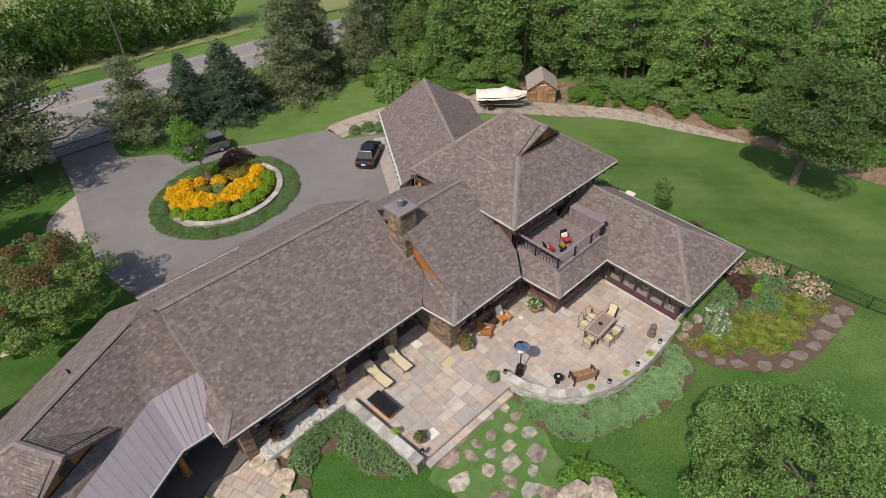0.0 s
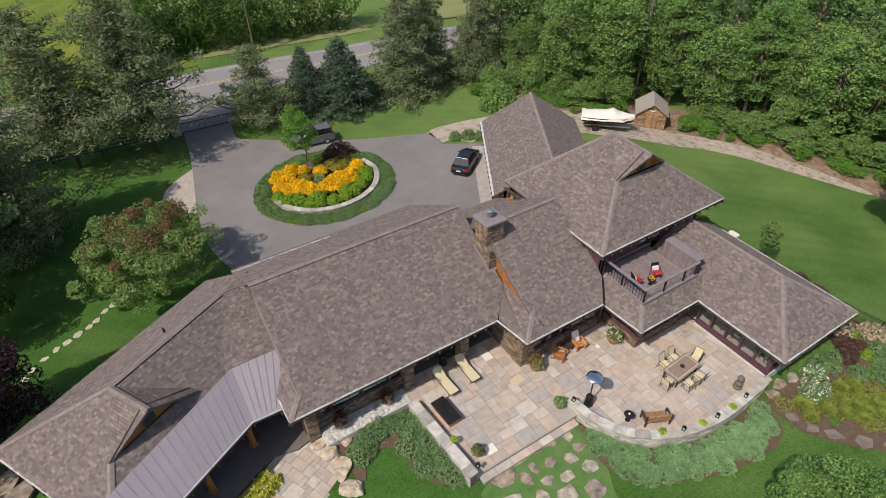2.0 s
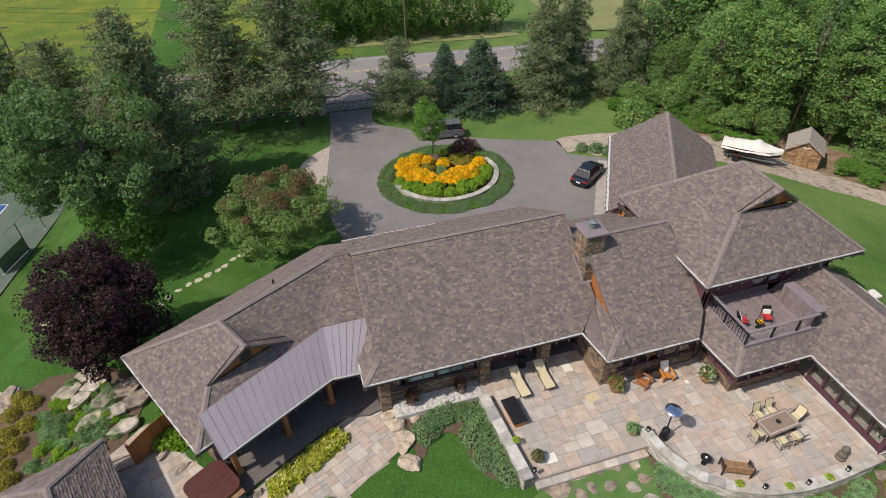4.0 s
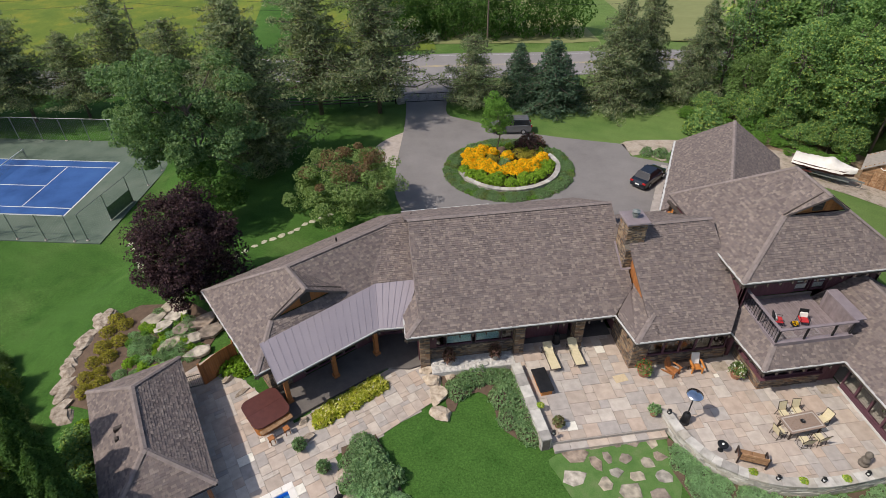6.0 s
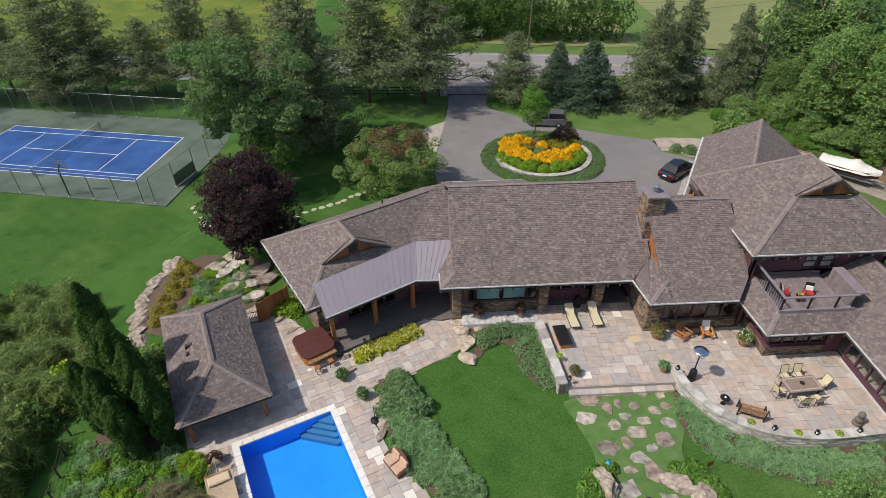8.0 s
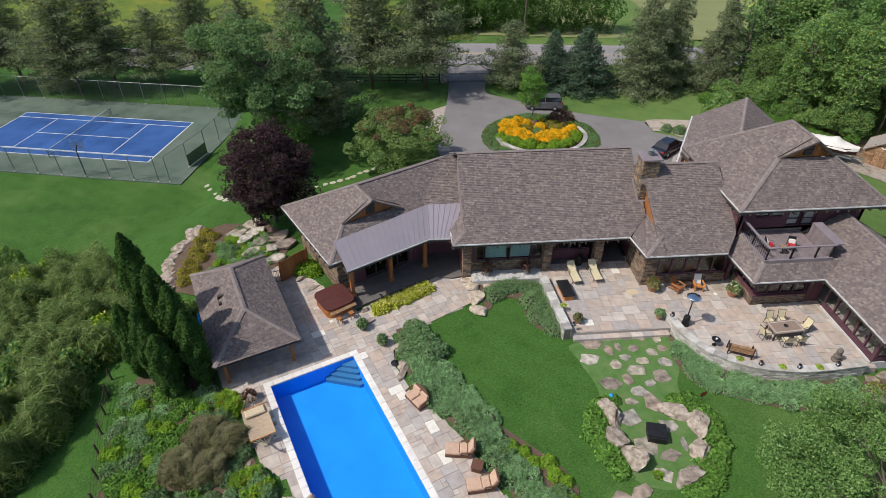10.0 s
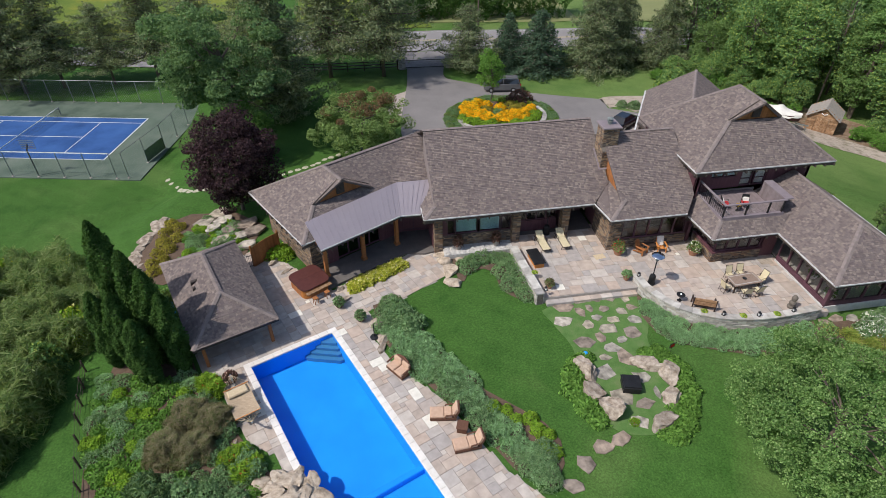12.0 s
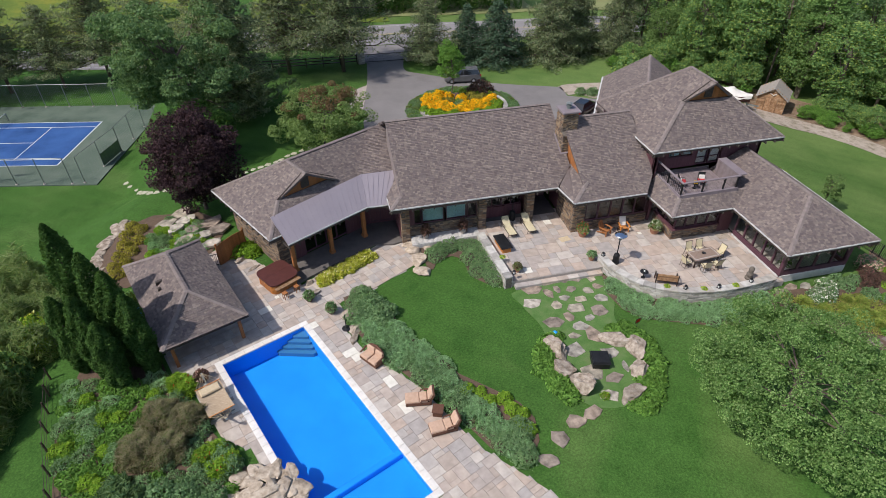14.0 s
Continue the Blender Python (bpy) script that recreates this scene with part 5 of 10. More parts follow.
stand(broadleaf("silver_maple", "tall grey-green tree beside the tennis court", "tree", LEAF["willow"], 15.2, 6.3, 170, 46000, 0.125, 0.16, 7, 0.35, clump_r=1.0, wobble=0.5), -14.9, 43.2)
stand(broadleaf("understorey_tree", "small dark green tree in the shade of the maple", "tree", LEAF["dark"], 6.6, 3.0, 50, 9000, 0.12, 0.08, 41, 0.12, clump_r=0.8), -12.9, 38.4)
stand(conifer("pine", "tall dark pine behind the court", "tree", LEAF["pine"], 16.8, 4.6, 30, 22000, 0.17, 8, 0.06, 0.05, 0.5, 0.3, taper=0.6), -10.6, 49.0)
stand(broadleaf("island_tree", "slim young green tree on the drive island", "tree", LEAF["lime_tree"], 7.2, 1.85, 60, 7500, 0.08, 0.36, 9, 0.09, clump_r=0.5, wobble=0.5), 14.0, 47.2)
sp = column("arborvitae", "tall narrow dark green cedar", "tree", LEAF["cedar"], 8.6, 0.76, 10500, 0.078, 11, "columnar cedars")
stand(sp, -18.2, 13.6)
for x, y, a, w, k in ((-16.1, 11.3, 80, 1.0, 0.91), (-18.1, 10.4, 200, 0.85, 0.68), (-16.6, 9.4, 130, 0.9, 0.74), (-14.9, 10.1, 30, 0.95, 0.84), (-14.0, 9.2, 250, 0.85, 0.72), (-15.6, 8.4, 170, 0.85, 0.6)):
    put(sp, x, y, a, (w, w, k))
# pines along the road
pine_a = conifer("pine", "tall ragged grey-green pine by the road", "tree", LEAF["pine"], 14.5, 4.6, 26, 14500, 0.155, 21, 0.2, 0.0, 0.6, 0.26, "roadside pines", 0.5)
stand(pine_a, 2.3, 60.2, 0, (1.1, 1.1, 1.1))
for x, y, a, s in ((-4.8, 61.0, 60, (1.15, 1.15, 1.08)), (-30.1, 72.0, 100, 1.03), (-47.2, 69.1, 200, 1.1), (-42.6, 70.5, 20, 0.95), (-35.9, 70.7, 140, 0.77), (-57, 73, 80, 1.0), (-22, 66.5, 40, 0.9), (-14.5, 63.5, 250, 0.95), (-64, 70, 10, 1.1)):
    put(pine_a, x, y, a, s)
pine_b = conifer("pine", "broad grey-green pine beside the gate", "tree", LEAF["pine"], 8.8, 3.4, 20, 12500, 0.12, 22, 0.06, 0.0, 0.55, 0.18, "roadside pines", 0.5)
stand(pine_b, 14.0, 60.2)
put(pine_b, -50, 70.3, 50, 0.9)
spruce = conifer("spruce", "dense blue-green spruce by the drive", "tree", LEAF["spruce"], 7.6, 3.0, 24, 11000, 0.125, 23, 0.03, 0.22, 0.2, 0.16, "roadside spruces")
stand(spruce, 23.3, 58.6, 0, (1.5, 1.5, 1.08))
put(spruce, 19.5, 60.2, 70, (1.05, 1.05, 1.0))
big_spruce = conifer("spruce", "tall drooping spruce by the road", "tree", LEAF["pine"], 13.0, 5.0, 28, 23000, 0.14, 24, 0.04, 0.25, 0.35, 0.28, "roadside spruces")
stand(big_spruce, 31.1, 57.8)
put(big_spruce, 40.8, 57.0, 120, (0.78, 0.78, 0.96))
put(big_spruce, 35.6, 60.5, 220, (0.8, 0.8, 1.05))
# woods on the east side
kinds = [
    broadleaf("woodland_tree", "leafy green tree at the edge of the wood", "tree", LEAF["woods"], 13.5, 3.1, 150, 9800, 0.124, 0.06, 31, 0.2, group="edge of the wood", clump_r=0.8),
    broadleaf("woodland_tree", "tall bright green tree at the edge of the wood", "tree", LEAF["sumac"], 16.5, 2.7, 150, 9800, 0.124, 0.12, 32, 0.22, group="edge of the wood", clump_r=0.75),
    broadleaf("woodland_tree", "darker green tree at the edge of the wood", "tree", LEAF["maple"], 12.5, 3.3, 150, 9800, 0.124, 0.06, 33, 0.2, group="edge of the wood", clump_r=0.8),
    broadleaf("undergrowth_tree", "low leafy tree in the undergrowth", "tree", LEAF["woods"], 4.6, 2.3, 44, 4600, 0.115, 0.0, 34, 0.1, group="edge of the wood", clump_r=0.7),
    broadleaf("dying_tree", "thin half-bare grey tree in the wood", "tree", LEAF["willow"], 16.5, 2.2, 40, 1500, 0.16, 0.25, 35, 0.2, group="edge of the wood", clump_r=0.9),
    broadleaf("woodland_tree", "yellow-green tree behind the edge of the wood", "tree", LEAF["sumac"], 15.0, 3.4, 60, 6000, 0.19, 0.2, 36, 0.22, group="edge of the wood", clump_r=1.0),
    broadleaf("sapling", "bright green sapling thicket beside the track", "shrub", LEAF["lime_tree"], 2.7, 1.7, 40, 2600, 0.10, 0.0, 37, 0.05, group="edge of the wood", clump_r=0.5, wobble=0.6),
]
stand(kinds[0], 47.0, 48.0)
stand(kinds[1], 52.0, 47.0)
stand(kinds[2], 57.0, 40.0)
stand(kinds[3], 44.5, 50.5)
stand(kinds[4], 45.4, 56.6)
stand(kinds[5], 60.5, 43.0)
stand(kinds[6], 44.0, 48.6)
EDGE = smooth_line([(41.0, 54.5), (45.5, 48.0), (50.0, 43.5), (54.5, 38.0), (58.0, 31.0), (61.2, 24.0), (63.2, 17.0), (64.6, 9.0), (65.4, 0.0), (65.5, -10.0)], 4)
wood_rng = random.Random(77)
for i, (x, y) in enumerate(EDGE):
    d = Vector((EDGE[min(i + 1, len(EDGE) - 1)][0] - EDGE[max(i - 1, 0)][0], EDGE[min(i + 1, len(EDGE) - 1)][1] - EDGE[max(i - 1, 0)][1], 0)).normalized()
    out = Vector((-d.y, d.x, 0))
    q = wood_rng.uniform(-1.9, 0.4)
    if (x + out.x * q - 51.3) ** 2 + (y + out.y * q - 37.4) ** 2 > 16:
        put(kinds[3], x + out.x * q, y + out.y * q, wood_rng.uniform(0, 360), (wood_rng.uniform(0.6, 1.0), wood_rng.uniform(0.6, 1.0), wood_rng.uniform(0.4, 1.15)))
    for q in (-3.3, -2.4, -1.5):
        q += wood_rng.uniform(-0.7, 0.4)
        w = wood_rng.uniform(0.3, 0.7)
        px, py = x + out.x * q + d.x * wood_rng.uniform(-0.8, 0.8), y + out.y * q + d.y * wood_rng.uniform(-0.8, 0.8)
        if (px - 51.3) ** 2 + (py - 37.4) ** 2 > 8 and wood_rng.random() < 0.75:
            put(kinds[6], px, py, wood_rng.uniform(0, 360), (w * wood_rng.uniform(0.8, 1.3), w * wood_rng.uniform(0.8, 1.3), w * wood_rng.uniform(0.6, 1.1)))
    for row, off in ((0, 2.6), (1, 5.2), (0, 9.0), (1, 13.5)):
        if (i + row) % 2 == 0:
            k = kinds[wood_rng.choice((0, 1, 2, 0, 1, 4) if off < 8 else (5, 5, 4))]
            off += wood_rng.uniform(-1.4, 1.4)
            w = wood_rng.uniform(0.75, 1.2)
            put(k, x + out.x * off, y + out.y * off, wood_rng.uniform(0, 360), (w, w, wood_rng.uniform(0.62, 1.12)))


def woodland(name, label, spots, mat, leaves, size, seed, h=(10, 15), r=4.5):
    """A distant belt of trees as one mass of crowns."""
    rng = np.random.default_rng(seed)
    C, N, S = [], [], []
    for x, y in spots:
        hh, rr = rng.uniform(*h), r * rng.uniform(0.75, 1.15)
        d = sphere_points(rng, leaves)
        lump = 1 + 0.3 * np.sin(d[:, 0] * 5 + x) * np.sin(d[:, 1] * 5 + y) + 0.2 * np.sin(d[:, 2] * 9 + x)
        C.append(d * lump[:, None] * np.array([rr, rr, hh * 0.52]) + np.array([x, y, ground_z(x, y) + hh * 0.52]))
        N.append(d + np.array([0, 0, 0.4]))
        S.append(rng.uniform(0.6, 1.3, leaves) * size)
    me = leaf_mesh(name, np.concatenate(C), np.concatenate(N), np.concatenate(S), mat, rng)
    return tagged(new(name, me), label, "woodland", kind="stuff")


spots = []
for i, (x, y) in enumerate(EDGE):
    d = Vector((EDGE[min(i + 1, len(EDGE) - 1)][0] - EDGE[max(i - 1, 0)][0], EDGE[min(i + 1, len(EDGE) - 1)][1] - EDGE[max(i - 1, 0)][1], 0)).normalized()
    for off in (22, 29, 37, 47):
        spots.append((x - d.y * off + wood_rng.uniform(-2, 2), y + d.x * off + wood_rng.uniform(-2, 2)))
spots += [(46 + 6.5 * i + wood_rng.uniform(-2, 2), 62 + wood_rng.uniform(-3, 4)) for i in range(12)]
woodland("far_wood", "deep green wood behind its edge trees", spots, LEAF["woods"], 850, 0.31, 51, (9, 17), 3.6)
hedge = [(3.0 + 2.6 * i, 86.5 - 0.08 * i + wood_rng.uniform(-1.5, 1.5)) for i in range(13)] + [(2 + 4.0 * i, 92 + wood_rng.uniform(-1.5, 1.5)) for i in range(6)]
woodland("hedgerow", "dark green hedgerow beyond the road", hedge, LEAF["dark"], 3000, 0.17, 52, (4, 10), 2.8)
woodland("distant_wood", "line of trees at the far side of the fields", [(-420 + 12 * i, 330 + 40 * math.sin(i * 0.7)) for i in range(75)], LEAF["dark"], 260, 1.7, 53, (14, 20), 9)

# ---- walls, windows, porches ----
GLASS = bpy.data.materials.new("window_glass")
GLASS.use_nodes = True
_n, _l = GLASS.node_tree.nodes, GLASS.node_tree.links.new
_n.remove(_n["Principled BSDF"])
_tr, _gl, _fr, _mx = _n.new("ShaderNodeBsdfTransparent"), _n.new("ShaderNodeBsdfGlossy"), _n.new("ShaderNodeLayerWeight"), _n.new("ShaderNodeMixShader")
_fr.inputs["Blend"].default_value = 0.5
_pw, _ma = _n.new("ShaderNodeMath"), _n.new("ShaderNodeMath")
_pw.operation, _ma.operation = "POWER", "MULTIPLY_ADD"
_pw.inputs[1].default_value = 4.0
_ma.inputs[1].default_value, _ma.inputs[2].default_value = 0.9, 0.05
_tr.inputs["Color"].default_value = (0.86, 0.89, 0.89, 1)
_gl.inputs["Roughness"].default_value = 0.02
_l(_fr.outputs["Facing"], _pw.inputs[0])
_l(_pw.outputs[0], _ma.inputs[0])
_l(_ma.outputs[0], _mx.inputs[0])
_l(_tr.outputs[0], _mx.inputs[1])
_l(_gl.outputs[0], _mx.inputs[2])
_l(_mx.outputs[0], _n["Material Output"].inputs["Surface"])


RAIL_GLASS = GLASS.copy()
RAIL_GLASS.name = "clear_rail_glass"
RAIL_GLASS.node_tree.nodes["Transparent BSDF"].inputs["Color"].default_value = (0.97, 0.98, 0.98, 1)



def along(a, b):
    """A frame whose x runs from a to b on the ground and whose -y looks out to the right of that way."""
    a, b = Vector((a[0], a[1], 0)), Vector((b[0], b[1], 0))
    d = (b - a).normalized()
    return Matrix.Translation(a) @ Matrix((d, Vector((-d.y, d.x, 0)), Vector((0, 0, 1)))).transposed().to_4x4(), (b - a).length


def boarded(a, b, z0, z1, thick=0.2, batten=0.3, mat="siding", label="plum-brown board-and-batten wall", parent=None):
    """A wall from a to b, its face on the right; battens are parts of their own."""
    m, L = along(a, b)
    wl = part("wall", Shape().box(0, L, 0, thick, z0, z1, m), MAT[mat], parent or house, label)
    if batten:
        k = int(L / batten)
        for i in range(k + 1):
            x = L * i / max(1, k)
            part("batten", Shape().box(max(0, x - 0.025), min(L, x + 0.025), -0.02, 0, z0, z1, m), MAT[mat], wl)
    return wl


def stone_face(a, b, z0, z1, thick=0.32, seed=1, parent=None, label="brown ledge-stone wall"):
    """A wall of coursed ledge stone from a to b, its face on the right."""
    rng = random.Random(seed)
    m, L = along(a, b)
    wl = part("stone_wall", Shape().box(0, L, 0.02, thick - 0.02, z0, z1 - 0.01, m), MAT["mortar"], parent or house, label)
    s = Shape()
    z = z0
    while z < z1 - 0.02:
        h = min(rng.uniform(0.05, 0.12), z1 - z)
        for front in (True, False):
            x = -0.02
            while x < L + 0.01:
                w = min(rng.uniform(0.16, 0.48), L + 0.02 - x)
                o = rng.uniform(0.0, 0.03)
                if front:
                    s.box(x + 0.006, x + w - 0.006, -o, 0.1, z + 0.006, z + h - 0.004, m)
                else:
                    s.box(x + 0.006, x + w - 0.006, thick - 0.1, thick + o, z + 0.006, z + h - 0.004, m)
                x += w
        z += h
    part("ledge_stone", s, MAT["stone"], wl, "split brown ledge stones", kind="stuff")
    return wl


def window(a, b, z0, z1, cols=1, rows=1, frame_mat="trim", depth=0.14, bar=0.07, blind=None, parent=None, sill=False, name="window"):
    """A framed window from a to b set in the face on the right, with a pane in each light."""
    m, L = along(a, b)
    s = Shape().box(0, L, 0, depth, z0, z0 + bar, m).box(0, L, 0, depth, z1 - bar, z1, m)
    for x in (0, L - bar / 2):
        s.box(x, x + bar / 2, 0.002, depth - 0.002, z0 + bar, z1 - bar, m)
    w = part(name, s, MAT[frame_mat], parent or house, "dark-framed " + name.replace("_", " "))
    for i in range(1, cols):
        x = L * i / cols
        part("mullion", Shape().box(x - bar / 2, x + bar / 2, 0.002, depth - 0.002, z0 + bar, z1 - bar, m), MAT[frame_mat], w)
    for j in range(1, rows):
        z = z0 + (z1 - z0) * j / rows
        part("glazing_bar", Shape().box(bar / 2, L - bar / 2, 0.02, depth - 0.02, z - 0.02, z + 0.02, m), MAT[frame_mat], w)
    for i in range(cols):
        x0, x1 = L * i / cols + bar / 2, L * (i + 1) / cols - bar / 2
        p = part("pane", Shape().box(x0, x1, depth * 0.45, depth * 0.45 + 0.012, z0 + bar, z1 - bar, m), GLASS, w)
        p.visible_shadow = False
        if blind:
            part("blind", Shape().box(x0 + 0.02, x1 - 0.02, depth * 0.8, depth * 0.8 + 0.015, z0 + bar + 0.05, z1 - bar, m), MAT[blind], w, "pale teal window blind")
    if sill:
        part("sill", Shape().box(-0.05, L + 0.05, -0.06, depth, z0 - 0.06, z0, m, ch=0.015), MAT["fascia"], w, "pale sill")
    return w


GRADE, PATIO_Z = -1.6, 0.45
# dim rooms behind the glass
for x0, x1, y0, y1, z in ((3.2, 9.3, 19.0, 29.5, 0.6), (16.6, 22.9, 18.4, 27.0, 0.6), (23.8, 28.0, 14.4, 25.0, 0.6), (28.3, 33.4, 7.6, 17.2, 0.55), (23.6, 32.0, 17.7, 25.0, 4.15)):
    part("room_floor", Shape().box(x0, x1, y0, y1, z - 0.1, z), MAT["interior"], house, "dim room floor")
for a, b, z0, z1 in (((9.3, 22.6), (3.2, 22.6), 0.5, 4.0), ((22.9, 20.2), (16.6, 20.2), 0.5, 3.9), ((28.2, 17.6), (23.8, 17.6), 0.5, 3.9), ((32.0, 21.0), (23.6, 21.0), 4.1, 6.4)):
    part("room_wall", Shape().box(0, along(a, b)[1], 0, 0.1, z0, z1, along(a, b)[0]), MAT["interior"], house, "dim back wall of a room")
# main range, south side
stone_face((3.3, 18.6), (9.1, 18.6), PATIO_Z - 0.5, 1.35, 0.35, 1)
window((4.0, 18.64), (4.55, 18.64), 1.4, 2.75, 1, 1)
window((4.65, 18.64), (6.35, 18.64), 1.4, 2.75, 1, 1, blind="teal_blind")
window((6.55, 18.64), (8.15, 18.64), 1.4, 2.75, 1, 1, blind="teal_blind")
window((8.25, 18.64), (9.0, 18.64), 1.4, 2.75, 1, 1)
boarded((3.3, 18.62), (9.3, 18.62), 2.75, 4.2)
boarded((3.3, 18.62), (4.0, 18.62), 1.35, 2.75, batten=0)


def pier(x, y, w, z0, z1, seed, label="square brown ledge-stone pier"):
    """A square stone pier with stones on four sides."""
    p = part("pier", Shape().box(x - w / 2 + 0.03, x + w / 2 - 0.03, y - w / 2 + 0.03, y + w / 2 - 0.03, z0, z1), MAT["mortar"], house, label)
    rng, s, z = random.Random(seed), Shape(), z0
    while z < z1 - 0.02:
        h = min(rng.uniform(0.08, 0.17), z1 - z)
        k = rng.uniform(0.35, 0.65)
        for x0, x1 in ((-w / 2, w * (k - 0.5)), (w * (k - 0.5), w / 2)):
            o = rng.uniform(0, 0.03)
            s.box(x + x0 + 0.005, x + x1 - 0.005, y - w / 2 - o, y + w / 2 + o, z + 0.005, z + h - 0.005)
        z += h
    part("ledge_stone", s, MAT["stone"], p, "split brown ledge stones", kind="stuff")
    return p


pier(3.25, 18.45, 0.62, -0.1, 3.7, 11)
pier(9.35, 18.45, 0.62, PATIO_Z, 3.7, 12)
pier(13.3, 18.5, 0.6, PATIO_Z, 3.7, 13)
# recessed porch
boarded((9.6, 19.4), (13.0, 19.4), PATIO_Z, 1.45)
window((9.7, 19.42), (12.9, 19.42), 1.5, 2.9, 4, 1)
boarded((9.6, 19.42), (13.0, 19.42), 2.9, 4.9)
boarded((13.6, 21.6), (15.9, 21.6), PATIO_Z, 5.6)
window((13.9, 21.56), (15.6, 21.56), 1.0, 2.6, 2, 1, name="glazed_door")
boarded((13.5, 19.4), (13.5, 21.6), PATIO_Z, 4.9)
# shade under the roof is painted into this floor's dark colour
part("porch_floor", Shape().box(9.2, 15.9, 18.9, 21.9, PATIO_Z - 0.3, PATIO_Z + 0.02), MAT["slate"], house, "porch floor darkened for the roof's shade")
# second range: stone side, low stone wall and a band of windows
stone_face((15.95, 18.9), (15.95, 15.9), PATIO_Z - 0.2, 3.5, 0.35, 21)
stone_face((15.95, 15.9), (16.9, 15.9), PATIO_Z - 0.2, 3.5, 0.35, 22)
stone_face((16.9, 15.95), (22.3, 15.95), PATIO_Z - 0.2, 1.25, 0.35, 23)
window((17.0, 16.0), (22.2, 16.0), 1.3, 2.95, 5, 1, bar=0.11)
boarded((16.9, 16.0), (21.9, 16.0), 2.95, 4.2, batten=0.5)
boarded((16.3, 18.9), (16.3, 21.0), PATIO_Z, 4.2)
boarded((22.5, 17.0), (22.5, 16.0), PATIO_Z, 3.3)
# bay under the balcony
stone_face((23.0, 16.0), (23.0, 13.2), PATIO_Z - 0.2, 1.3, 0.35, 24)
stone_face((23.0, 13.2), (26.9, 13.2), PATIO_Z - 0.2, 1.3, 0.35, 25)
window((23.1, 15.9), (23.1, 13.3), 1.35, 2.85, 2, 1, bar=0.12)
window((23.1, 13.27), (26.8, 13.27), 1.35, 2.85, 4, 1, bar=0.12)
part("ledge", Shape().box(22.9, 27.0, 13.1, 13.35, 1.3, 1.36).box(22.9, 23.15, 13.35, 16.0, 1.3, 1.36), MAT["siding"], house, "dark wooden window ledge")
boarded((23.1, 16.5), (23.1, 13.28), 2.85, 3.9, batten=0.5)
boarded((23.1, 13.28), (27.0, 13.28), 2.85, 3.9, batten=0.5)
boarded((27.0, 13.3), (28.1, 13.3), PATIO_Z, 3.3)
# sunroom
def glazed(a, b, z0, z1, n, base=0.35):
    m, L = along(a, b)
    w = part("plinth", Shape().box(0, L, -0.08, 0.2, z0 - 0.5, z0 + 0.14, m), MAT["fascia"], house, "pale stone plinth")
    part("kick_board", Shape().box(0, L, -0.02, 0.16, z0 + 0.14, z0 + base, m), MAT["trim"], house, "plum kick board")
    window(a, b, z0 + base, z1, n, 1, bar=0.12, depth=0.16)
    return w


glazed((28.0, 12.6), (28.0, 7.3), PATIO_Z, 3.0, 5)
glazed((28.0, 7.3), (33.5, 7.3), PATIO_Z, 3.0, 4)
glazed((33.5, 7.3), (33.5, 16.4), PATIO_Z, 3.0, 7)
for x, y in ((28.08, 7.38), (33.42, 7.38)):
    part("corner_post", Shape().box(x - 0.12, x + 0.12, y - 0.12, y + 0.12, PATIO_Z, 3.15), MAT["trim"], house, "plum corner post")
part("foundation", Shape().box(28.0, 33.5, 7.26, 7.6, -1.0, PATIO_Z - 0.04).box(33.2, 33.54, 7.6, 16.4, -1.2, PATIO_Z - 0.04), MAT["slate"], house, "dark stone foundation")
# tower walls
boarded((22.45, 25.4), (22.45, 16.62), 0.5, 6.4)
for i in range(11):
    part("wall_board", Shape().box(22.2, 22.26, 23.9 + i * 0.2, 24.09 + i * 0.2, 3.6, 5.75 - 0.045 * abs(i - 8)), MAT["orange_wood"], house, "orange cedar wall board")
part("barge_board", Shape().box(22.02, 22.2, 23.8, 26.2, 5.72, 5.9), MAT["soffit"], house, "dark board over the cedar wall")
for y in (24.3, 25.0, 25.7):
    part("bracket", Shape().box(21.95, 22.2, y - 0.05, y + 0.05, 5.3, 5.72), MAT["soffit"], house, "dark timber bracket")
boarded((22.45, 16.62), (22.75, 16.62), 3.6, 6.4, batten=0)
boarded((22.75, 16.64), (22.75, 17.35), 3.6, 6.4, thick=0.08, batten=0.35)
boarded((22.75, 17.35), (24.1, 17.35), 4.0, 6.6)
boarded((24.1, 17.37), (26.2, 17.37), 4.2, 5.1, batten=0.35)
window((24.1, 17.4), (26.2, 17.4), 5.1, 6.1, 2, 1, blind="teal_blind")
boarded((26.2, 17.37), (26.6, 17.37), 4.2, 6.6)
window((26.6, 17.36), (27.55, 17.36), 4.25, 6.15, 1, 3, name="balcony_door", blind="white_fabric", bar=0.1)
window((27.75, 17.36), (28.7, 17.36), 4.25, 6.15, 1, 3, name="balcony_door", blind="white_fabric", bar=0.1)
boarded((24.1, 17.37), (32.2, 17.37), 6.1, 6.6)
boarded((28.8, 17.35), (32.3, 17.35), 3.2, 6.6)
boarded((32.3, 17.35), (32.3, 25.4), GRADE, 6.6)
boarded((32.3, 25.4), (23.3, 25.4), GRADE, 6.6)
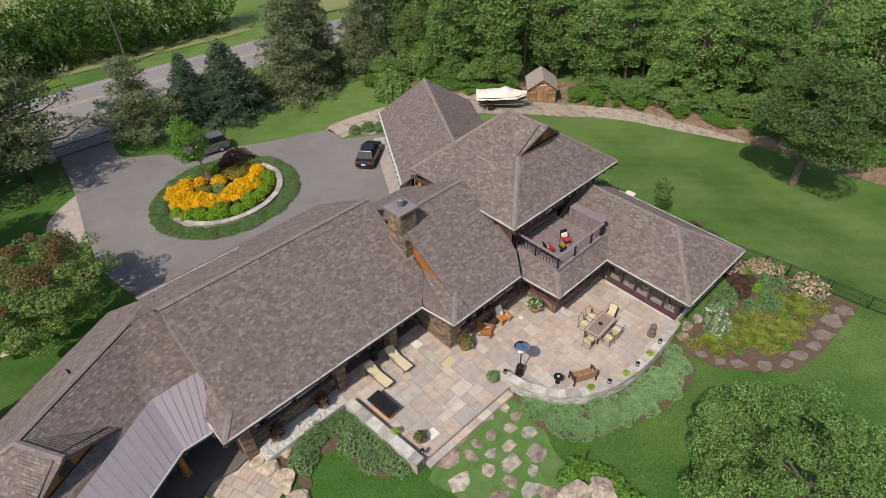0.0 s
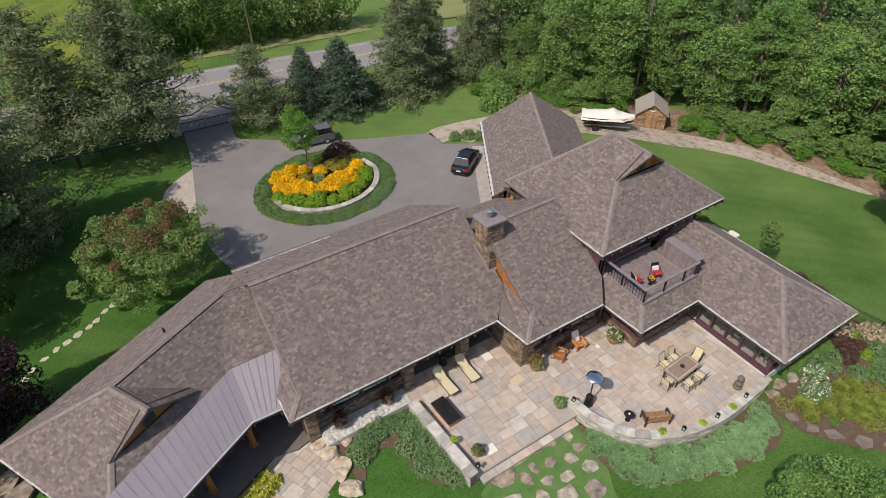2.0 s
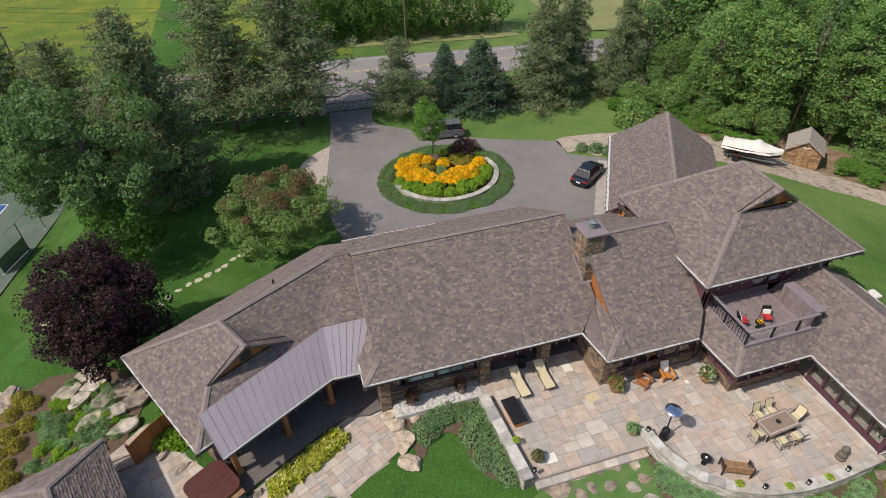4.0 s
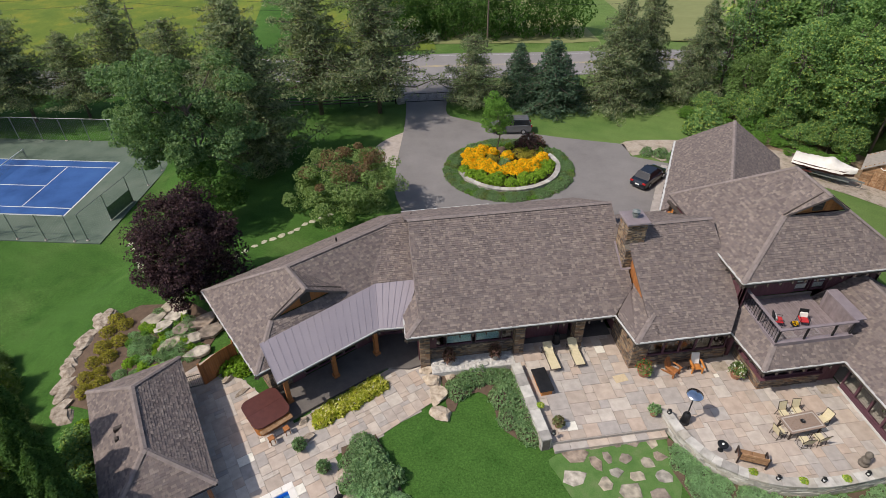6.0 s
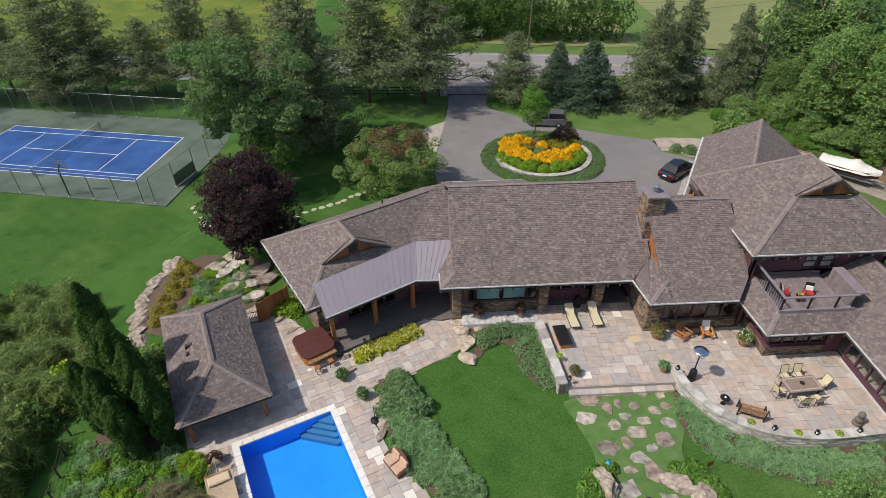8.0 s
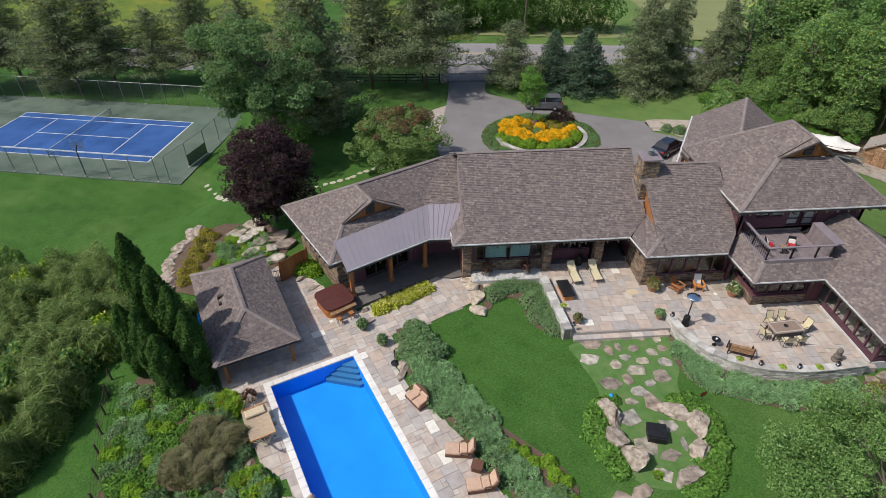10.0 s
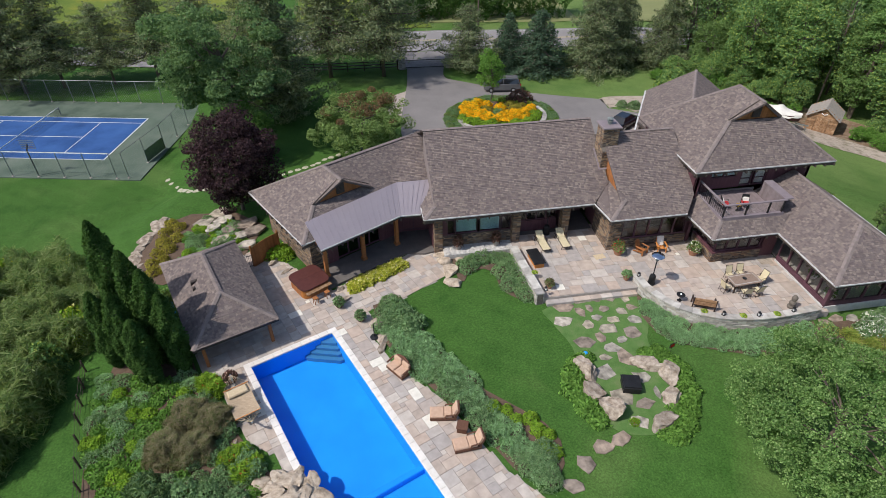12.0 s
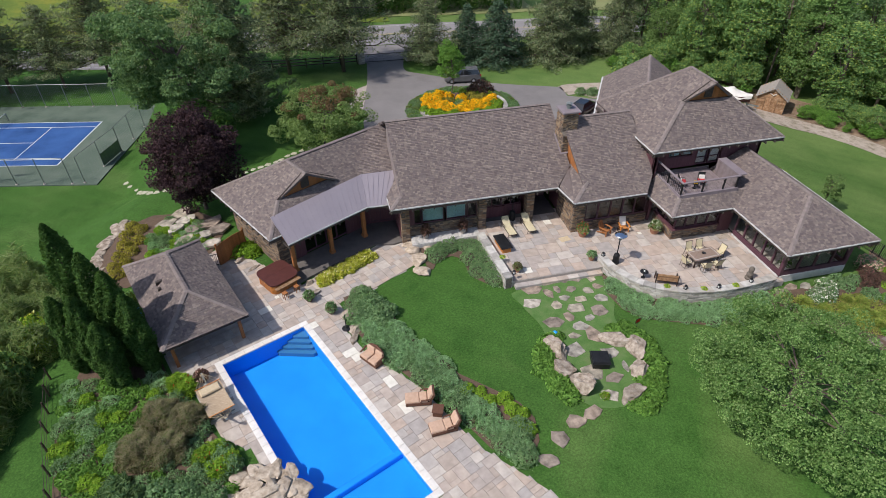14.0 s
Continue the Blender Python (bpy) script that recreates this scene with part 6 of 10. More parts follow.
# north side and ends
boarded((16.4, 29.6), (2.9, 29.6), GRADE, 4.2)
boarded((2.9, 29.6), (2.9, 18.8), -0.2, 4.2)
boarded((22.9, 26.9), (16.5, 26.9), GRADE, 4.2)
for s0, s1, o in ((-12.4, 0.0, -1), (-12.4, 0.0, 1)):
    a, b = GA + GD * (s0 if o < 0 else s1) + GN * o * (GH - 0.6), GA + GD * (s1 if o < 0 else s0) + GN * o * (GH - 0.6)
    boarded((b.x, b.y) if o < 0 else (b.x, b.y), (a.x, a.y), GRADE - 0.4, GE + 0.35)
e0, e1 = GA + GN * (GH - 0.6), GA - GN * (GH - 0.6)
boarded((e0.x, e0.y), (e1.x, e1.y), GRADE - 0.4, GE + 0.3)
gs = Shape().face(tuple(Vector((e0.x, e0.y, GE + 0.3))), tuple(Vector((e1.x, e1.y, GE + 0.3))), (GA.x, GA.y, GA.z - 0.2))
part("gable", gs, MAT["siding"], house, "plum-brown boarded gable end")
# chimney
ch = part("chimney", Shape().box(16.32, 17.48, 20.52, 21.48, 4.0, 8.35), MAT["mortar"], house, "brown ledge-stone chimney")
rng, s, z = random.Random(31), Shape(), 4.0
while z < 8.36:
    h = rng.uniform(0.04, 0.09)
    for side in range(4):
        x = -0.6
        while x < 0.6:
            w_ = min(rng.uniform(0.12, 0.34), 0.62 - x)
            o = rng.uniform(0, 0.035) + 0.02
            if side == 0:
                s.box(16.9 + x, 16.9 + x + w_ - 0.008, 20.4 - o, 20.7, z, z + h - 0.008)
            elif side == 1:
                s.box(16.9 + x, 16.9 + x + w_ - 0.008, 21.3, 21.6 + o, z, z + h - 0.008)
            elif side == 2:
                s.box(16.3 - o, 16.6, 21.0 + x * 0.98, 21.0 + x * 0.98 + w_ - 0.008, z, z + h - 0.008)
            else:
                s.box(17.2, 17.5 + o, 21.0 + x * 0.98, 21.0 + x * 0.98 + w_ - 0.008, z, z + h - 0.008)
            x += w_
    z += h
part("ledge_stone", s, MAT["stone"], ch, "split brown ledge stones", kind="stuff")
breast = part("chimney_breast", Shape().prism([(16.26, 20.02), (16.82, 20.02), (16.82, 20.6), (16.26, 20.6)], 4.6, lambda x, y: BZ + MK * (y - BY) - 0.03), MAT["mortar"], ch, "sloping stone shoulder of the chimney")
s, z = Shape(), 4.8
while z < 6.95:
    h = rng.uniform(0.05, 0.11)
    y_low = max(20.0, BY + (z + h - BZ) / MK)
    y = 20.6
    while y > y_low + 0.05:
        w_ = min(rng.uniform(0.14, 0.32), y - y_low)
        s.box(16.28 - rng.uniform(0.02, 0.055), 16.4, y - w_ + 0.004, y - 0.004, z, z + h - 0.008)
        y -= w_
    if y_low < 20.01:
        x = 16.25
        while x < 16.8:
            w_ = min(rng.uniform(0.15, 0.3), 16.84 - x)
            s.box(x, x + w_ - 0.008, 20.0 - rng.uniform(0, 0.03), 20.1, z, z + h - 0.008)
            x += w_
    z += h
part("ledge_stone", s, MAT["stone"], breast, "split brown ledge stones", kind="stuff")
m = Matrix.Translation((16.26, 19.95, main_z(19.95))) @ Matrix.Rotation(math.atan(MK), 4, "X")
part("flashing", Shape().box(-0.14, 0.0, 0, 1.9, 0.0, 0.035, m).box(-0.14, 0.56, -0.1, 0.06, 0.0, 0.035, m), MAT["railing"], ch, "grey lead flashing")
part("chimney_cap", Shape().box(16.15, 17.65, 20.25, 21.75, 8.42, 8.56, ch=0.04), MAT["railing"], ch, "grey slab cap")
part("flue", Shape().lathe([(0.17, 8.56), (0.17, 8.76), (0.24, 8.78), (0.24, 8.84), (0.12, 8.86), (0.12, 8.98), (0.26, 9.0), (0.05, 9.1)], 14, Matrix.Translation((16.9, 21.0, 0))), MAT["steel"], ch, "round metal flue cap", smooth=False)
# roof vents
for x, y, z in ((wing(8.6, 1.2, WT - 0.75)),):
    part("vent_pipe", Shape().tube([(x, y, z - 0.2), (x, y, z + 0.35)], 0.06, 8), MAT["black_metal"], house, "black vent pipe")
# wing walls and porch
WM = Matrix.Translation(WO) @ Matrix((WU, WV, Vector((0, 0, 1)))).transposed().to_4x4()


def wxy(u, v):
    p = WM @ Vector((u, v, 0))
    return (p.x, p.y)


stone_face(wxy(0.9, 3.6), wxy(0.9, -3.4), -0.4, 2.0, 0.35, 41)
boarded(wxy(0.95, 3.6), wxy(0.95, -3.4), 2.0, 3.7)
stone_face(wxy(0.9, -3.4), wxy(2.2, -3.4), -0.3, 3.6, 0.35, 42)
boarded(wxy(2.2, -3.35), wxy(3.1, -3.35), 0, 4.2)
window(wxy(3.1, -3.3), wxy(6.9, -3.3), 0.25, 2.5, 4, 1, bar=0.1, name="glazed_door")
boarded(wxy(3.1, -3.35), wxy(10.6, -3.35), 2.5, 4.3)
boarded(wxy(6.9, -3.35), wxy(10.6, -3.35), 0.1, 2.5)
boarded(wxy(12.5, 3.7), wxy(0.9, 3.7), -1.4, 4.0)
boarded((0.2, 21.4), (3.0, 21.4), 0.1, 4.2)
window((0.9, 21.36), (2.5, 21.36), 0.3, 2.5, 2, 1, bar=0.1, name="glazed_door")
# floor coloured dark to stand for the shade below the metal roof
part("porch_floor", Shape().prism([wxy(0.8, -5.75), wxy(7.6, -5.85), (2.2, 18.2), (3.0, 18.4), (3.0, 21.4), (0.2, 21.4), wxy(8.4, -3.3), wxy(0.8, -3.3)], -0.2, 0.16), MAT["slate"], house, "porch floor darkened for the roof's shade")
for u in (1.45, 4.65, 7.7):
    p = WM @ Vector((u, -4.5, 0))
    mm = WM @ Matrix.Translation((u, -4.5, 0))
    post = part("post", Shape().box(-0.13, 0.13, -0.13, 0.13, 0.15, 3.45, mm), MAT["cedar"], house, "square orange cedar porch post")
    part("post_base", Shape().box(-0.19, 0.19, -0.19, 0.19, 0.15, 0.4, mm, ch=0.03), MAT["cedar"], post)
part("beam", Shape().box(0.9, 8.0, -4.65, -4.35, 3.35, 3.6, WM), MAT["cedar"], house, "cedar porch beam")
# balcony
def balcony():
    m = house
    deck = part("balcony_deck", Shape().box(DX0, DX1 + 0.05, DY0, DY1, DZ - 0.35, DZ - 0.2), MAT["railing"], m, "mauve-grey balcony deck")
    n = 26
    for i in range(n):
        x0 = DX0 + 0.1 + (DX1 - 0.1 - DX0) * i / n
        part("deck_board", Shape().box(x0, x0 + (DX1 - 0.1 - DX0) / n - 0.012, DY0 + 0.1, DY1 - 0.02, DZ - 0.2, DZ - 0.17), MAT["deck"], deck)
    curb = Shape().box(DX0 - 0.1, DX1 + 0.05, DY0 - 0.12, DY0 + 0.12, DZ - 0.12, DZ + 0.16).box(DX0 - 0.1, DX0 + 0.12, DY0 + 0.12, DY1, DZ - 0.12, DZ + 0.16)
    part("balcony_curb", curb, MAT["railing"], m, "broad mauve-grey balcony curb")
    top = DZ + 1.1
    rail = part("balcony_railing", Shape().box(DX0 - 0.07, DX1 + 0.05, DY0 - 0.08, DY0 + 0.08, top, top + 0.07).box(DX0 - 0.08, DX0 + 0.08, DY0 + 0.08, DY1, top, top + 0.07), MAT["railing"], m, "mauve-grey railing with glass panels")
    posts = [(DX0, DY0), (DX0 + 1.75, DY0), (DX0 + 3.5, DY0), (DX1 - 0.1, DY0), (DX0, DY0 + 1.8), (DX0, DY1 - 0.12)]
    for x, y in posts:
        part("rail_post", Shape().box(x - 0.045, x + 0.045, y - 0.045, y + 0.045, DZ + 0.16, top), MAT["black_metal"], rail, "dark railing post")
    for x0, x1 in ((DX0, DX0 + 1.75), (DX0 + 1.75, DX0 + 3.5), (DX0 + 3.5, DX1 - 0.1)):
        part("rail_glass", Shape().box(x0 + 0.06, x1 - 0.06, DY0 - 0.01, DY0 + 0.01, DZ + 0.2, top - 0.02), RAIL_GLASS, rail).visible_shadow = False
    for y0, y1 in ((DY0, DY0 + 1.8), (DY0 + 1.8, DY1 - 0.12)):
        part("rail_glass", Shape().box(DX0 - 0.01, DX0 + 0.01, y0 + 0.06, y1 - 0.06, DZ + 0.2, top - 0.02), RAIL_GLASS, rail).visible_shadow = False
    for i in range(16):
        y = DY0 + 0.2 + i * (DY1 - DY0 - 0.4) / 15
        part("picket", Shape().box(DX0 - 0.035, DX0 - 0.015, y - 0.011, y + 0.011, DZ + 0.16, top), MAT["black_metal"], rail, "thin black picket")
    screen = part("privacy_screen", Shape().box(DX1, DX1 + 0.06, DY0 + 0.1, 16.1, DZ - 0.15, top - 0.02).box(DX1 - 0.05, DX1 + 0.65, DY0 + 0.1, 16.2, top - 0.02, top + 0.06).box(DX1 - 0.03, DX1 + 0.6, 16.1, 16.2, DZ, top - 0.02), MAT["railing"], m, "boarded mauve privacy screen")
    for i in range(14):
        y = DY0 + 0.15 + i * 0.18
        part("screen_board", Shape().box(DX1 - 0.025, DX1, y, y + 0.165, DZ - 0.15, top - 0.04), MAT["deck"], screen)


balcony()

# ---- pool house ----
def pool_house():
    PH = pose(-12.95, 8.5, 0, 0, 0, 22.6)
    W, L, Z = 5.22, 9.75, 2.15
    ph = thing("pool_house", "open shingled pool house on cedar posts", "pool house")
    T = Z + 0.6 * W / 2

    def P(x, y, z):
        return tuple(PH @ Vector((x, y, z)))
    roof_plane(ph, [P(0, L, Z), P(0, 0, Z), P(W / 2, W / 2, T), P(W / 2, L - W / 2, T)])
    roof_plane(ph, [P(W, 0, Z), P(W, L, Z), P(W / 2, L - W / 2, T), P(W / 2, W / 2, T)])
    roof_plane(ph, [P(0, 0, Z), P(W, 0, Z), P(W / 2, W / 2, T)])
    roof_plane(ph, [P(W, L, Z), P(0, L, Z), P(W / 2, L - W / 2, T)])
    cap_line(ph, P(W / 2, W / 2, T + 0.02), P(W / 2, L - W / 2, T + 0.02))
    for x, y, k in ((0, 0, 1), (W, 0, 1), (0, L, -1), (W, L, -1)):
        cap_line(ph, P(x, y, Z + 0.02), P(W / 2, W / 2 if k > 0 else L - W / 2, T + 0.02))
    for a, b in ((P(0, L, Z), P(0, 0, Z)), (P(0, 0, Z), P(W, 0, Z)), (P(W, 0, Z), P(W, L, Z)), (P(W, L, Z), P(0, L, Z))):
        va, vb = Vector(a), Vector(b)
        d = (vb - va).normalized()
        mm = Matrix.Translation(va) @ Matrix((d, Vector((0, 0, 1)).cross(d), Vector((0, 0, 1)))).transposed().to_4x4()
        part("fascia", Shape().box(0, (vb - va).length, 0.0, 0.04, -0.2, 0.02, mm), MAT["soffit"], ph, "dark fascia board")
    for x, y in ((0.55, 0.55), (W - 0.55, 0.55), (W - 0.55, L / 2), (W - 0.55, L - 0.55), (0.55, L - 0.55), (0.55, L / 2)):
        part("post", Shape().box(x - 0.1, x + 0.1, y - 0.1, y + 0.1, 0.0, Z + 0.1, PH), MAT["cedar"], ph, "square cedar post")
    part("back_wall", Shape().box(0.45, 0.6, 3.2, L - 0.5, 0, Z + 0.1, PH), MAT["siding"], ph, "dark boarded back wall")
    part("end_wall", Shape().box(0.6, W - 0.5, L - 0.6, L - 0.45, 0, Z + 0.1, PH), MAT["siding"], ph, "dark boarded end wall")
    part("beam", Shape().box(W - 0.65, W - 0.45, 0.5, L - 0.5, Z - 0.12, Z + 0.08, PH).box(0.5, W - 0.5, 0.45, 0.65, Z - 0.12, Z + 0.08, PH), MAT["cedar"], ph, "cedar beam under the eave")
    part("bar_counter", Shape().box(1.3, 1.9, 4.2, 7.6, 0, 1.0, PH).box(1.2, 2.05, 4.1, 7.7, 1.0, 1.06, PH), MAT["dark_wood"], ph, "dark bar counter")
    for x, y, w_ in ((1.5, 5.2, 0.22), (1.35, 4.6, 0.1)):
        z = Z + 0.6 * x
        part("roof_vent", Shape().box(x - w_, x + w_, y - 0.12, y + 0.12, z - 0.1, z + 0.2, PH, ch=0.05), MAT["soffit"], ph, "dark box vent on the roof")
    return ph


pool_house()

# ---- tennis court ----
COURT = Matrix.Translation((-30.6, 46.45, -3.79)) @ Matrix.Rotation(radians(-12.2), 4, "Z")  # corner of the near baseline; x away from the net is positive


def court():
    c = thing("tennis_court", "fenced blue and green hard tennis court", "tennis court")
    c.matrix_basis = COURT
    part("slab", Shape().box(-31.5, 6.2, -4.2, 16.0, -0.3, 0.02), MAT["court_green"], c, "green court surround")
    part("playing_surface", Shape().box(-23.77, 0, 0, 10.97, 0.02, 0.028), MAT["court_blue"], c, "blue playing surface")
    w = 0.06
    for q in ((-23.77, 0, -w, w), (-23.77, 0, 10.97 - w, 10.97 + w), (-23.77, 0, 1.37 - w, 1.37 + w), (-23.77, 0, 9.6 - w, 9.6 + w), (-0.1, 0.05, 0, 10.97), (-23.8, -23.7, 0, 10.97), (-5.54, -5.44, 1.37, 9.6), (-18.3, -18.2, 1.37, 9.6), (-18.28, -5.49, 5.43, 5.54)):
        part("court_line", Shape().box(q[0], q[1], q[2], q[3], 0.03, 0.034), MAT["court_white"], c, "white court line")
    net = part("net", Shape().box(-11.9, -11.87, -0.6, 11.6, 0.98, 1.06), MAT["white_paint"], c, "tennis net with a white band")
    s = Shape()
    for i in range(82):
        y = -0.6 + i * 0.15
        s.box(-11.888, -11.882, y, y + 0.012, 0.06, 0.98)
    for i in range(7):
        z = 0.08 + i * 0.14
        s.box(-11.888, -11.882, -0.6, 11.6, z, z + 0.012)
    part("net_mesh", s, MAT["black_metal"], net, "dark net cords", kind="stuff")
    for y in (-0.65, 11.62):
        part("net_post", Shape().tube([(-11.885, y, 0), (-11.885, y, 1.1)], 0.06, 8), MAT["steel"], net, "green net post")


def wire_fence(name, pts, h, label, spacing=3.0, z_of=None, mesh_step=0.28, mid_rail=True):
    """Chain-link on steel posts with a top rail."""
    f = thing(name, label, "fence")
    s = Shape()
    for i in range(len(pts) - 1):
        a, b = Vector((*pts[i], 0)), Vector((*pts[i + 1], 0))
        L = (b - a).length
        n = max(1, round(L / spacing))
        for k in range(n + 1):
            p = a.lerp(b, k / n)
            z = z_of(p.x, p.y)
            part("post", Shape().tube([(p.x, p.y, z - 0.2), (p.x, p.y, z + h)], 0.045, 7), MAT["steel"], f, "steel fence post")
            part("footing", Shape().lathe([(0.16, -0.1), (0.15, 0.08), (0.1, 0.1)], 8, Matrix.Translation((p.x, p.y, z))), MAT["joint"], f, "concrete footing")
        za, zb = z_of(a.x, a.y), z_of(b.x, b.y)
        part("top_rail", Shape().tube([(a.x, a.y, za + h), (b.x, b.y, zb + h)], 0.03, 6), MAT["steel"], f, "steel top rail")
        d = (b - a).normalized()
        k = 0.0
        up = h - 0.1
        while k < L:
            for sg in (1, -1):
                q0 = a + d * k
                q1 = a + d * min(L, max(0, k + sg * up))
                frac = abs((q1 - q0).length) / up
                z = z_of(q0.x, q0.y) + 0.06
                side = Vector((-d.y, d.x, 0)) * 0.004
                e = (d * sg * 0.707 + Vector((0, 0, 0.707)))
                wd = (Vector((0, 0, 0.707)) - d * sg * 0.707) * 0.004
                A, B = Vector((q0.x, q0.y, z)), Vector((q1.x, q1.y, z + up * frac))
                s.face(A - wd, B - wd, B + wd, A + wd)
            k += mesh_step
    part("chain_link", s, MAT["steel"], f, "fine steel chain-link", kind="stuff")
    return f


court()
def court_xy(x, y):
    p = COURT @ Vector((x, y, 0))
    return (p.x, p.y)


wire_fence("court_fence", [court_xy(-31, -4.0), court_xy(3.6, -4.0)], 3.0, "tall chain-link fence along the court", z_of=lambda x, y: -3.78)
wire_fence("court_fence", [court_xy(4.8, -3.8), court_xy(5.8, 3.0), court_xy(6.0, 15.8)], 3.0, "tall chain-link fence at the end of the court", z_of=lambda x, y: -3.78)
wire_fence("court_fence", [court_xy(6.0, 15.8), court_xy(-31, 15.8)], 3.0, "tall chain-link fence on the far side of the court", z_of=lambda x, y: -3.78)
ws = thing("wind_screen", "grey wind screen panel tied to the court fence", "screen")
m, L = along(court_xy(5.35, -0.4), court_xy(5.85, 3.0))
part("panel", Shape().box(0, L, 0.06, 0.08, -3.7, -2.3, m), MAT["steel"], ws)
hoop = thing("basketball_hoop", "steel pole with a wire basketball backboard", "basketball hoop", at=(*court_xy(-5.3, -3.7), -3.78), turn=-12.2)
part("pole", Shape().tube([(0, 0, 0), (0.02, 0.02, 3.0), (0.02, 0.4, 3.5)], 0.07, 8), MAT["black_metal"], hoop, "dark steel pole")
b = Shape()
for i in range(7):
    b.box(-0.75 + i * 0.25 - 0.015, -0.75 + i * 0.25 + 0.015, 0.42, 0.45, 3.0, 3.95)
for i in range(5):
    b.box(-0.75, 0.75, 0.42, 0.45, 3.0 + i * 0.235 - 0.015, 3.0 + i * 0.235 + 0.015)
part("backboard", b, MAT["steel"], hoop, "steel lattice backboard")
part("ring", Shape().tube([(0.23 * math.cos(a * 0.524), 0.7 + 0.23 * math.sin(a * 0.524), 3.05) for a in range(13)], 0.012, 5), MAT["red_lamp"], hoop, "red hoop ring")

# ---- gate, fences, poles ----
def gate_pillar(x, y, label):
    p = thing("gate_pillar", label, "gate pillar", "pillars of the drive gate", (x, y, ground_z(x, y)), 6)
    rng, z, k = random.Random(int(x * 10)), 0.0, 0
    part("core", Shape().box(-0.38, 0.38, -0.38, 0.38, -0.2, 1.55), MAT["mortar"], p)
    while z < 1.55:
        h = rng.uniform(0.13, 0.2)
        q = rng.uniform(-0.15, 0.15)
        o = rng.uniform(0, 0.03)
        part("stone", Shape().box(-0.42 - o, q, -0.42, 0.42, z, z + h - 0.012), MAT["wall_stone"], p)
        part("stone", Shape().box(q + 0.012, 0.42 + o, -0.42, 0.42, z, z + h - 0.012), MAT["wall_stone"], p)
        z += h
    part("cap", Shape().box(-0.52, 0.52, -0.52, 0.52, z, z + 0.12, ch=0.03), MAT["wall_stone"], p, "flat stone cap")


gate_pillar(5.0, 62.6, "square fieldstone gate pillar")
gate_pillar(11.6, 62.2, "square fieldstone gate pillar")
gate = thing("drive_gate", "black metal double gate standing open across the drive", "gate", at=(5.5, 62.5, ground_z(8, 62)), turn=-3.5)
for k in range(2):
    leaf_s = Shape()
    x0 = 0.05 + k * 2.85
    leaf = part("gate_leaf", Shape().box(x0, x0 + 2.75, -0.03, 0.03, 0.12, 0.2).box(x0, x0 + 2.75, -0.03, 0.03, 1.15, 1.22), MAT["black_metal"], gate, "black gate leaf")
    for i in range(20):
        x = x0 + i * 2.72 / 19
        part("bar", Shape().box(x, x + 0.022, -0.012, 0.012, 0.2, 1.15), MAT["black_metal"], leaf)


def board_fence(pts, group):
    """A dark post-and-board paddock fence."""
    for i in range(len(pts) - 1):
        a, b = Vector((*pts[i], 0)), Vector((*pts[i + 1], 0))
        m, L = along(pts[i], pts[i + 1])
        f = thing("paddock_fence", "dark stained three-board paddock fence", "fence", group)
        n = max(1, round(L / 2.4))
        za, zb = ground_z(a.x, a.y), ground_z(b.x, b.y)
        for k in range(n + 1):
            p = a.lerp(b, k / n)
            z = ground_z(p.x, p.y)
            part("post", Shape().box(-0.07, 0.07, -0.07, 0.07, -0.2, 1.3, Matrix.Translation((p.x, p.y, z))), MAT["dark_wood"], f)
        for h in (0.35, 0.75, 1.15):
            part("board", Shape().tube([(a.x, a.y, za + h), (b.x, b.y, zb + h)], 0.075, 4), MAT["dark_wood"], f)


board_fence([(4.4, 62.6), (-4.8, 63.0), (-16, 64.5)], "paddock fence by the road")
board_fence([(12.2, 62.0), (29, 60.6), (40, 58.6), (45, 57.6)], "paddock fence by the road")


def pole_at(x, y, h):
    p = thing("utility_pole", "weathered wooden utility pole by the road", "utility pole", "utility poles", (x, y, ground_z(x, y)))
    part("pole", Shape().tube([(0, 0, -0.3), (0, 0, h)], 0.15, 8, 0.1), MAT["bark"], p)
    part("crossarm", Shape().box(-1.1, 1.1, -0.06, 0.06, h - 0.6, h - 0.48), MAT["bark"], p)
    for x_ in (-1.0, -0.4, 0.4, 1.0):
        part("insulator", Shape().lathe([(0.04, h - 0.48), (0.05, h - 0.4), (0.02, h - 0.34)], 6, Matrix.Translation((x_, 0, 0))), MAT["steel"], p)


for x, y in ((19.8, 73.6 + 7.5), (-34, 90), (58, 80)):
    pole_at(x, y, 9.0)
wires = thing("overhead_wires", "sagging overhead wires between the poles", "wires")
for h, o in ((8.5, -1.0), (8.5, 1.0), (7.0, 0.0)):
    for (x0, y0), (x1, y1) in (((-90, 101), (-34, 90)), ((-34, 90), (19.8, 81.1)), ((19.8, 81.1), (58, 80)), ((58, 80), (120, 84))):
        pts = []
        for i in range(13):
            k = i / 12
            pts.append((x0 + (x1 - x0) * k + o * 0.1, y0 + (y1 - y0) * k + o, -1.4 + h - 1.4 * 4 * k * (1 - k)))
        part("wire", Shape().tube(pts, 0.018, 4), MAT["black_metal"], wires)
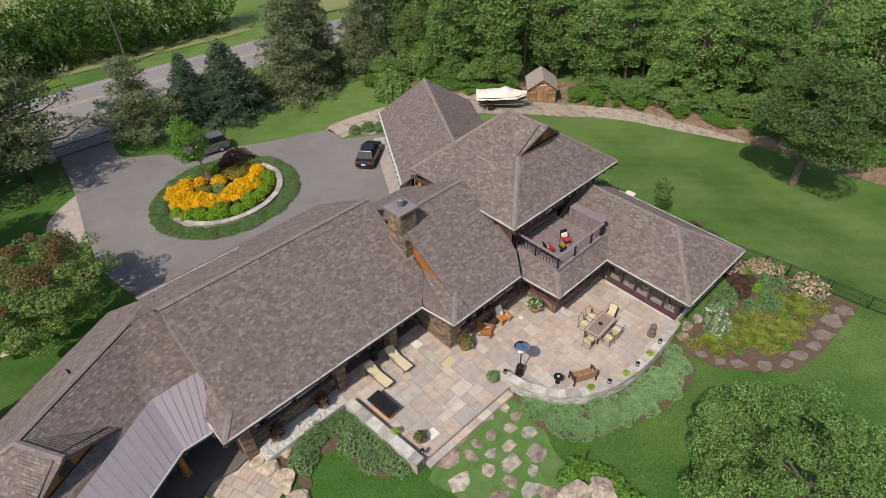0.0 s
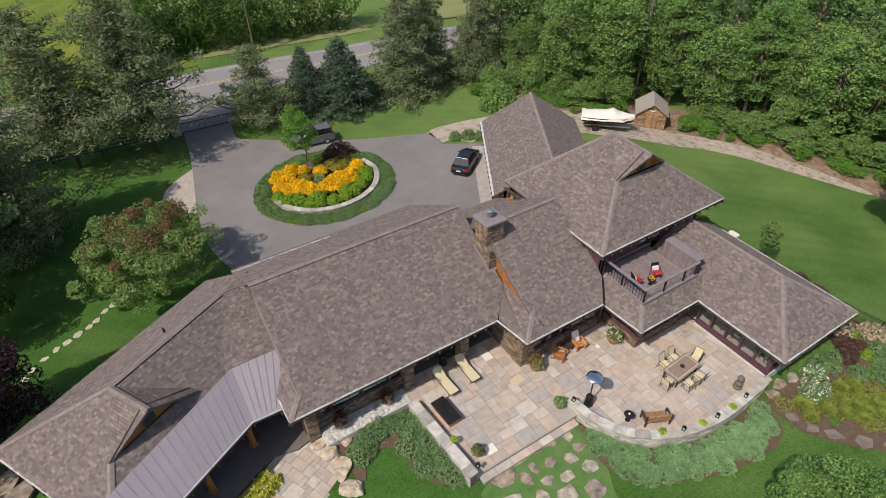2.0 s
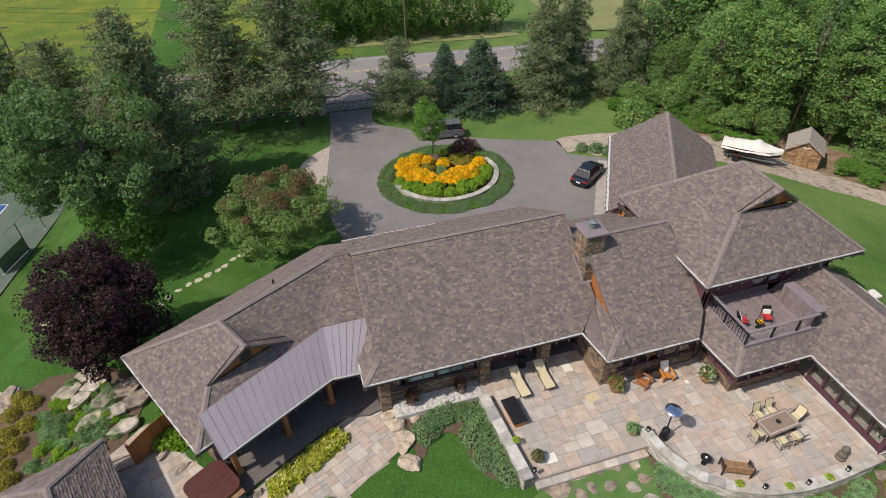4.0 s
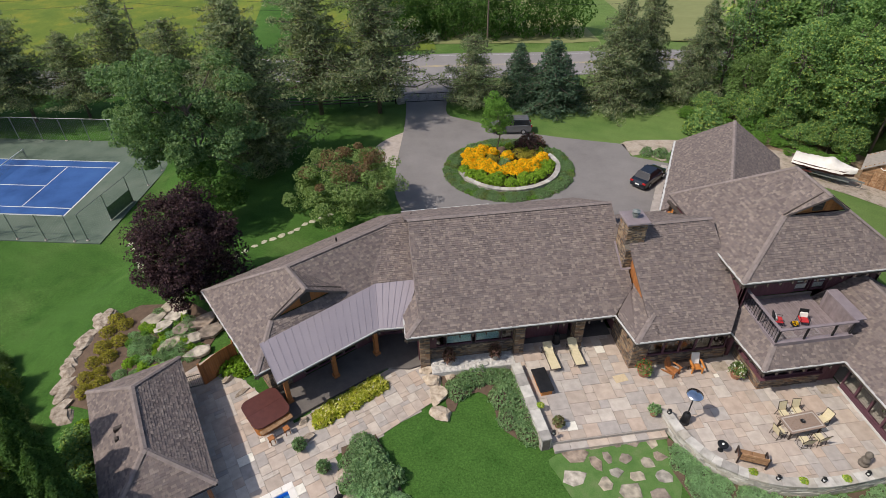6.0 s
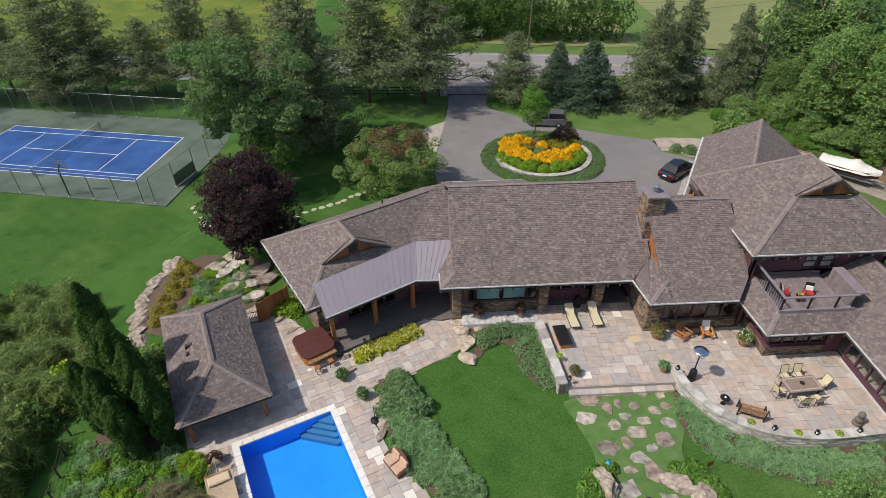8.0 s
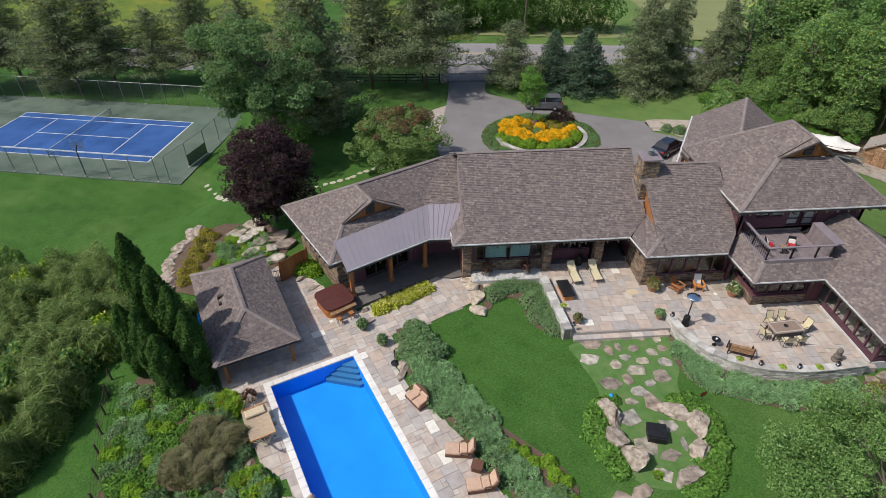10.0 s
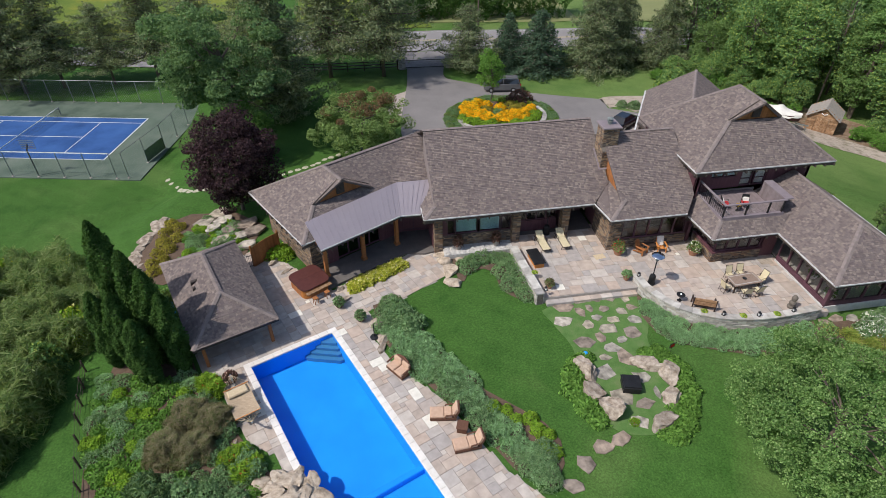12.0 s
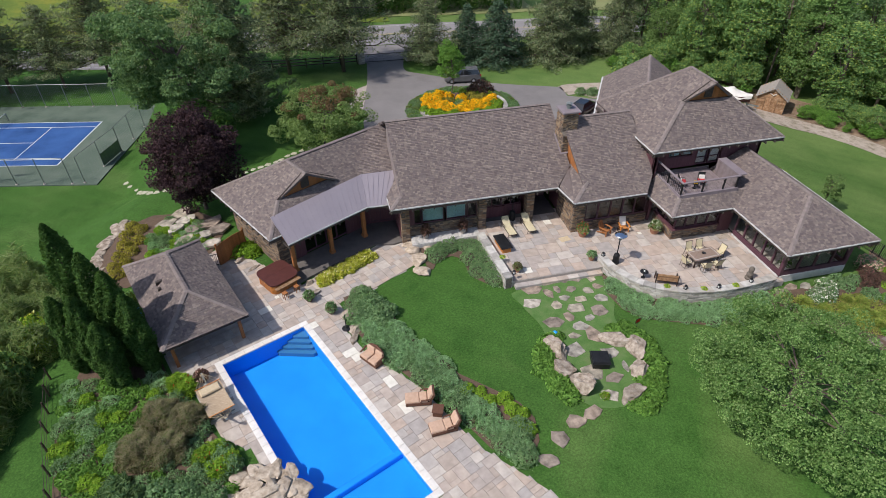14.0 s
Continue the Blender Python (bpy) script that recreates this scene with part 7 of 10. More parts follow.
# black garden fence on the east side
ef = thing("garden_fence", "black metal picket fence beside the flower garden", "fence")
efp = [(36.2, 15.5), (37.4, 8.0), (38.1, 4.1), (38.5, 1.4), (38.8, -1.0), (39.5, -4.5)]
for i in range(len(efp) - 1):
    a, b = Vector((*efp[i], 0)), Vector((*efp[i + 1], 0))
    L = (b - a).length
    za, zb = ground_z(a.x, a.y), ground_z(b.x, b.y)
    for h in (0.12, 0.95, 1.1):
        part("rail", Shape().tube([(a.x, a.y, za + h), (b.x, b.y, zb + h)], 0.018, 4), MAT["black_metal"], ef)
    n = int(L / 0.13)
    for k in range(n):
        p = a.lerp(b, k / n)
        z = ground_z(p.x, p.y)
        r = 0.035 if k % 18 == 0 else 0.009
        part("post" if k % 18 == 0 else "picket", Shape().box(-r, r, -r, r, 0.0, 1.15, Matrix.Translation((p.x, p.y, z))), MAT["black_metal"], ef)
# low wooden fence on the west side
wf = thing("rail_fence", "thin dark stake fence in the west planting", "fence")
wfp = [(-20.2, 10.2), (-19.2, 6.0), (-17.8, 1.6), (-17.0, -1.5)]
for i in range(len(wfp) - 1):
    a, b = Vector((*wfp[i], 0)), Vector((*wfp[i + 1], 0))
    n = int((b - a).length / 1.3)
    for k in range(n):
        p = a.lerp(b, k / n)
        part("stake", Shape().box(-0.04, 0.04, -0.04, 0.04, -0.1, 1.0, Matrix.Translation((p.x, p.y, ground_z(p.x, p.y)))), MAT["dark_wood"], wf)
    za, zb = ground_z(a.x, a.y), ground_z(b.x, b.y)
    for h in (0.2, 0.5, 0.9):
        part("rail", Shape().tube([(a.x, a.y, za + h), (b.x, b.y, zb + h)], 0.014, 4), MAT["dark_wood"], wf)

# ---- boulders and stones ----
def rock_mesh(seed, flat=0.6, sub=2, angular=0.55):
    """An angular boulder about 1 m across, resting on z = 0."""
    bm = bmesh.new()
    bmesh.ops.create_icosphere(bm, subdivisions=sub, radius=0.5)
    rng = random.Random(seed)
    planes = [(Vector((rng.gauss(0, 1), rng.gauss(0, 1), rng.gauss(0, 0.7))).normalized(), rng.uniform(0.20, 0.34)) for _ in range(12)] + [(Vector((0.15 * rng.gauss(0, 1), 0.15 * rng.gauss(0, 1), 1)).normalized(), 0.27)]
    for v in bm.verts:
        for n, d in planes:
            k = v.co.dot(n) - d
            if k > 0:
                v.co -= n * k
        v.co += v.co.normalized() * (0.05 if angular > 0.5 else 0.02) * (noise.noise(v.co * 7 + Vector((seed, 0, 0))) + 0.8 * noise.noise(v.co * 17 + Vector((0, seed, 0))))
        v.co.z = v.co.z * flat
        v.co.z = max(v.co.z, -0.12)
    for v in bm.verts:
        v.co.z += 0.10
    me = bpy.data.meshes.new("boulder")
    bm.to_mesh(me)
    bm.free()
    me.materials.append(MAT["boulder"])
    return me


FALL_ROCKS = [rock_mesh(20 + i, 0.5, 3) for i in range(5)]
for me in FALL_ROCKS:
    me.materials[0] = MAT["fall_rock"]
PALE_ROCKS = [rock_mesh(40 + i, 0.5, 2) for i in range(5)]
for me in PALE_ROCKS:
    me.materials[0] = MAT["pebble"]
ROCKS = [rock_mesh(i, (0.75, 0.6, 0.9, 0.5, 0.8)[i % 5], 3) for i in range(6)]


def boulder(x, y, sx, sy, sz, turn, z=None, k=0, label="pale angular granite boulder", group="", category="boulder", meshes=None):
    ob = new("boulder", (meshes or ROCKS)[k % 5])
    zz = ground_z(x, y) if z is None else z
    ob.matrix_basis = pose(x, y, zz - 0.06, 0, 0, turn) @ Matrix.Diagonal((sx, sy, sz, 1))
    return tagged(ob, label, category, group)


def flat_stone(x, y, r, seed, z=None, mat="flagstone", label="flat irregular flagstone set in the grass", group="", thick=0.05, stretch=1.0, turn=0.0):
    rng = random.Random(seed)
    n = rng.randint(5, 8)
    pts = []
    for i in range(n):
        a = 6.283 * (i + rng.uniform(-0.25, 0.25)) / n
        q = r * rng.uniform(0.68, 1.22)
        pts.append((q * math.cos(a) * stretch, q * math.sin(a)))
    zz = (ground_z(x, y) if z is None else z) - 0.03
    s = Shape()
    s.prism(pts, 0, thick)
    k = len(s.v)
    s.f.pop(1)
    inner = [(p[0] * 0.93, p[1] * 0.93, thick + 0.012 + rng.uniform(0, 0.012)) for p in pts]
    s.v.extend(inner)
    s.f.append(tuple(range(k, k + n)))
    for i in range(n):
        j = (i + 1) % n
        s.f.append((n + i, n + j, k + j, k + i))
    return whole("flagstone", s, MAT[mat], label, "flagstone", group, m=pose(x, y, zz, 0, 0, turn))


sheet("thyme_lawn", smooth_line([(9.8, 10.9), (16.2, 10.95), (16.0, 8.4), (15.2, 6.6), (15.6, 4.0), (14.6, 0.8), (12.4, 0.0), (10.2, 1.0), (9.8, 4.4), (10.2, 7.0), (9.6, 9.4)], 4, True), MAT["thyme"], "low mossy thyme between the flagstones", "ground cover", 0.004)
# flagstone path from the patio to the fire pit and on to the pool
path_rng = random.Random(12)
PATH_STONES = ((10.7, 10.8, .75, .62), (10.4, 9.4, .72, .55), (12.1, 11.15, .58, .24), (13.35, 11.15, .34, .24), (14.3, 11.0, .42, .40), (15.4, 10.95, .37, .40), (15.5, 9.95, .36, .28))
PATH_STONES += ((11.85, 10.05, .30, .48), (12.6, 10.25, .30, .38), (13.55, 10.15, .41, .34), (14.6, 9.65, .36, .36), (13.8, 9.0, .44, .33), (15.2, 8.75, .45, .40), (12.7, 9.35, .41, .34), (11.95, 8.8, .42, .42))
PATH_STONES += ((13.15, 8.2, .65, .42), (14.55, 7.65, .55, .62), (12.35, 7.55, .39, .44), (11.2, 7.4, .62, .58), (13.6, 7.15, .34, .25), (12.6, 6.6, .54, .44), (11.9, 5.85, .42, .38), (13.25, 5.6, .52, .78))
PATH_STONES += ((11.4, 4.65, .62, .70), (13.6, 3.95, .60, .48), (11.6, 2.7, .70, .62), (12.9, 2.1, .65, .40), (12.0, 1.0, .58, .48), (10.55, 0.0, .66, .42), (9.4, -0.3, .52, .46), (8.1, -1.1, .46, .52), (7.0, -2.1, .55, .45), (13.95, 2.75, .2, .4))
for i, (x, y, rx, ry) in enumerate(PATH_STONES):
    flat_stone(x, y, ry * 1.08, 100 + i, group="flagstone path", stretch=rx / ry, turn=path_rng.uniform(-12, 12))
# stepping stones behind the house and beyond the court corner
for i, (x, y) in enumerate([(-3.4, 38.8), (-4.2, 38.4), (-5.0, 38.0), (-5.7, 37.6), (-6.3, 36.9), (-6.8, 36.4), (-7.6, 36.0), (-8.3, 35.5), (-9.0, 35.1), (-9.7, 34.5), (-10.4, 33.7), (-10.9, 32.8), (-22.4, 40.4), (-21.8, 39.3), (-20.8, 37.7), (-20.1, 36.2), (-19.4, 34.6), (-18.7, 33.3), (-18.0, 32.1), (-17.3, 31.9), (-16.5, 32.0), (-15.9, 32.7)]):
    flat_stone(x, y, 0.27, 300 + i, mat="step_stone", label="pale round stepping stone in the lawn", group="stepping stones", stretch=1.3, turn=45)
# fire pit
fp = thing("fire_pit", "square black-covered fire table among boulders", "fire pit", at=(12.5, 3.35, ground_z(12.5, 3.3)), turn=-14)
part("base", Shape().box(-0.5, 0.5, -0.5, 0.5, 0, 0.42, ch=0.02), MAT["black_metal"], fp, "black metal base")
part("cover", Shape().box(-0.56, 0.56, -0.54, 0.54, 0.42, 0.50, ch=0.03).prism([(-0.5, -0.48), (0.5, -0.48), (0.5, 0.48), (-0.5, 0.48)], 0.50, lambda x, y: 0.62 - 0.1 * max(abs(x), abs(y))), MAT["black_metal"], fp, "black metal lid with a raised middle")
for i, (x, y, sx, sy, sz, a) in enumerate([(10.35, 5.0, 1.0, 1.9, 1.1, 25), (10.2, 3.3, 1.0, 2.0, 1.0, 12), (10.8, 1.9, 1.5, 1.3, 1.15, -30), (14.35, 4.75, 1.6, 1.3, 1.0, -20), (15.1, 3.7, 1.1, 1.7, 1.0, 15), (14.6, 2.15, 1.35, 1.15, 0.9, 30), (13.4, 0.7, 1.45, 1.25, 1.0, 25)]):
    boulder(x, y, sx * 1.6, sy * 1.5, sz * 2.2, a, k=i, group="fire pit boulders", label="pale angular boulder round the fire pit")
for i, (x, y, sx, sy, sz, a) in enumerate([(3.5, 18.1, 1.5, 1.3, 1.3, 10), (3.55, 17.0, 1.8, 2.2, 1.6, 20), (3.7, 15.8, 1.8, 2.2, 1.5, -10), (3.9, 14.5, 1.7, 1.7, 1.6, 12), (4.6, 17.3, 0.9, 0.8, 0.8, 30)]):
    boulder(x, y, sx, sy, sz, a, k=i + 2, group="boulders at the house corner", label="pale pitted boulder at the end of the bed", meshes=FALL_ROCKS)
for i, (x, y, sx, sy, sz, a) in enumerate([(-4.4, 15.2, 1.0, 0.8, 0.9, 10), (-4.1, 14.0, 1.4, 1.0, 1.0, 40), (-9.4, 19.2, 1.5, 0.8, 0.8, 60), (-8.3, 18.0, 1.3, 0.8, 0.6, 50), (-2.0, 11.3, 1.9, 1.5, 1.1, 0), (-1.6, 9.9, 1.9, 1.3, 0.9, 30), (-1.9, 9.0, 1.2, 1.0, 0.7, 70)]):
    boulder(x, y, sx, sy, sz, a, k=i, group="terrace boulders", label="pale boulder at the edge of the terrace")
rr = random.Random(8)
for i, (x, y) in enumerate(smooth_line([(-18.9, 17.8), (-19.7, 19.6), (-20.1, 21.6), (-20.2, 23.4), (-19.8, 25.0), (-18.9, 26.6)], 2)):
    boulder(x, y, rr.uniform(2.0, 2.7), rr.uniform(1.4, 1.9), rr.uniform(0.8, 1.1), rr.uniform(50, 110), k=i, group="rock garden boulders", label="pale slab boulder edging the rock garden")
for i, (x, y) in enumerate([(-14.4, 26.6), (-13.8, 25.6), (-14.6, 24.4), (-13.2, 24.2), (-12.0, 24.6), (-12.4, 23.0), (-11.2, 23.4), (-13.6, 22.6), (-15.4, 25.4), (-11.6, 21.6)]):
    flat_stone(x, y, rr.uniform(0.5, 0.78), 500 + i, z=ground_z(x, y) + 0.12, mat="flagstone", label="broad pale rock step in the rock garden", group="rock steps", thick=0.2, stretch=1.7, turn=rr.uniform(10, 50))
for i in range(34):
    a, q = rr.uniform(0, 6.283), rr.random() ** 0.5
    x, y = -7.4 + 1.9 * q * math.cos(a), -0.7 + 1.7 * q * math.sin(a)
    if in_pool(x, y, -0.35):
        continue
    boulder(x, y, rr.uniform(1.0, 1.9), rr.uniform(0.9, 1.4), rr.uniform(0.6, 1.1), rr.uniform(0, 180), z=0.02 + 0.45 * (1 - q), k=i, meshes=FALL_ROCKS, group="waterfall rocks", label="tan slab rock of the pool waterfall")
for i in range(18):
    k = i / 17
    x, y = -12.3 + 3.2 * k, 6.7 - 5.0 * k
    boulder(x - 0.15, y - 0.1, rr.uniform(0.35, 0.6), rr.uniform(0.3, 0.5), 0.5, rr.uniform(0, 180), k=i, group="edging stones", label="brown edging stone beside the terrace")
for i, (x, y, r) in enumerate(((27.2, 4.8, .5), (27.5, 3.7, .55), (28.1, 2.8, .6), (29.0, 1.7, .85), (30.2, 0.8, .6), (31.4, 0.5, .8), (32.8, 0.2, .6), (34.1, 0.2, .9), (35.8, 0.2, 1.1), (37.4, 0.0, .9))):
    flat_stone(x, y, r * 0.6, 700 + i, mat="stone", label="flat brown stone edging the flower garden", group="garden edging stones", stretch=1.4, turn=rr.uniform(-50, -10))
for i, (x, y) in enumerate([(27.7, 6.3), (28.7, 6.6), (29.8, 6.5), (30.3, 5.9)]):
    flat_stone(x, y, 0.42, 760 + i, mat="flagstone", label="tan slab step beside the sunroom", group="sunroom steps", stretch=1.2)

# ---- beds ----
BEDS = {
    "west_bed": [(4.1, 17.4), (8.95, 17.3), (9.4, 11.45), (8.7, 11.6), (7.95, 12.1), (7.3, 12.8), (7.0, 13.5), (7.0, 14.7), (6.7, 15.5), (6.3, 15.8), (5.6, 15.7), (4.9, 15.2), (4.6, 14.6), (4.2, 14.6)],
    "lavender_bed": [(15.8, 9.0), (16.4, 11.2), (17.2, 9.6), (18.2, 8.1), (20.4, 6.9), (23.2, 6.4), (27.0, 6.6), (26.0, 4.5), (24.8, 4.1), (22.8, 4.2), (20.9, 4.6), (18.9, 5.4), (17.1, 6.2), (16.1, 7.3)],
    "pool_bed": [(-2.2, 13.1), (-0.2, 13.7), (0.8, 11.1), (1.25, 9.0), (2.2, 7.4), (3.4, 5.7), (3.9, 4.6), (5.7, 2.85), (6.75, 1.75), (7.25, 0.5), (7.0, -0.9), (6.0, -2.2), (4.3, -0.8), (3.1, 1.6), (1.3, 4.5), (-0.3, 6.8), (-1.5, 9.1), (-2.0, 10.7)],
    "flower_garden": [(27.0, 6.3), (34.6, 6.3), (37.6, 9.0), (38.2, 4.0), (38.6, -0.6), (36.6, -0.5), (32.9, -0.4), (30.1, 0.1), (28.2, 1.9), (26.8, 3.7), (26.6, 5.5)],
    "rock_garden": [(-20.2, 19.2), (-20.7, 22.6), (-19.8, 25.6), (-16.8, 27.2), (-13.0, 26.8), (-10.4, 24.4), (-11.6, 20.6), (-13.4, 19.2), (-17.2, 17.8)],
    "west_planting": [(-18.4, 12.5), (-16.6, 16.6), (-13.2, 8.6), (-12.2, 6.6), (-9.6, 2.8), (-8.4, 1.2), (-6.4, -3.0), (-13.5, -3.5), (-17.4, 0.0), (-18.8, 6.0)],
    "porch_bed": [wxy(2.0, -7.3), wxy(6.8, -7.3), wxy(6.9, -6.0), wxy(2.0, -6.0)],
}
for key, poly in BEDS.items():
    sheet("bed", poly, MAT["soil"], "brown mulched planting bed", "planting bed", 0.02 if key != "porch_bed" else 0.03, cell=2.0, solid=0.05 if key == "porch_bed" else 0.0)
part("stone_ledge", Shape().box(3.6, 9.0, 17.35, 18.55, -0.05, PATIO_Z - 0.02, ch=0.04), MAT["pebble"], house, "pale stone ledge below the windows")
for i in range(26):
    boulder(3.9 + (i % 13) * 0.4, 17.62 + 0.5 * (i // 13), rr.uniform(0.55, 0.8), rr.uniform(0.5, 0.75), rr.uniform(0.35, 0.6), rr.uniform(0, 180), z=PATIO_Z - 0.02, k=i, meshes=PALE_ROCKS, group="ledge stones", label="pale rough stone on the ledge below the windows")


def fill(poly, spacing, jitter, rng, keep=1.0):
    xs, ys = [p[0] for p in poly], [p[1] for p in poly]
    out, y = [], min(ys)
    row = 0
    while y < max(ys):
        x = min(xs) + (spacing / 2 if row % 2 else 0)
        while x < max(xs):
            px, py = x + rng.uniform(-jitter, jitter), y + rng.uniform(-jitter, jitter)
            if inside(poly, px, py) and rng.random() < keep:
                out.append((px, py))
            x += spacing
        y += spacing * 0.86
        row += 1
    return out


PL = {
    "sage": mound("shrub", "low dense grey-green shrub in the bed", "shrub", LEAF["shrub"], 0.8, 0.62, 1500, 0.05, 1, "bed shrubs"),
    "silver": mound("catmint", "soft silvery-green catmint clump", "perennial", LEAF["lavender"], 0.7, 0.5, 1400, 0.047, 2, "silvery perennials", spiky=0.5),
    "lime": mound("perennial", "fresh lime-green leafy perennial", "perennial", LEAF["lime"], 0.6, 0.55, 900, 0.066, 3, "lime perennials"),
    "dark": mound("shrub", "rounded dark green shrub in a bed", "shrub", LEAF["shrub"], 0.75, 0.9, 900, 0.075, 4, "rounded shrubs"),
    "hosta": mound("hosta", "bright yellow-green hosta clump", "hosta", LEAF["hosta"], 0.62, 0.55, 420, 0.13, 5, "yellow hostas", flower=LEAF["white"], flowers=10, spiky=0.4, stems=False),
    "ochre": mound("dwarf_conifer", "golden-brown dwarf conifer mound", "shrub", LEAF["ochre"], 0.75, 0.75, 800, 0.07, 6, "golden conifers"),
    "cover": mound("ground_cover", "broad-leaved green ground cover plant", "ground cover", LEAF["lime_tree"], 0.55, 0.38, 280, 0.11, 7, "ground cover", stems=False),
    "rud": mound("rudbeckia", "golden-yellow coneflower clump in bloom", "flowers", LEAF["lime"], 0.75, 0.75, 350, 0.09, 8, "golden coneflowers", flower=LEAF["yellow"], flowers=1500),
    "red": mound("daylily", "green daylily clump with red blooms", "flowers", LEAF["lime"], 0.7, 0.8, 600, 0.09, 9, "daylilies", flower=LEAF["red"], flowers=14, spiky=1.4),
    "pink": mound("hydrangea", "hydrangea with faded pink flower heads", "flowers", LEAF["shrub"], 1.0, 1.0, 600, 0.1, 10, "hydrangeas", flower=LEAF["pink"], flowers=420),
    "white": mound("phlox", "white-flowering perennial clump in the garden", "flowers", LEAF["shrub"], 0.55, 0.7, 420, 0.07, 11, "white flowers", flower=LEAF["white"], flowers=110),
    "burg": mound("barberry", "burgundy-leaved shrub in the border", "shrub", LEAF["burgundy"], 0.9, 0.95, 900, 0.08, 12, "burgundy shrubs"),
    "gold": mound("perennial", "low yellow-flowering perennial clump in the garden", "flowers", LEAF["lime"], 0.55, 0.5, 500, 0.07, 13, "yellow perennials", flower=LEAF["hosta"], flowers=160),
    "reed": mound("grass_clump", "tall arching wild grass clump", "grass", LEAF["reed"], 1.3, 1.7, 1150, 0.125, 14, "wild grasses", spiky=2.2, stems=False),
    "brown": mound("grass_clump", "large brown-tinged ornamental grass", "grass", LEAF["brown"], 1.9, 2.0, 6500, 0.10, 15, "ornamental grasses", spiky=2.2),
    "blade": mound("daylily", "yellow-green strap-leaved daylily clump", "flowers", LEAF["blade"], 0.62, 0.55, 420, 0.11, 20, "strap-leaved daylilies", spiky=2.0, stems=False),
    "reedy": mound("ground_cover", "olive green ground cover round the island", "ground cover", LEAF["reed"], 0.75, 0.55, 620, 0.075, 21, "ground cover", stems=False),
    "moss": mound("stonecrop", "low mossy yellow-green stonecrop mat", "perennial", LEAF["moss"], 0.75, 0.28, 500, 0.06, 18, "mossy perennials", stems=False),
    "wild": mound("goldenrod", "wild yellow-flowering weed clump", "flowers", LEAF["lime"], 1.2, 1.4, 1200, 0.10, 19, "wild flowers", flower=LEAF["hosta"], flowers=200, stems=False),
    "bush": mound("bush", "large loose green leafy bush", "shrub", LEAF["woods"], 1.3, 1.6, 1700, 0.10, 16, "loose bushes"),
    "blue": mound("dwarf_spruce", "pale blue dwarf spruce in the planting", "shrub", LEAF["willow"], 0.9, 0.9, 900, 0.09, 17, "dwarf spruces", spiky=1.0),
}
first = set()


def plant(key, x, y, rng, s=1.0, z=None):
    size = s if isinstance(s, tuple) else s * rng.uniform(0.85, 1.15)
    if key not in first:
        first.add(key)
        return stand(PL[key], x, y, rng.uniform(0, 360), size, z)
    return put(PL[key], x, y, rng.uniform(0, 360), size, z)


pr = random.Random(3)
for x, y, k in ((5.0, 16.1, 1.15), (5.7, 16.7, 1.0), (6.4, 16.9, 1.05), (7.4, 16.8, 1.0), (8.1, 16.5, 1.05), (8.7, 15.9, 0.95), (7.7, 15.1, 1.05), (8.6, 14.6, 1.1), (7.7, 13.5, 0.95), (8.7, 13.4, 1.05), (8.7, 12.3, 1.0)):
    plant("sage", x, y, pr, k)
for x, y in fill([(16.1, 9.0), (16.4, 10.8), (17.2, 9.2), (18.2, 7.7), (20.4, 6.5), (23.2, 6.0), (26.6, 6.2), (25.7, 4.7), (23.0, 4.5), (20.8, 4.9), (19.0, 5.6), (17.2, 6.5), (16.2, 7.5)], 0.60, 0.18, pr, 0.95):
    plant("silver", x, y, pr, 0.85)
for x, y in fill([(-1.9, 12.9), (-0.3, 13.4), (0.65, 11.0), (1.15, 9.0), (2.05, 7.3), (3.2, 5.7), (3.5, 4.4), (4.7, 2.2), (6.0, 0.4), (6.4, -1.0), (5.9, -1.8), (4.5, -0.5), (3.3, 1.7), (1.5, 4.6), (-0.1, 6.9), (-1.2, 9.2), (-1.7, 10.7)], 0.70, 0.14, pr):
    plant(pr.choice(("dark", "sage")) if y > 10.2 else pr.choice(("silver", "silver", "silver", "silver", "sage")), x, y, pr, 0.95)
for x, y in ((4.1, 3.2), (4.8, 2.9), (5.2, 2.2), (6.0, 2.1), (6.2, 1.3), (6.7, 0.9), (6.7, -0.2), (6.3, 0.2)):
    plant("lime", x, y, pr, 0.72)
for u in range(9):
    for v in (-6.95, -6.4):
        x, y = wxy(2.3 + u * 0.54 + pr.uniform(-0.1, 0.1), v + pr.uniform(-0.08, 0.08))
        plant("hosta", x, y, pr, 0.72)
for x, y in fill([(11.4, 6.0), (10.3, 6.3), (9.1, 5.0), (8.75, 3.8), (9.1, 2.3), (9.6, 1.1), (10.2, 0.9), (10.0, 2.0), (9.6, 3.4), (9.8, 5.0), (10.8, 5.8)], 0.42, 0.1, pr) + fill([(14.1, 5.8), (15.8, 5.7), (16.3, 4.1), (16.1, 2.1), (14.9, 0.4), (13.9, -0.4), (12.6, -0.2), (13.2, 0.2), (14.4, 1.2), (15.4, 2.6), (15.7, 4.2), (14.6, 5.4)], 0.42, 0.1, pr):
    plant("cover", x, y, pr)
plant("red", 11.7, 0.9, pr, 0.4)
stand(broadleaf("young_tree", "small slim young tree beside the garden fence", "tree", LEAF["maple"], 3.4, 0.95, 26, 1500, 0.075, 0.2, 61, 0.05, clump_r=0.28, wobble=0.6), 38.2, 14.6)
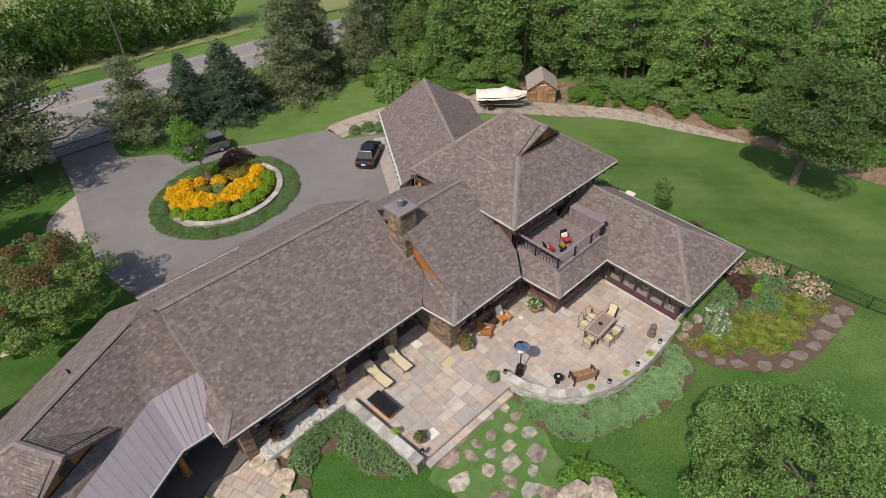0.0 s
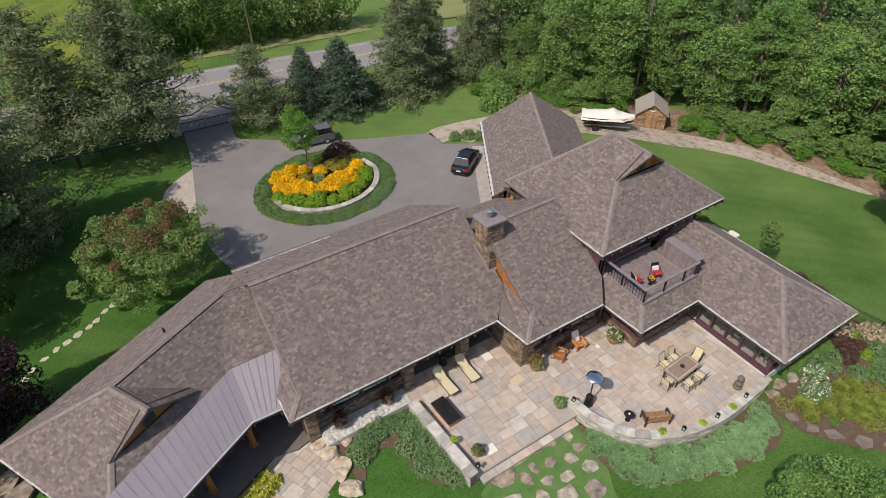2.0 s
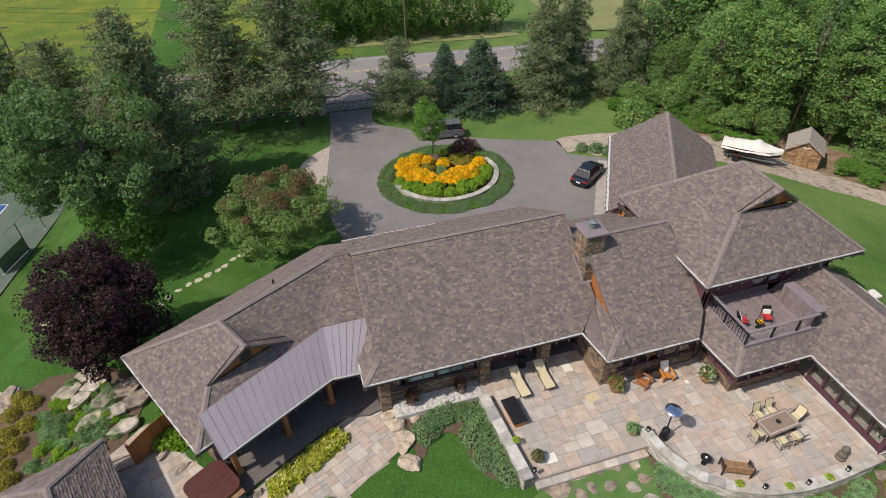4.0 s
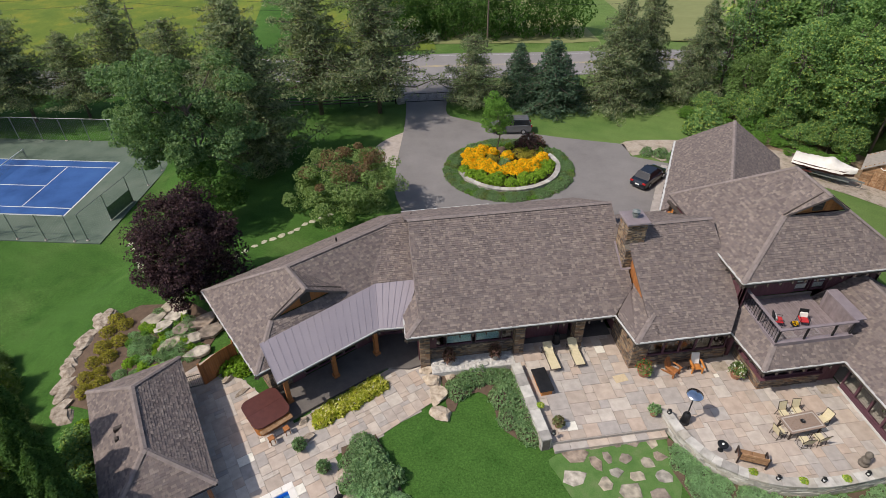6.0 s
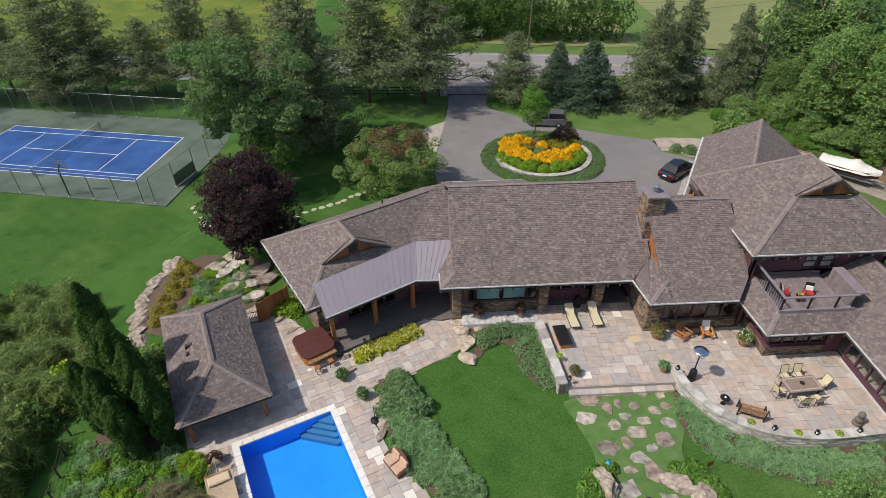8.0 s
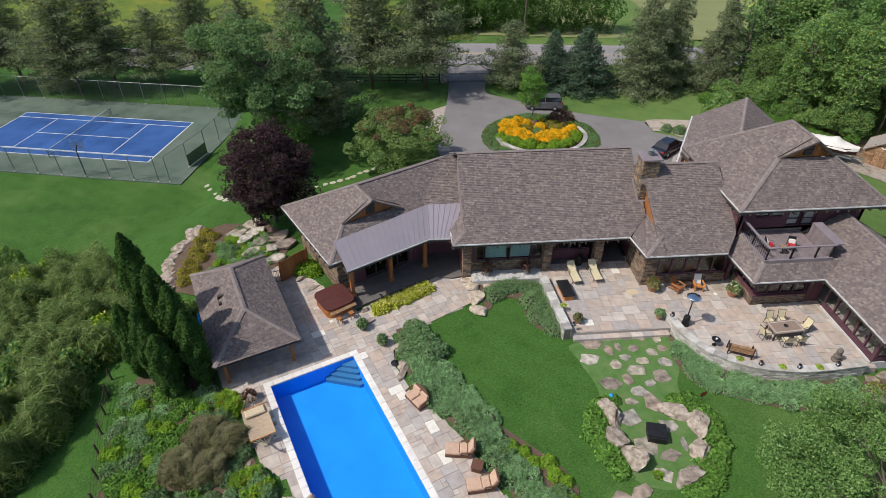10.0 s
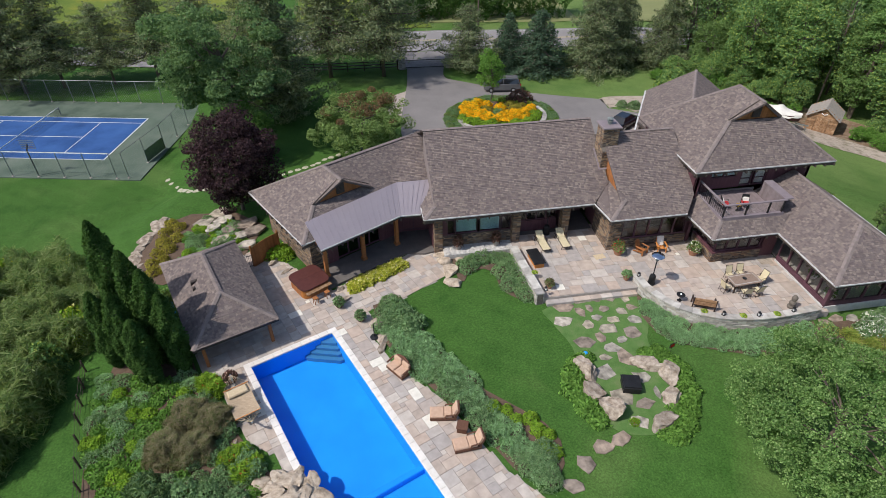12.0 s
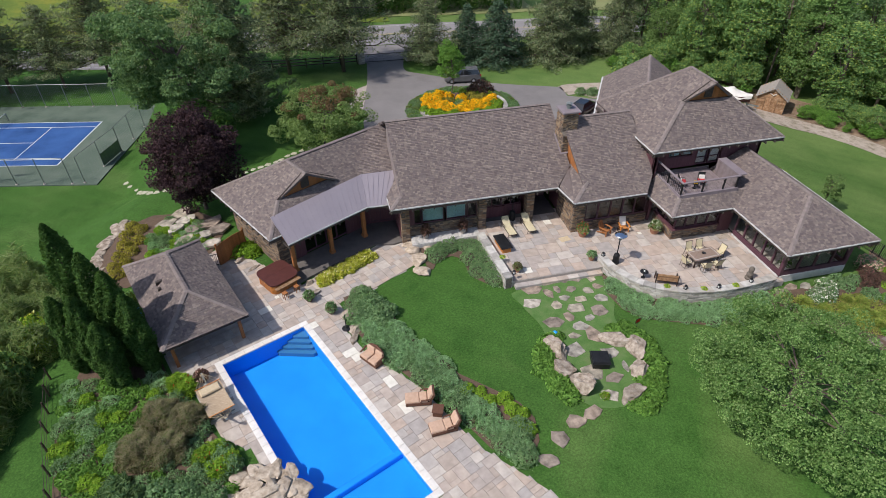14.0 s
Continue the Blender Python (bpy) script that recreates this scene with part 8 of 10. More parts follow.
# flower garden
for x, y in fill([(31.6, 4.7), (33.5, 3.9), (36.2, 2.7), (35.3, 1.5), (32.6, 1.2), (30.4, 2.1), (28.9, 3.6)], 0.78, 0.22, pr, 0.8):
    plant("blade", x, y, pr, 0.7)
for x, y in fill([(27.4, 5.4), (29.0, 3.2), (30.6, 1.6), (33.0, 0.8), (36.4, 1.0), (37.8, 1.4), (36.8, 3.4), (34.0, 4.6), (30.4, 4.6)], 0.62, 0.25, pr, 0.85):
    plant(pr.choice(("moss", "moss", "cover", "moss")), x, y, pr, 0.6)
for x, y in ((30.1, 5.6), (29.5, 5.4), (30.7, 5.3), (30.2, 4.9), (29.3, 4.9), (31.2, 5.8), (30.8, 6.0)):
    plant("white", x, y, pr, 0.95)
for x, y in ((28.4, 5.0), (28.8, 4.5), (28.0, 4.2), (29.2, 4.0), (27.6, 5.6)):
    plant(pr.choice(("blade", "moss")), x, y, pr, 0.75)
for x, y, k in ((37.6, 5.2, 0.95), (37.2, 5.8, 0.75), (37.5, 2.5, 1.15), (35.6, 7.1, 0.8)):
    plant("pink", x, y, pr, k)
for x, y in ((34.6, 6.0), (35.3, 5.6), (35.0, 6.6), (34.0, 5.6)):
    plant("burg", x, y, pr, 0.75)
for x, y in ((33.3, 4.5), (34.3, 3.5), (35.2, 4.3), (36.6, 4.1), (36.2, 4.9), (32.4, 5.6), (31.9, 6.2), (33.2, 6.0)):
    plant("dark", x, y, pr, 0.78)
for x, y in ((35.3, 5.0), (36.2, 6.4)):
    plant("lime", x, y, pr, 0.8)
for x, y in ((36.0, 17.4), (36.4, 16.0), (36.9, 14.6), (37.4, 13.0), (37.9, 11.4), (38.0, 10.0)):
    plant("burg", x, y, pr, 0.9)
# rock garden
for x, y in ((-18.2, 25.9), (-18.4, 24.7), (-17.4, 25.2), (-18.3, 23.2), (-17.3, 23.6), (-18.5, 21.9), (-17.6, 22.2), (-18.6, 20.6), (-17.8, 20.9), (-18.2, 19.4), (-17.4, 19.8)):
    plant("ochre", x, y, pr, 0.72)
for x, y in fill([(-16.6, 18.6), (-16.6, 24.6), (-15.0, 26.4), (-13.4, 25.6), (-11.6, 22.4), (-12.2, 20.2)], 0.7, 0.22, pr, 0.92):
    plant(pr.choice(("silver", "sage", "lime", "cover", "silver")), x, y, pr, 0.68)
for x, y in ((-8.9, 20.4), (-8.6, 19.9), (-9.3, 20.0)):
    plant("lime", x, y, pr, 1.5)
# west planting
for x, y, k in ((-17.4, 16.6, 0.85), (-17.0, 15.5, 0.8), (-16.6, 14.5, 0.85), (-16.2, 13.6, 0.7), (-15.6, 12.4, 0.75), (-15.0, 11.4, 0.7)):
    plant("lime" if k == 0.85 else "bush", x, y, pr, k)
for x, y in fill([(-17.8, 11.6), (-16.8, 15.6), (-15.8, 12.8), (-14.6, 9.6), (-16.6, 10.2)], 1.1, 0.2, pr):
    plant(pr.choice(("hosta", "lime", "bush")), x, y, pr, 0.9)
for x, y in fill([(-18.9, 9.6), (-15.6, 8.4), (-13.4, 8.6), (-13.0, 6.2), (-14.6, 3.6), (-13.9, -2.8), (-17.0, -0.4), (-18.6, 5.0)], 0.78, 0.25, pr):
    plant(pr.choice(("cover", "lime", "cover", "sage", "cover", "silver", "cover")), x, y, pr, 0.85)
for x, y in fill([(-13.6, 2.0), (-10.6, 3.4), (-8.8, 1.2), (-8.9, -2.8), (-13.4, -3.2)], 0.9, 0.2, pr) + fill([(-12.9, 7.4), (-12.2, 6.4), (-10.2, 3.4), (-11.2, 3.2), (-12.6, 5.4)], 0.8, 0.15, pr):
    plant(pr.choice(("cover", "sage", "dark", "silver")), x, y, pr, 0.75)
for x, y in ((-13.0, 5.2), (-13.9, 3.2), (-12.4, 3.0), (-11.6, 4.6)):
    plant("brown", x, y, pr, 0.66)
for x, y in ((-9.9, 2.4), (-9.2, 1.6), (-9.8, 1.2), (-10.6, 2.2), (-12.4, 7.6), (-12.0, 7.0)):
    plant("red", x, y, pr, 0.9)
for x, y in ((-12.4, 0.4), (-11.2, 0.2), (-11.8, -0.8), (-10.4, -0.6)):
    plant("dark", x, y, pr, 1.0)
for x, y in ((-14.6, 1.0), (-14.0, 0.2)):
    plant("blue", x, y, pr, 1.0)
for x, y in fill([(-21.6, 10.6), (-20.4, 16.6), (-22.6, 18.6), (-24.6, 23.2), (-28.4, 25.6), (-33.6, 26.0), (-40, 25), (-39, -6), (-24.0, -6), (-22.6, 4.0)], 1.55, 0.5, pr):
    k, w = pr.choice(("reed", "reed", "reed", "reed", "reed", "bush", "wild")), pr.uniform(0.85, 1.15)
    plant(k, x, y, pr, (w, w, w * pr.uniform(1.1, 1.9)))
# drive island
ISL = (14.8, 44.4)
sheet("island_soil", [(ISL[0] + 6.7 * math.cos(a * 0.2094), ISL[1] + 6.2 * math.sin(a * 0.2094)) for a in range(30)], MAT["soil"], "mulched soil of the drive island", "planting bed", 0.05, cell=1.5, solid=0.08)
for i in range(64):
    a = 6.283 * i / 64
    for q in (1.0, 0.89):
        plant(pr.choice(("sage", "sage", "reedy", "sage", "cover")), ISL[0] + 6.35 * q * math.cos(a), ISL[1] + 5.85 * q * math.sin(a), pr, 0.68)
for x, y in ((10.1, 44.2), (10.7, 43.1), (11.5, 42.3), (12.2, 41.7), (13.0, 41.2), (14.2, 40.9), (15.4, 41.0), (16.5, 41.4), (17.5, 42.0), (18.4, 42.8), (19.0, 43.9), (11.6, 43.1), (13.2, 42.2), (15.8, 41.9), (17.4, 42.9), (18.4, 44.0)):
    plant("lime", x, y, pr, 1.05, -0.95)
for x, y in ((11.2, 46.0), (10.9, 46.9), (12.0, 45.2), (10.6, 45.3), (11.2, 44.5), (12.2, 44.1), (11.9, 46.4), (11.3, 47.5), (13.1, 43.5), (13.8, 43.0), (12.7, 44.6), (14.6, 43.1), (15.4, 43.7), (15.4, 42.8), (16.3, 43.2), (16.2, 44.2), (17.1, 43.4), (17.4, 44.2), (18.2, 44.4), (18.5, 45.2), (15.0, 46.0), (13.7, 47.2), (12.6, 47.6)):
    plant("rud", x, y, pr, 0.98, -0.95)
for x, y in ((16.9, 45.7), (17.6, 46.2), (16.4, 46.6), (13.2, 45.6)):
    plant("ochre", x, y, pr, 1.0, -1.0)
for x, y in ((12.2, 48.4), (13.4, 48.6), (15.8, 48.6), (14.6, 45.6), (18.8, 47.2), (15.3, 47.2), (17.4, 47.4)):
    plant("gold", x, y, pr, 0.9, -1.05)
plant("dark", 14.4, 44.6, pr, 0.9, -1.0)
for x, y, s_ in ((18.2, 48.2, 1.6), (17.4, 48.6, 1.35)):
    plant("burg", x, y, pr, s_)
for x, y in ((30.0, 45.1), (31.3, 44.5), (32.2, 43.7)):
    plant("dark", x, y, pr, 0.95)
for x, y, s_ in ((38.2, 48.6, 1.5), (39.4, 50.5, 1.3), (36.4, 38.0, 1.0)):
    plant("bush", x, y, pr, s_)
for x, y in ((37.2, 19.4), (36.6, 17.6)):
    plant("bush", x, y, pr, 0.95)

# ---- furniture and loose things ----
def rot_box(w, d, h, at, rx=0, ry=0, rz=0, ch=0.0):
    """A block centred on its base, turned about its base point."""
    return Shape().box(-w / 2, w / 2, -d / 2, d / 2, 0, h, pose(*at, rx, ry, rz), ch)


def sun_lounger(x, y, turn, name="sun_lounger"):
    t = thing(name, "cream sling sun lounger with a dark metal frame", "sun lounger", "patio loungers", (x, y, PATIO_Z + 0.015), turn)
    f = Shape()
    for sx in (-0.32, 0.32):
        f.tube([(sx, -0.98, 0.33), (sx, 0.98, 0.36)], 0.022, 6)
    f.tube([(-0.32, -0.98, 0.33), (0.32, -0.98, 0.33)], 0.022, 6)
    part("frame", f, MAT["dark_wood"], t, "dark bronze metal frame")
    for sx in (-0.32, 0.32):
        for sy in (-0.8, 0.75):
            part("leg", Shape().tube([(sx, sy, 0.34), (sx * 1.05, sy + 0.05, 0.0)], 0.02, 6), MAT["dark_wood"], t)
        part("armrest", Shape().tube([(sx, -0.05, 0.34), (sx * 1.1, 0.1, 0.58), (sx * 1.1, 0.5, 0.6)], 0.022, 6), MAT["dark_wood"], t)
    part("seat_sling", rot_box(0.6, 1.26, 0.025, (0, -0.32, 0.36)), MAT["cream"], t, "cream woven seat sling")
    part("back_sling", rot_box(0.6, 0.85, 0.025, (0, 0.62, 0.55), 34), MAT["cream"], t, "cream woven back sling")
    part("headrest", rot_box(0.5, 0.2, 0.07, (0, 0.9, 0.77), 34, ch=0.02), MAT["cream"], t, "cream head cushion")


sun_lounger(11.25, 17.2, 4)
sun_lounger(12.9, 17.3, 2)
sb = thing("storage_bench", "orange wooden bench box with a dark padded lid", "storage bench", at=(10.2, 15.45, PATIO_Z + 0.015), turn=4)
part("box", Shape().box(-0.34, 0.34, -0.82, 0.82, 0.0, 0.42, ch=0.01), MAT["orange_wood"], sb, "orange wooden box")
part("lid", Shape().box(-0.46, 0.42, -0.9, 0.9, 0.42, 0.56, ch=0.05), MAT["black_metal"], sb, "black padded lid")


def flower_pot(x, y, z, r, h, plant_key, label, mat="terracotta", blossom=None, size=1.0, spiky=0.3, seed=1):
    t = thing("potted_plant", label, "potted plant", "potted plants", (x, y, z))
    part("pot", Shape().lathe([(r * 0.62, 0), (r * 0.8, h * 0.4), (r * 0.98, h * 0.85), (r * 1.06, h * 0.88), (r * 1.06, h), (r * 0.9, h), (r * 0.88, h * 0.92)], 14), MAT[mat], t, "round " + mat.replace("_", " ") + " pot")
    rng = np.random.default_rng(seed)
    n = 260
    d = sphere_points(rng, n)
    d[:, 2] = np.abs(d[:, 2])
    C = d * rng.uniform(0.4, 1.0, n)[:, None] ** 0.5 * np.array([r * 1.35, r * 1.35, r * 1.5 * size]) + np.array([0, 0, h * 0.9])
    part("foliage", leaf_mesh("foliage", C, d * np.array([1, 1, -spiky]) + np.array([0, 0, 0.3]), rng.uniform(0.6, 1.3, n) * 0.075, LEAF[plant_key], rng, 1 + spiky), None, t, "leafy plant")
    if blossom:
        k = rng.random(n) < 0.22
        part("blossom", leaf_mesh("blossom", C[k] * np.array([1.05, 1.05, 1.05]), d[k] + np.array([0, 0, 0.6]), rng.uniform(0.6, 1.2, k.sum()) * 0.06, LEAF[blossom], rng), None, t, "small blossoms")


PZ = PATIO_Z + 0.018
flower_pot(16.65, 15.3, PZ, 0.42, 0.5, "maple", "large terracotta pot with mixed flowers by the pier", blossom="red", seed=1, size=1.3)
flower_pot(22.25, 14.3, PZ, 0.42, 0.5, "maple", "large terracotta pot with white and green plants", blossom="white", seed=2, size=1.2)
flower_pot(16.05, 12.35, PZ, 0.28, 0.45, "shrub", "terracotta pot with a small green shrub", seed=3)
flower_pot(10.3, 12.4, PZ, 0.28, 0.4, "brown", "clay pot with brownish foliage beside the wall", seed=4)
flower_pot(4.75, 18.0, PATIO_Z - 0.02, 0.3, 0.5, "burgundy", "stone urn with a spiky burgundy plant", "joint", seed=5, size=2.0, spiky=1.6)
flower_pot(7.75, 18.0, PATIO_Z - 0.02, 0.3, 0.5, "burgundy", "stone urn with a spiky burgundy plant", "joint", seed=6, size=2.0, spiky=1.6)
flower_pot(-4.5, 13.35, 0.018, 0.32, 0.35, "shrub", "dark pot with a leafy green shrub on the terrace", "soil", seed=7, size=1.4)
flower_pot(-3.1, 11.75, 0.018, 0.32, 0.35, "shrub", "dark pot with a leafy green shrub on the terrace", "soil", seed=8, size=1.4)
flower_pot(-11.1, 7.7, 0.018, 0.36, 0.35, "burgundy", "low pot of purple and white flowers", "soil", blossom="pink", seed=9)
flower_pot(28.9, 8.0, 0.57, 0.34, 0.4, "dark", "pale pot with dark foliage in the sunroom", "coping", seed=10, size=1.5)
flower_pot(29.3, 10.2, 0.57, 0.34, 0.4, "dark", "pale pot with dark foliage in the sunroom", "coping", seed=11, size=1.2)


def adirondack(x, y, turn, seat_mat, label):
    t = thing("adirondack_chair", label, "chair", "patio armchairs", (x, y, PZ), turn)
    for i in range(5):
        part("seat_slat", rot_box(0.55, 0.1, 0.022, (0, -0.28 + i * 0.115, 0.36 - i * 0.025), -12), MAT[seat_mat], t)
    for i in range(6):
        k = (i - 2.5) / 2.5
        part("back_slat", rot_box(0.085, 0.022, 0.78 - 0.12 * k * k, (k * 0.24, 0.26, 0.24), -24), MAT[seat_mat], t)
    for sx in (-0.34, 0.34):
        part("armrest", rot_box(0.13, 0.72, 0.024, (sx, -0.05, 0.58), ch=0.01), MAT[seat_mat], t)
        part("front_leg", rot_box(0.04, 0.11, 0.58, (sx * 0.92, -0.32, 0)), MAT[seat_mat], t)
        part("back_leg", Shape().box(-0.02, 0.02, -0.42, 0.5, -0.05, 0.05, pose(sx * 0.8, 0.05, 0.2, -16)), MAT[seat_mat], t)
    return t


adirondack(18.45, 15.15, 30, "cedar", "brown cedar slatted patio armchair")
c2 = adirondack(20.05, 15.2, -8, "orange_wood", "orange wooden armchair with a grey throw over its back")
part("throw", rot_box(0.5, 0.05, 0.75, (0, 0.24, 0.3), -24, ch=0.02), MAT["white_fabric"], c2, "grey and white throw")
lt = thing("low_table", "small dark wooden table between the armchairs", "table", at=(19.3, 15.45, PZ))
part("tabletop", Shape().box(-0.35, 0.35, -0.28, 0.28, 0.42, 0.46, ch=0.01), MAT["dark_wood"], lt)
for sx in (-0.3, 0.3):
    for sy in (-0.22, 0.22):
        part("leg", Shape().box(sx - 0.025, sx + 0.025, sy - 0.025, sy + 0.025, 0, 0.42), MAT["dark_wood"], lt)
for x, y in ((21.75, 15.2), (27.2, 12.6)):
    whole("door_mat", Shape().box(x - 0.5, x + 0.5, y - 0.35, y + 0.35, PZ, PZ + 0.015), MAT["gravel"], "dark flat door mat on the patio", "door mat", "door mats")


whole("stone_mat", Shape().box(-0.42, 0.42, -0.28, 0.28, 0, 0.012, ch=0.004), MAT["rope"], "ochre flat mat lying on the patio", "door mat", m=pose(15.15, 15.2, PZ + 0.002, 0, 0, 8))


def patio_heater(x, y, label, reflector=True):
    t = thing("patio_heater", label, "patio heater", "patio heaters", (x, y, PZ))
    part("base", Shape().lathe([(0.27, 0), (0.27, 0.1), (0.24, 0.12), (0.22, 0.72), (0.18, 0.8), (0.06, 0.84)], 16), MAT["black_metal"], t, "black gas-bottle housing")
    part("pole", Shape().tube([(0, 0, 0.82), (0, 0, 2.1)], 0.04, 8), MAT["black_metal"], t)
    part("burner", Shape().lathe([(0.09, 2.08), (0.13, 2.14), (0.13, 2.4), (0.1, 2.44)], 12), MAT["steel"], t, "grey burner head")
    part("reflector", Shape().lathe([(0.46, 2.5), (0.44, 2.53), (0.3, 2.58), (0.12, 2.62), (0.02, 2.63)], 24), MAT["chrome"], t, "round polished steel reflector", smooth=True)


patio_heater(17.6, 11.6, "black patio heater with a mirror-bright round reflector")
patio_heater(12.05, 18.75, "dark patio heater standing in the porch shade")
# dining set
dt = thing("dining_table", "rectangular stone-topped patio table with a pale tile border", "table", at=(23.75, 10.2, PZ), turn=4)
part("tabletop", Shape().box(-1.1, 1.1, -0.58, 0.58, 0.69, 0.735, ch=0.012), MAT["table_tile"], dt, "brown stone table edge")
part("tile_border", Shape().box(-1.0, 1.0, -0.48, 0.48, 0.735, 0.741), MAT["paving_i"], dt, "pale tile border")
part("tile_field", Shape().box(-0.93, 0.93, -0.41, 0.41, 0.741, 0.746), MAT["table_tile"], dt, "brown slate tile field")
for sx in (-0.95, 0.95):
    for sy in (-0.45, 0.45):
        part("leg", Shape().box(sx - 0.04, sx + 0.04, sy - 0.04, sy + 0.04, 0, 0.69), MAT["dark_wood"], dt)
bw = thing("table_bowl", "small dark bowl in the middle of the table", "bowl", at=(23.75, 10.2, PZ + 0.747))
part("bowl", Shape().lathe([(0.06, 0), (0.13, 0.05), (0.14, 0.09), (0.12, 0.09), (0.05, 0.03)], 12), MAT["black_metal"], bw)


def patio_chair(x, y, turn, proto=None):
    if proto:
        return copy_thing(proto, pose(x, y, PZ, 0, 0, turn))
    t = thing("dining_chair", "cream sling patio chair with dark metal arms", "chair", "chairs round the patio table", (x, y, PZ), turn)
    part("seat", rot_box(0.48, 0.5, 0.03, (0, 0, 0.42), -3), MAT["cream"], t, "cream sling seat")
    part("backrest", rot_box(0.48, 0.03, 0.62, (0, 0.25, 0.42), -14), MAT["cream"], t, "cream sling back")
    for sx in (-0.27, 0.27):
        part("side_frame", Shape().tube([(sx, -0.26, 0.0), (sx, -0.26, 0.62), (sx, 0.22, 0.64), (sx, 0.3, 0.02)], 0.018, 6), MAT["dark_wood"], t, "dark metal arm and legs")
        part("back_upright", Shape().tube([(sx * 0.92, 0.22, 0.42), (sx * 0.92, 0.41, 1.05)], 0.018, 6), MAT["dark_wood"], t)
    part("top_rail", Shape().tube([(-0.25, 0.41, 1.05), (0.25, 0.41, 1.05)], 0.018, 6), MAT["dark_wood"], t)
    part("swivel_ring", Shape().tube([(0.27 * math.cos(i * 0.5236), 0.27 * math.sin(i * 0.5236), 0.03) for i in range(13)], 0.014, 5), MAT["dark_wood"], t, "dark swivel base ring")
    return t


pc = patio_chair(23.3, 11.05, 0)
for x, y, a in ((24.15, 11.1, -4), (25.2, 10.35, -75), (22.35, 10.0, 98), (23.4, 9.25, 176), (24.3, 9.3, 186)):
    patio_chair(x, y, a, pc)
# settle by the curved wall
bn = thing("garden_bench", "cushioned wooden two-seat bench by the curved wall", "bench", at=(20.0, 8.75, PZ), turn=155)
for i in range(2):
    part("seat_cushion", rot_box(0.64, 0.55, 0.12, (-0.33 + i * 0.66, -0.02, 0.36), ch=0.04), MAT["bench_cloth"], bn, "brown seat cushion")
    part("back_cushion", rot_box(0.64, 0.12, 0.4, (-0.33 + i * 0.66, 0.26, 0.46), -12, ch=0.04), MAT["bench_cloth"], bn, "brown back cushion")
part("seat_frame", Shape().box(-0.7, 0.7, -0.3, 0.3, 0.28, 0.35), MAT["wicker"], bn, "brown wooden seat frame")
part("back_rail", Shape().box(-0.72, 0.72, 0.32, 0.37, 0.4, 0.92), MAT["shed_wood"], bn, "brown wooden back")
for sx in (-0.72, 0.72):
    part("armrest", Shape().box(sx - 0.04, sx + 0.04, -0.34, 0.38, 0.6, 0.65, ch=0.01), MAT["dark_wood"], bn)
    for sy in (-0.3, 0.34):
        part("leg", Shape().box(sx - 0.035, sx + 0.035, sy - 0.035, sy + 0.035, 0, 0.6 if sy < 0 else 0.95), MAT["dark_wood"], bn)
st = thing("side_table", "round dark metal side table with a small lamp", "table", at=(18.75, 9.6, PZ))
part("tabletop", Shape().lathe([(0.28, 0.5), (0.29, 0.51), (0.29, 0.53), (0.02, 0.53)], 18), MAT["black_metal"], st)
part("stem", Shape().lathe([(0.16, 0), (0.15, 0.03), (0.03, 0.06), (0.03, 0.5)], 10), MAT["black_metal"], st)
part("tea_light", Shape().lathe([(0.05, 0.53), (0.06, 0.6), (0.04, 0.62)], 10), MAT["white_paint"], st, "small white candle glass")
sc = thing("stone_sculpture", "dark grey carved stone garden sculpture", "sculpture", at=(25.9, 7.7, PZ))
part("carving", Shape().lathe([(0.26, 0), (0.28, 0.12), (0.2, 0.22), (0.24, 0.42), (0.15, 0.58), (0.18, 0.72), (0.2, 0.86), (0.12, 1.0), (0.05, 1.06)], 12), MAT["mortar"], sc)


def lantern(x, y, z, turn=0):
    t = thing("lantern", "small black candle lantern standing on the wall", "lantern", "wall lanterns", (x, y, z), turn)
    part("base", Shape().box(-0.1, 0.1, -0.1, 0.1, 0, 0.03), MAT["black_metal"], t)
    for sx in (-0.085, 0.085):
        for sy in (-0.085, 0.085):
            part("corner_bar", Shape().box(sx - 0.01, sx + 0.01, sy - 0.01, sy + 0.01, 0.03, 0.24), MAT["black_metal"], t)
    part("candle", Shape().lathe([(0.05, 0.03), (0.05, 0.15), (0.01, 0.16)], 10), MAT["white_paint"], t, "white candle")
    part("roof", Shape().lathe([(0.14, 0.24), (0.09, 0.3), (0.03, 0.36)], 4), MAT["black_metal"], t)


for x, y in ((20.55, 7.3), (22.8, 6.85), (25.3, 6.85), (16.75, 12.0), (9.75, 11.6)):
    lantern(x, y, 0.97, 20)
cush = PL["gold"]
for x, y in ((19.5, 7.85), (21.8, 7.0), (24.1, 6.8), (9.55, 13.6)):
    put(cush, x, y, 40, (0.42, 0.42, 0.25), 0.96, "low yellow-green sedum in the wall top")
# balcony furniture
BZ_ = DZ - 0.165


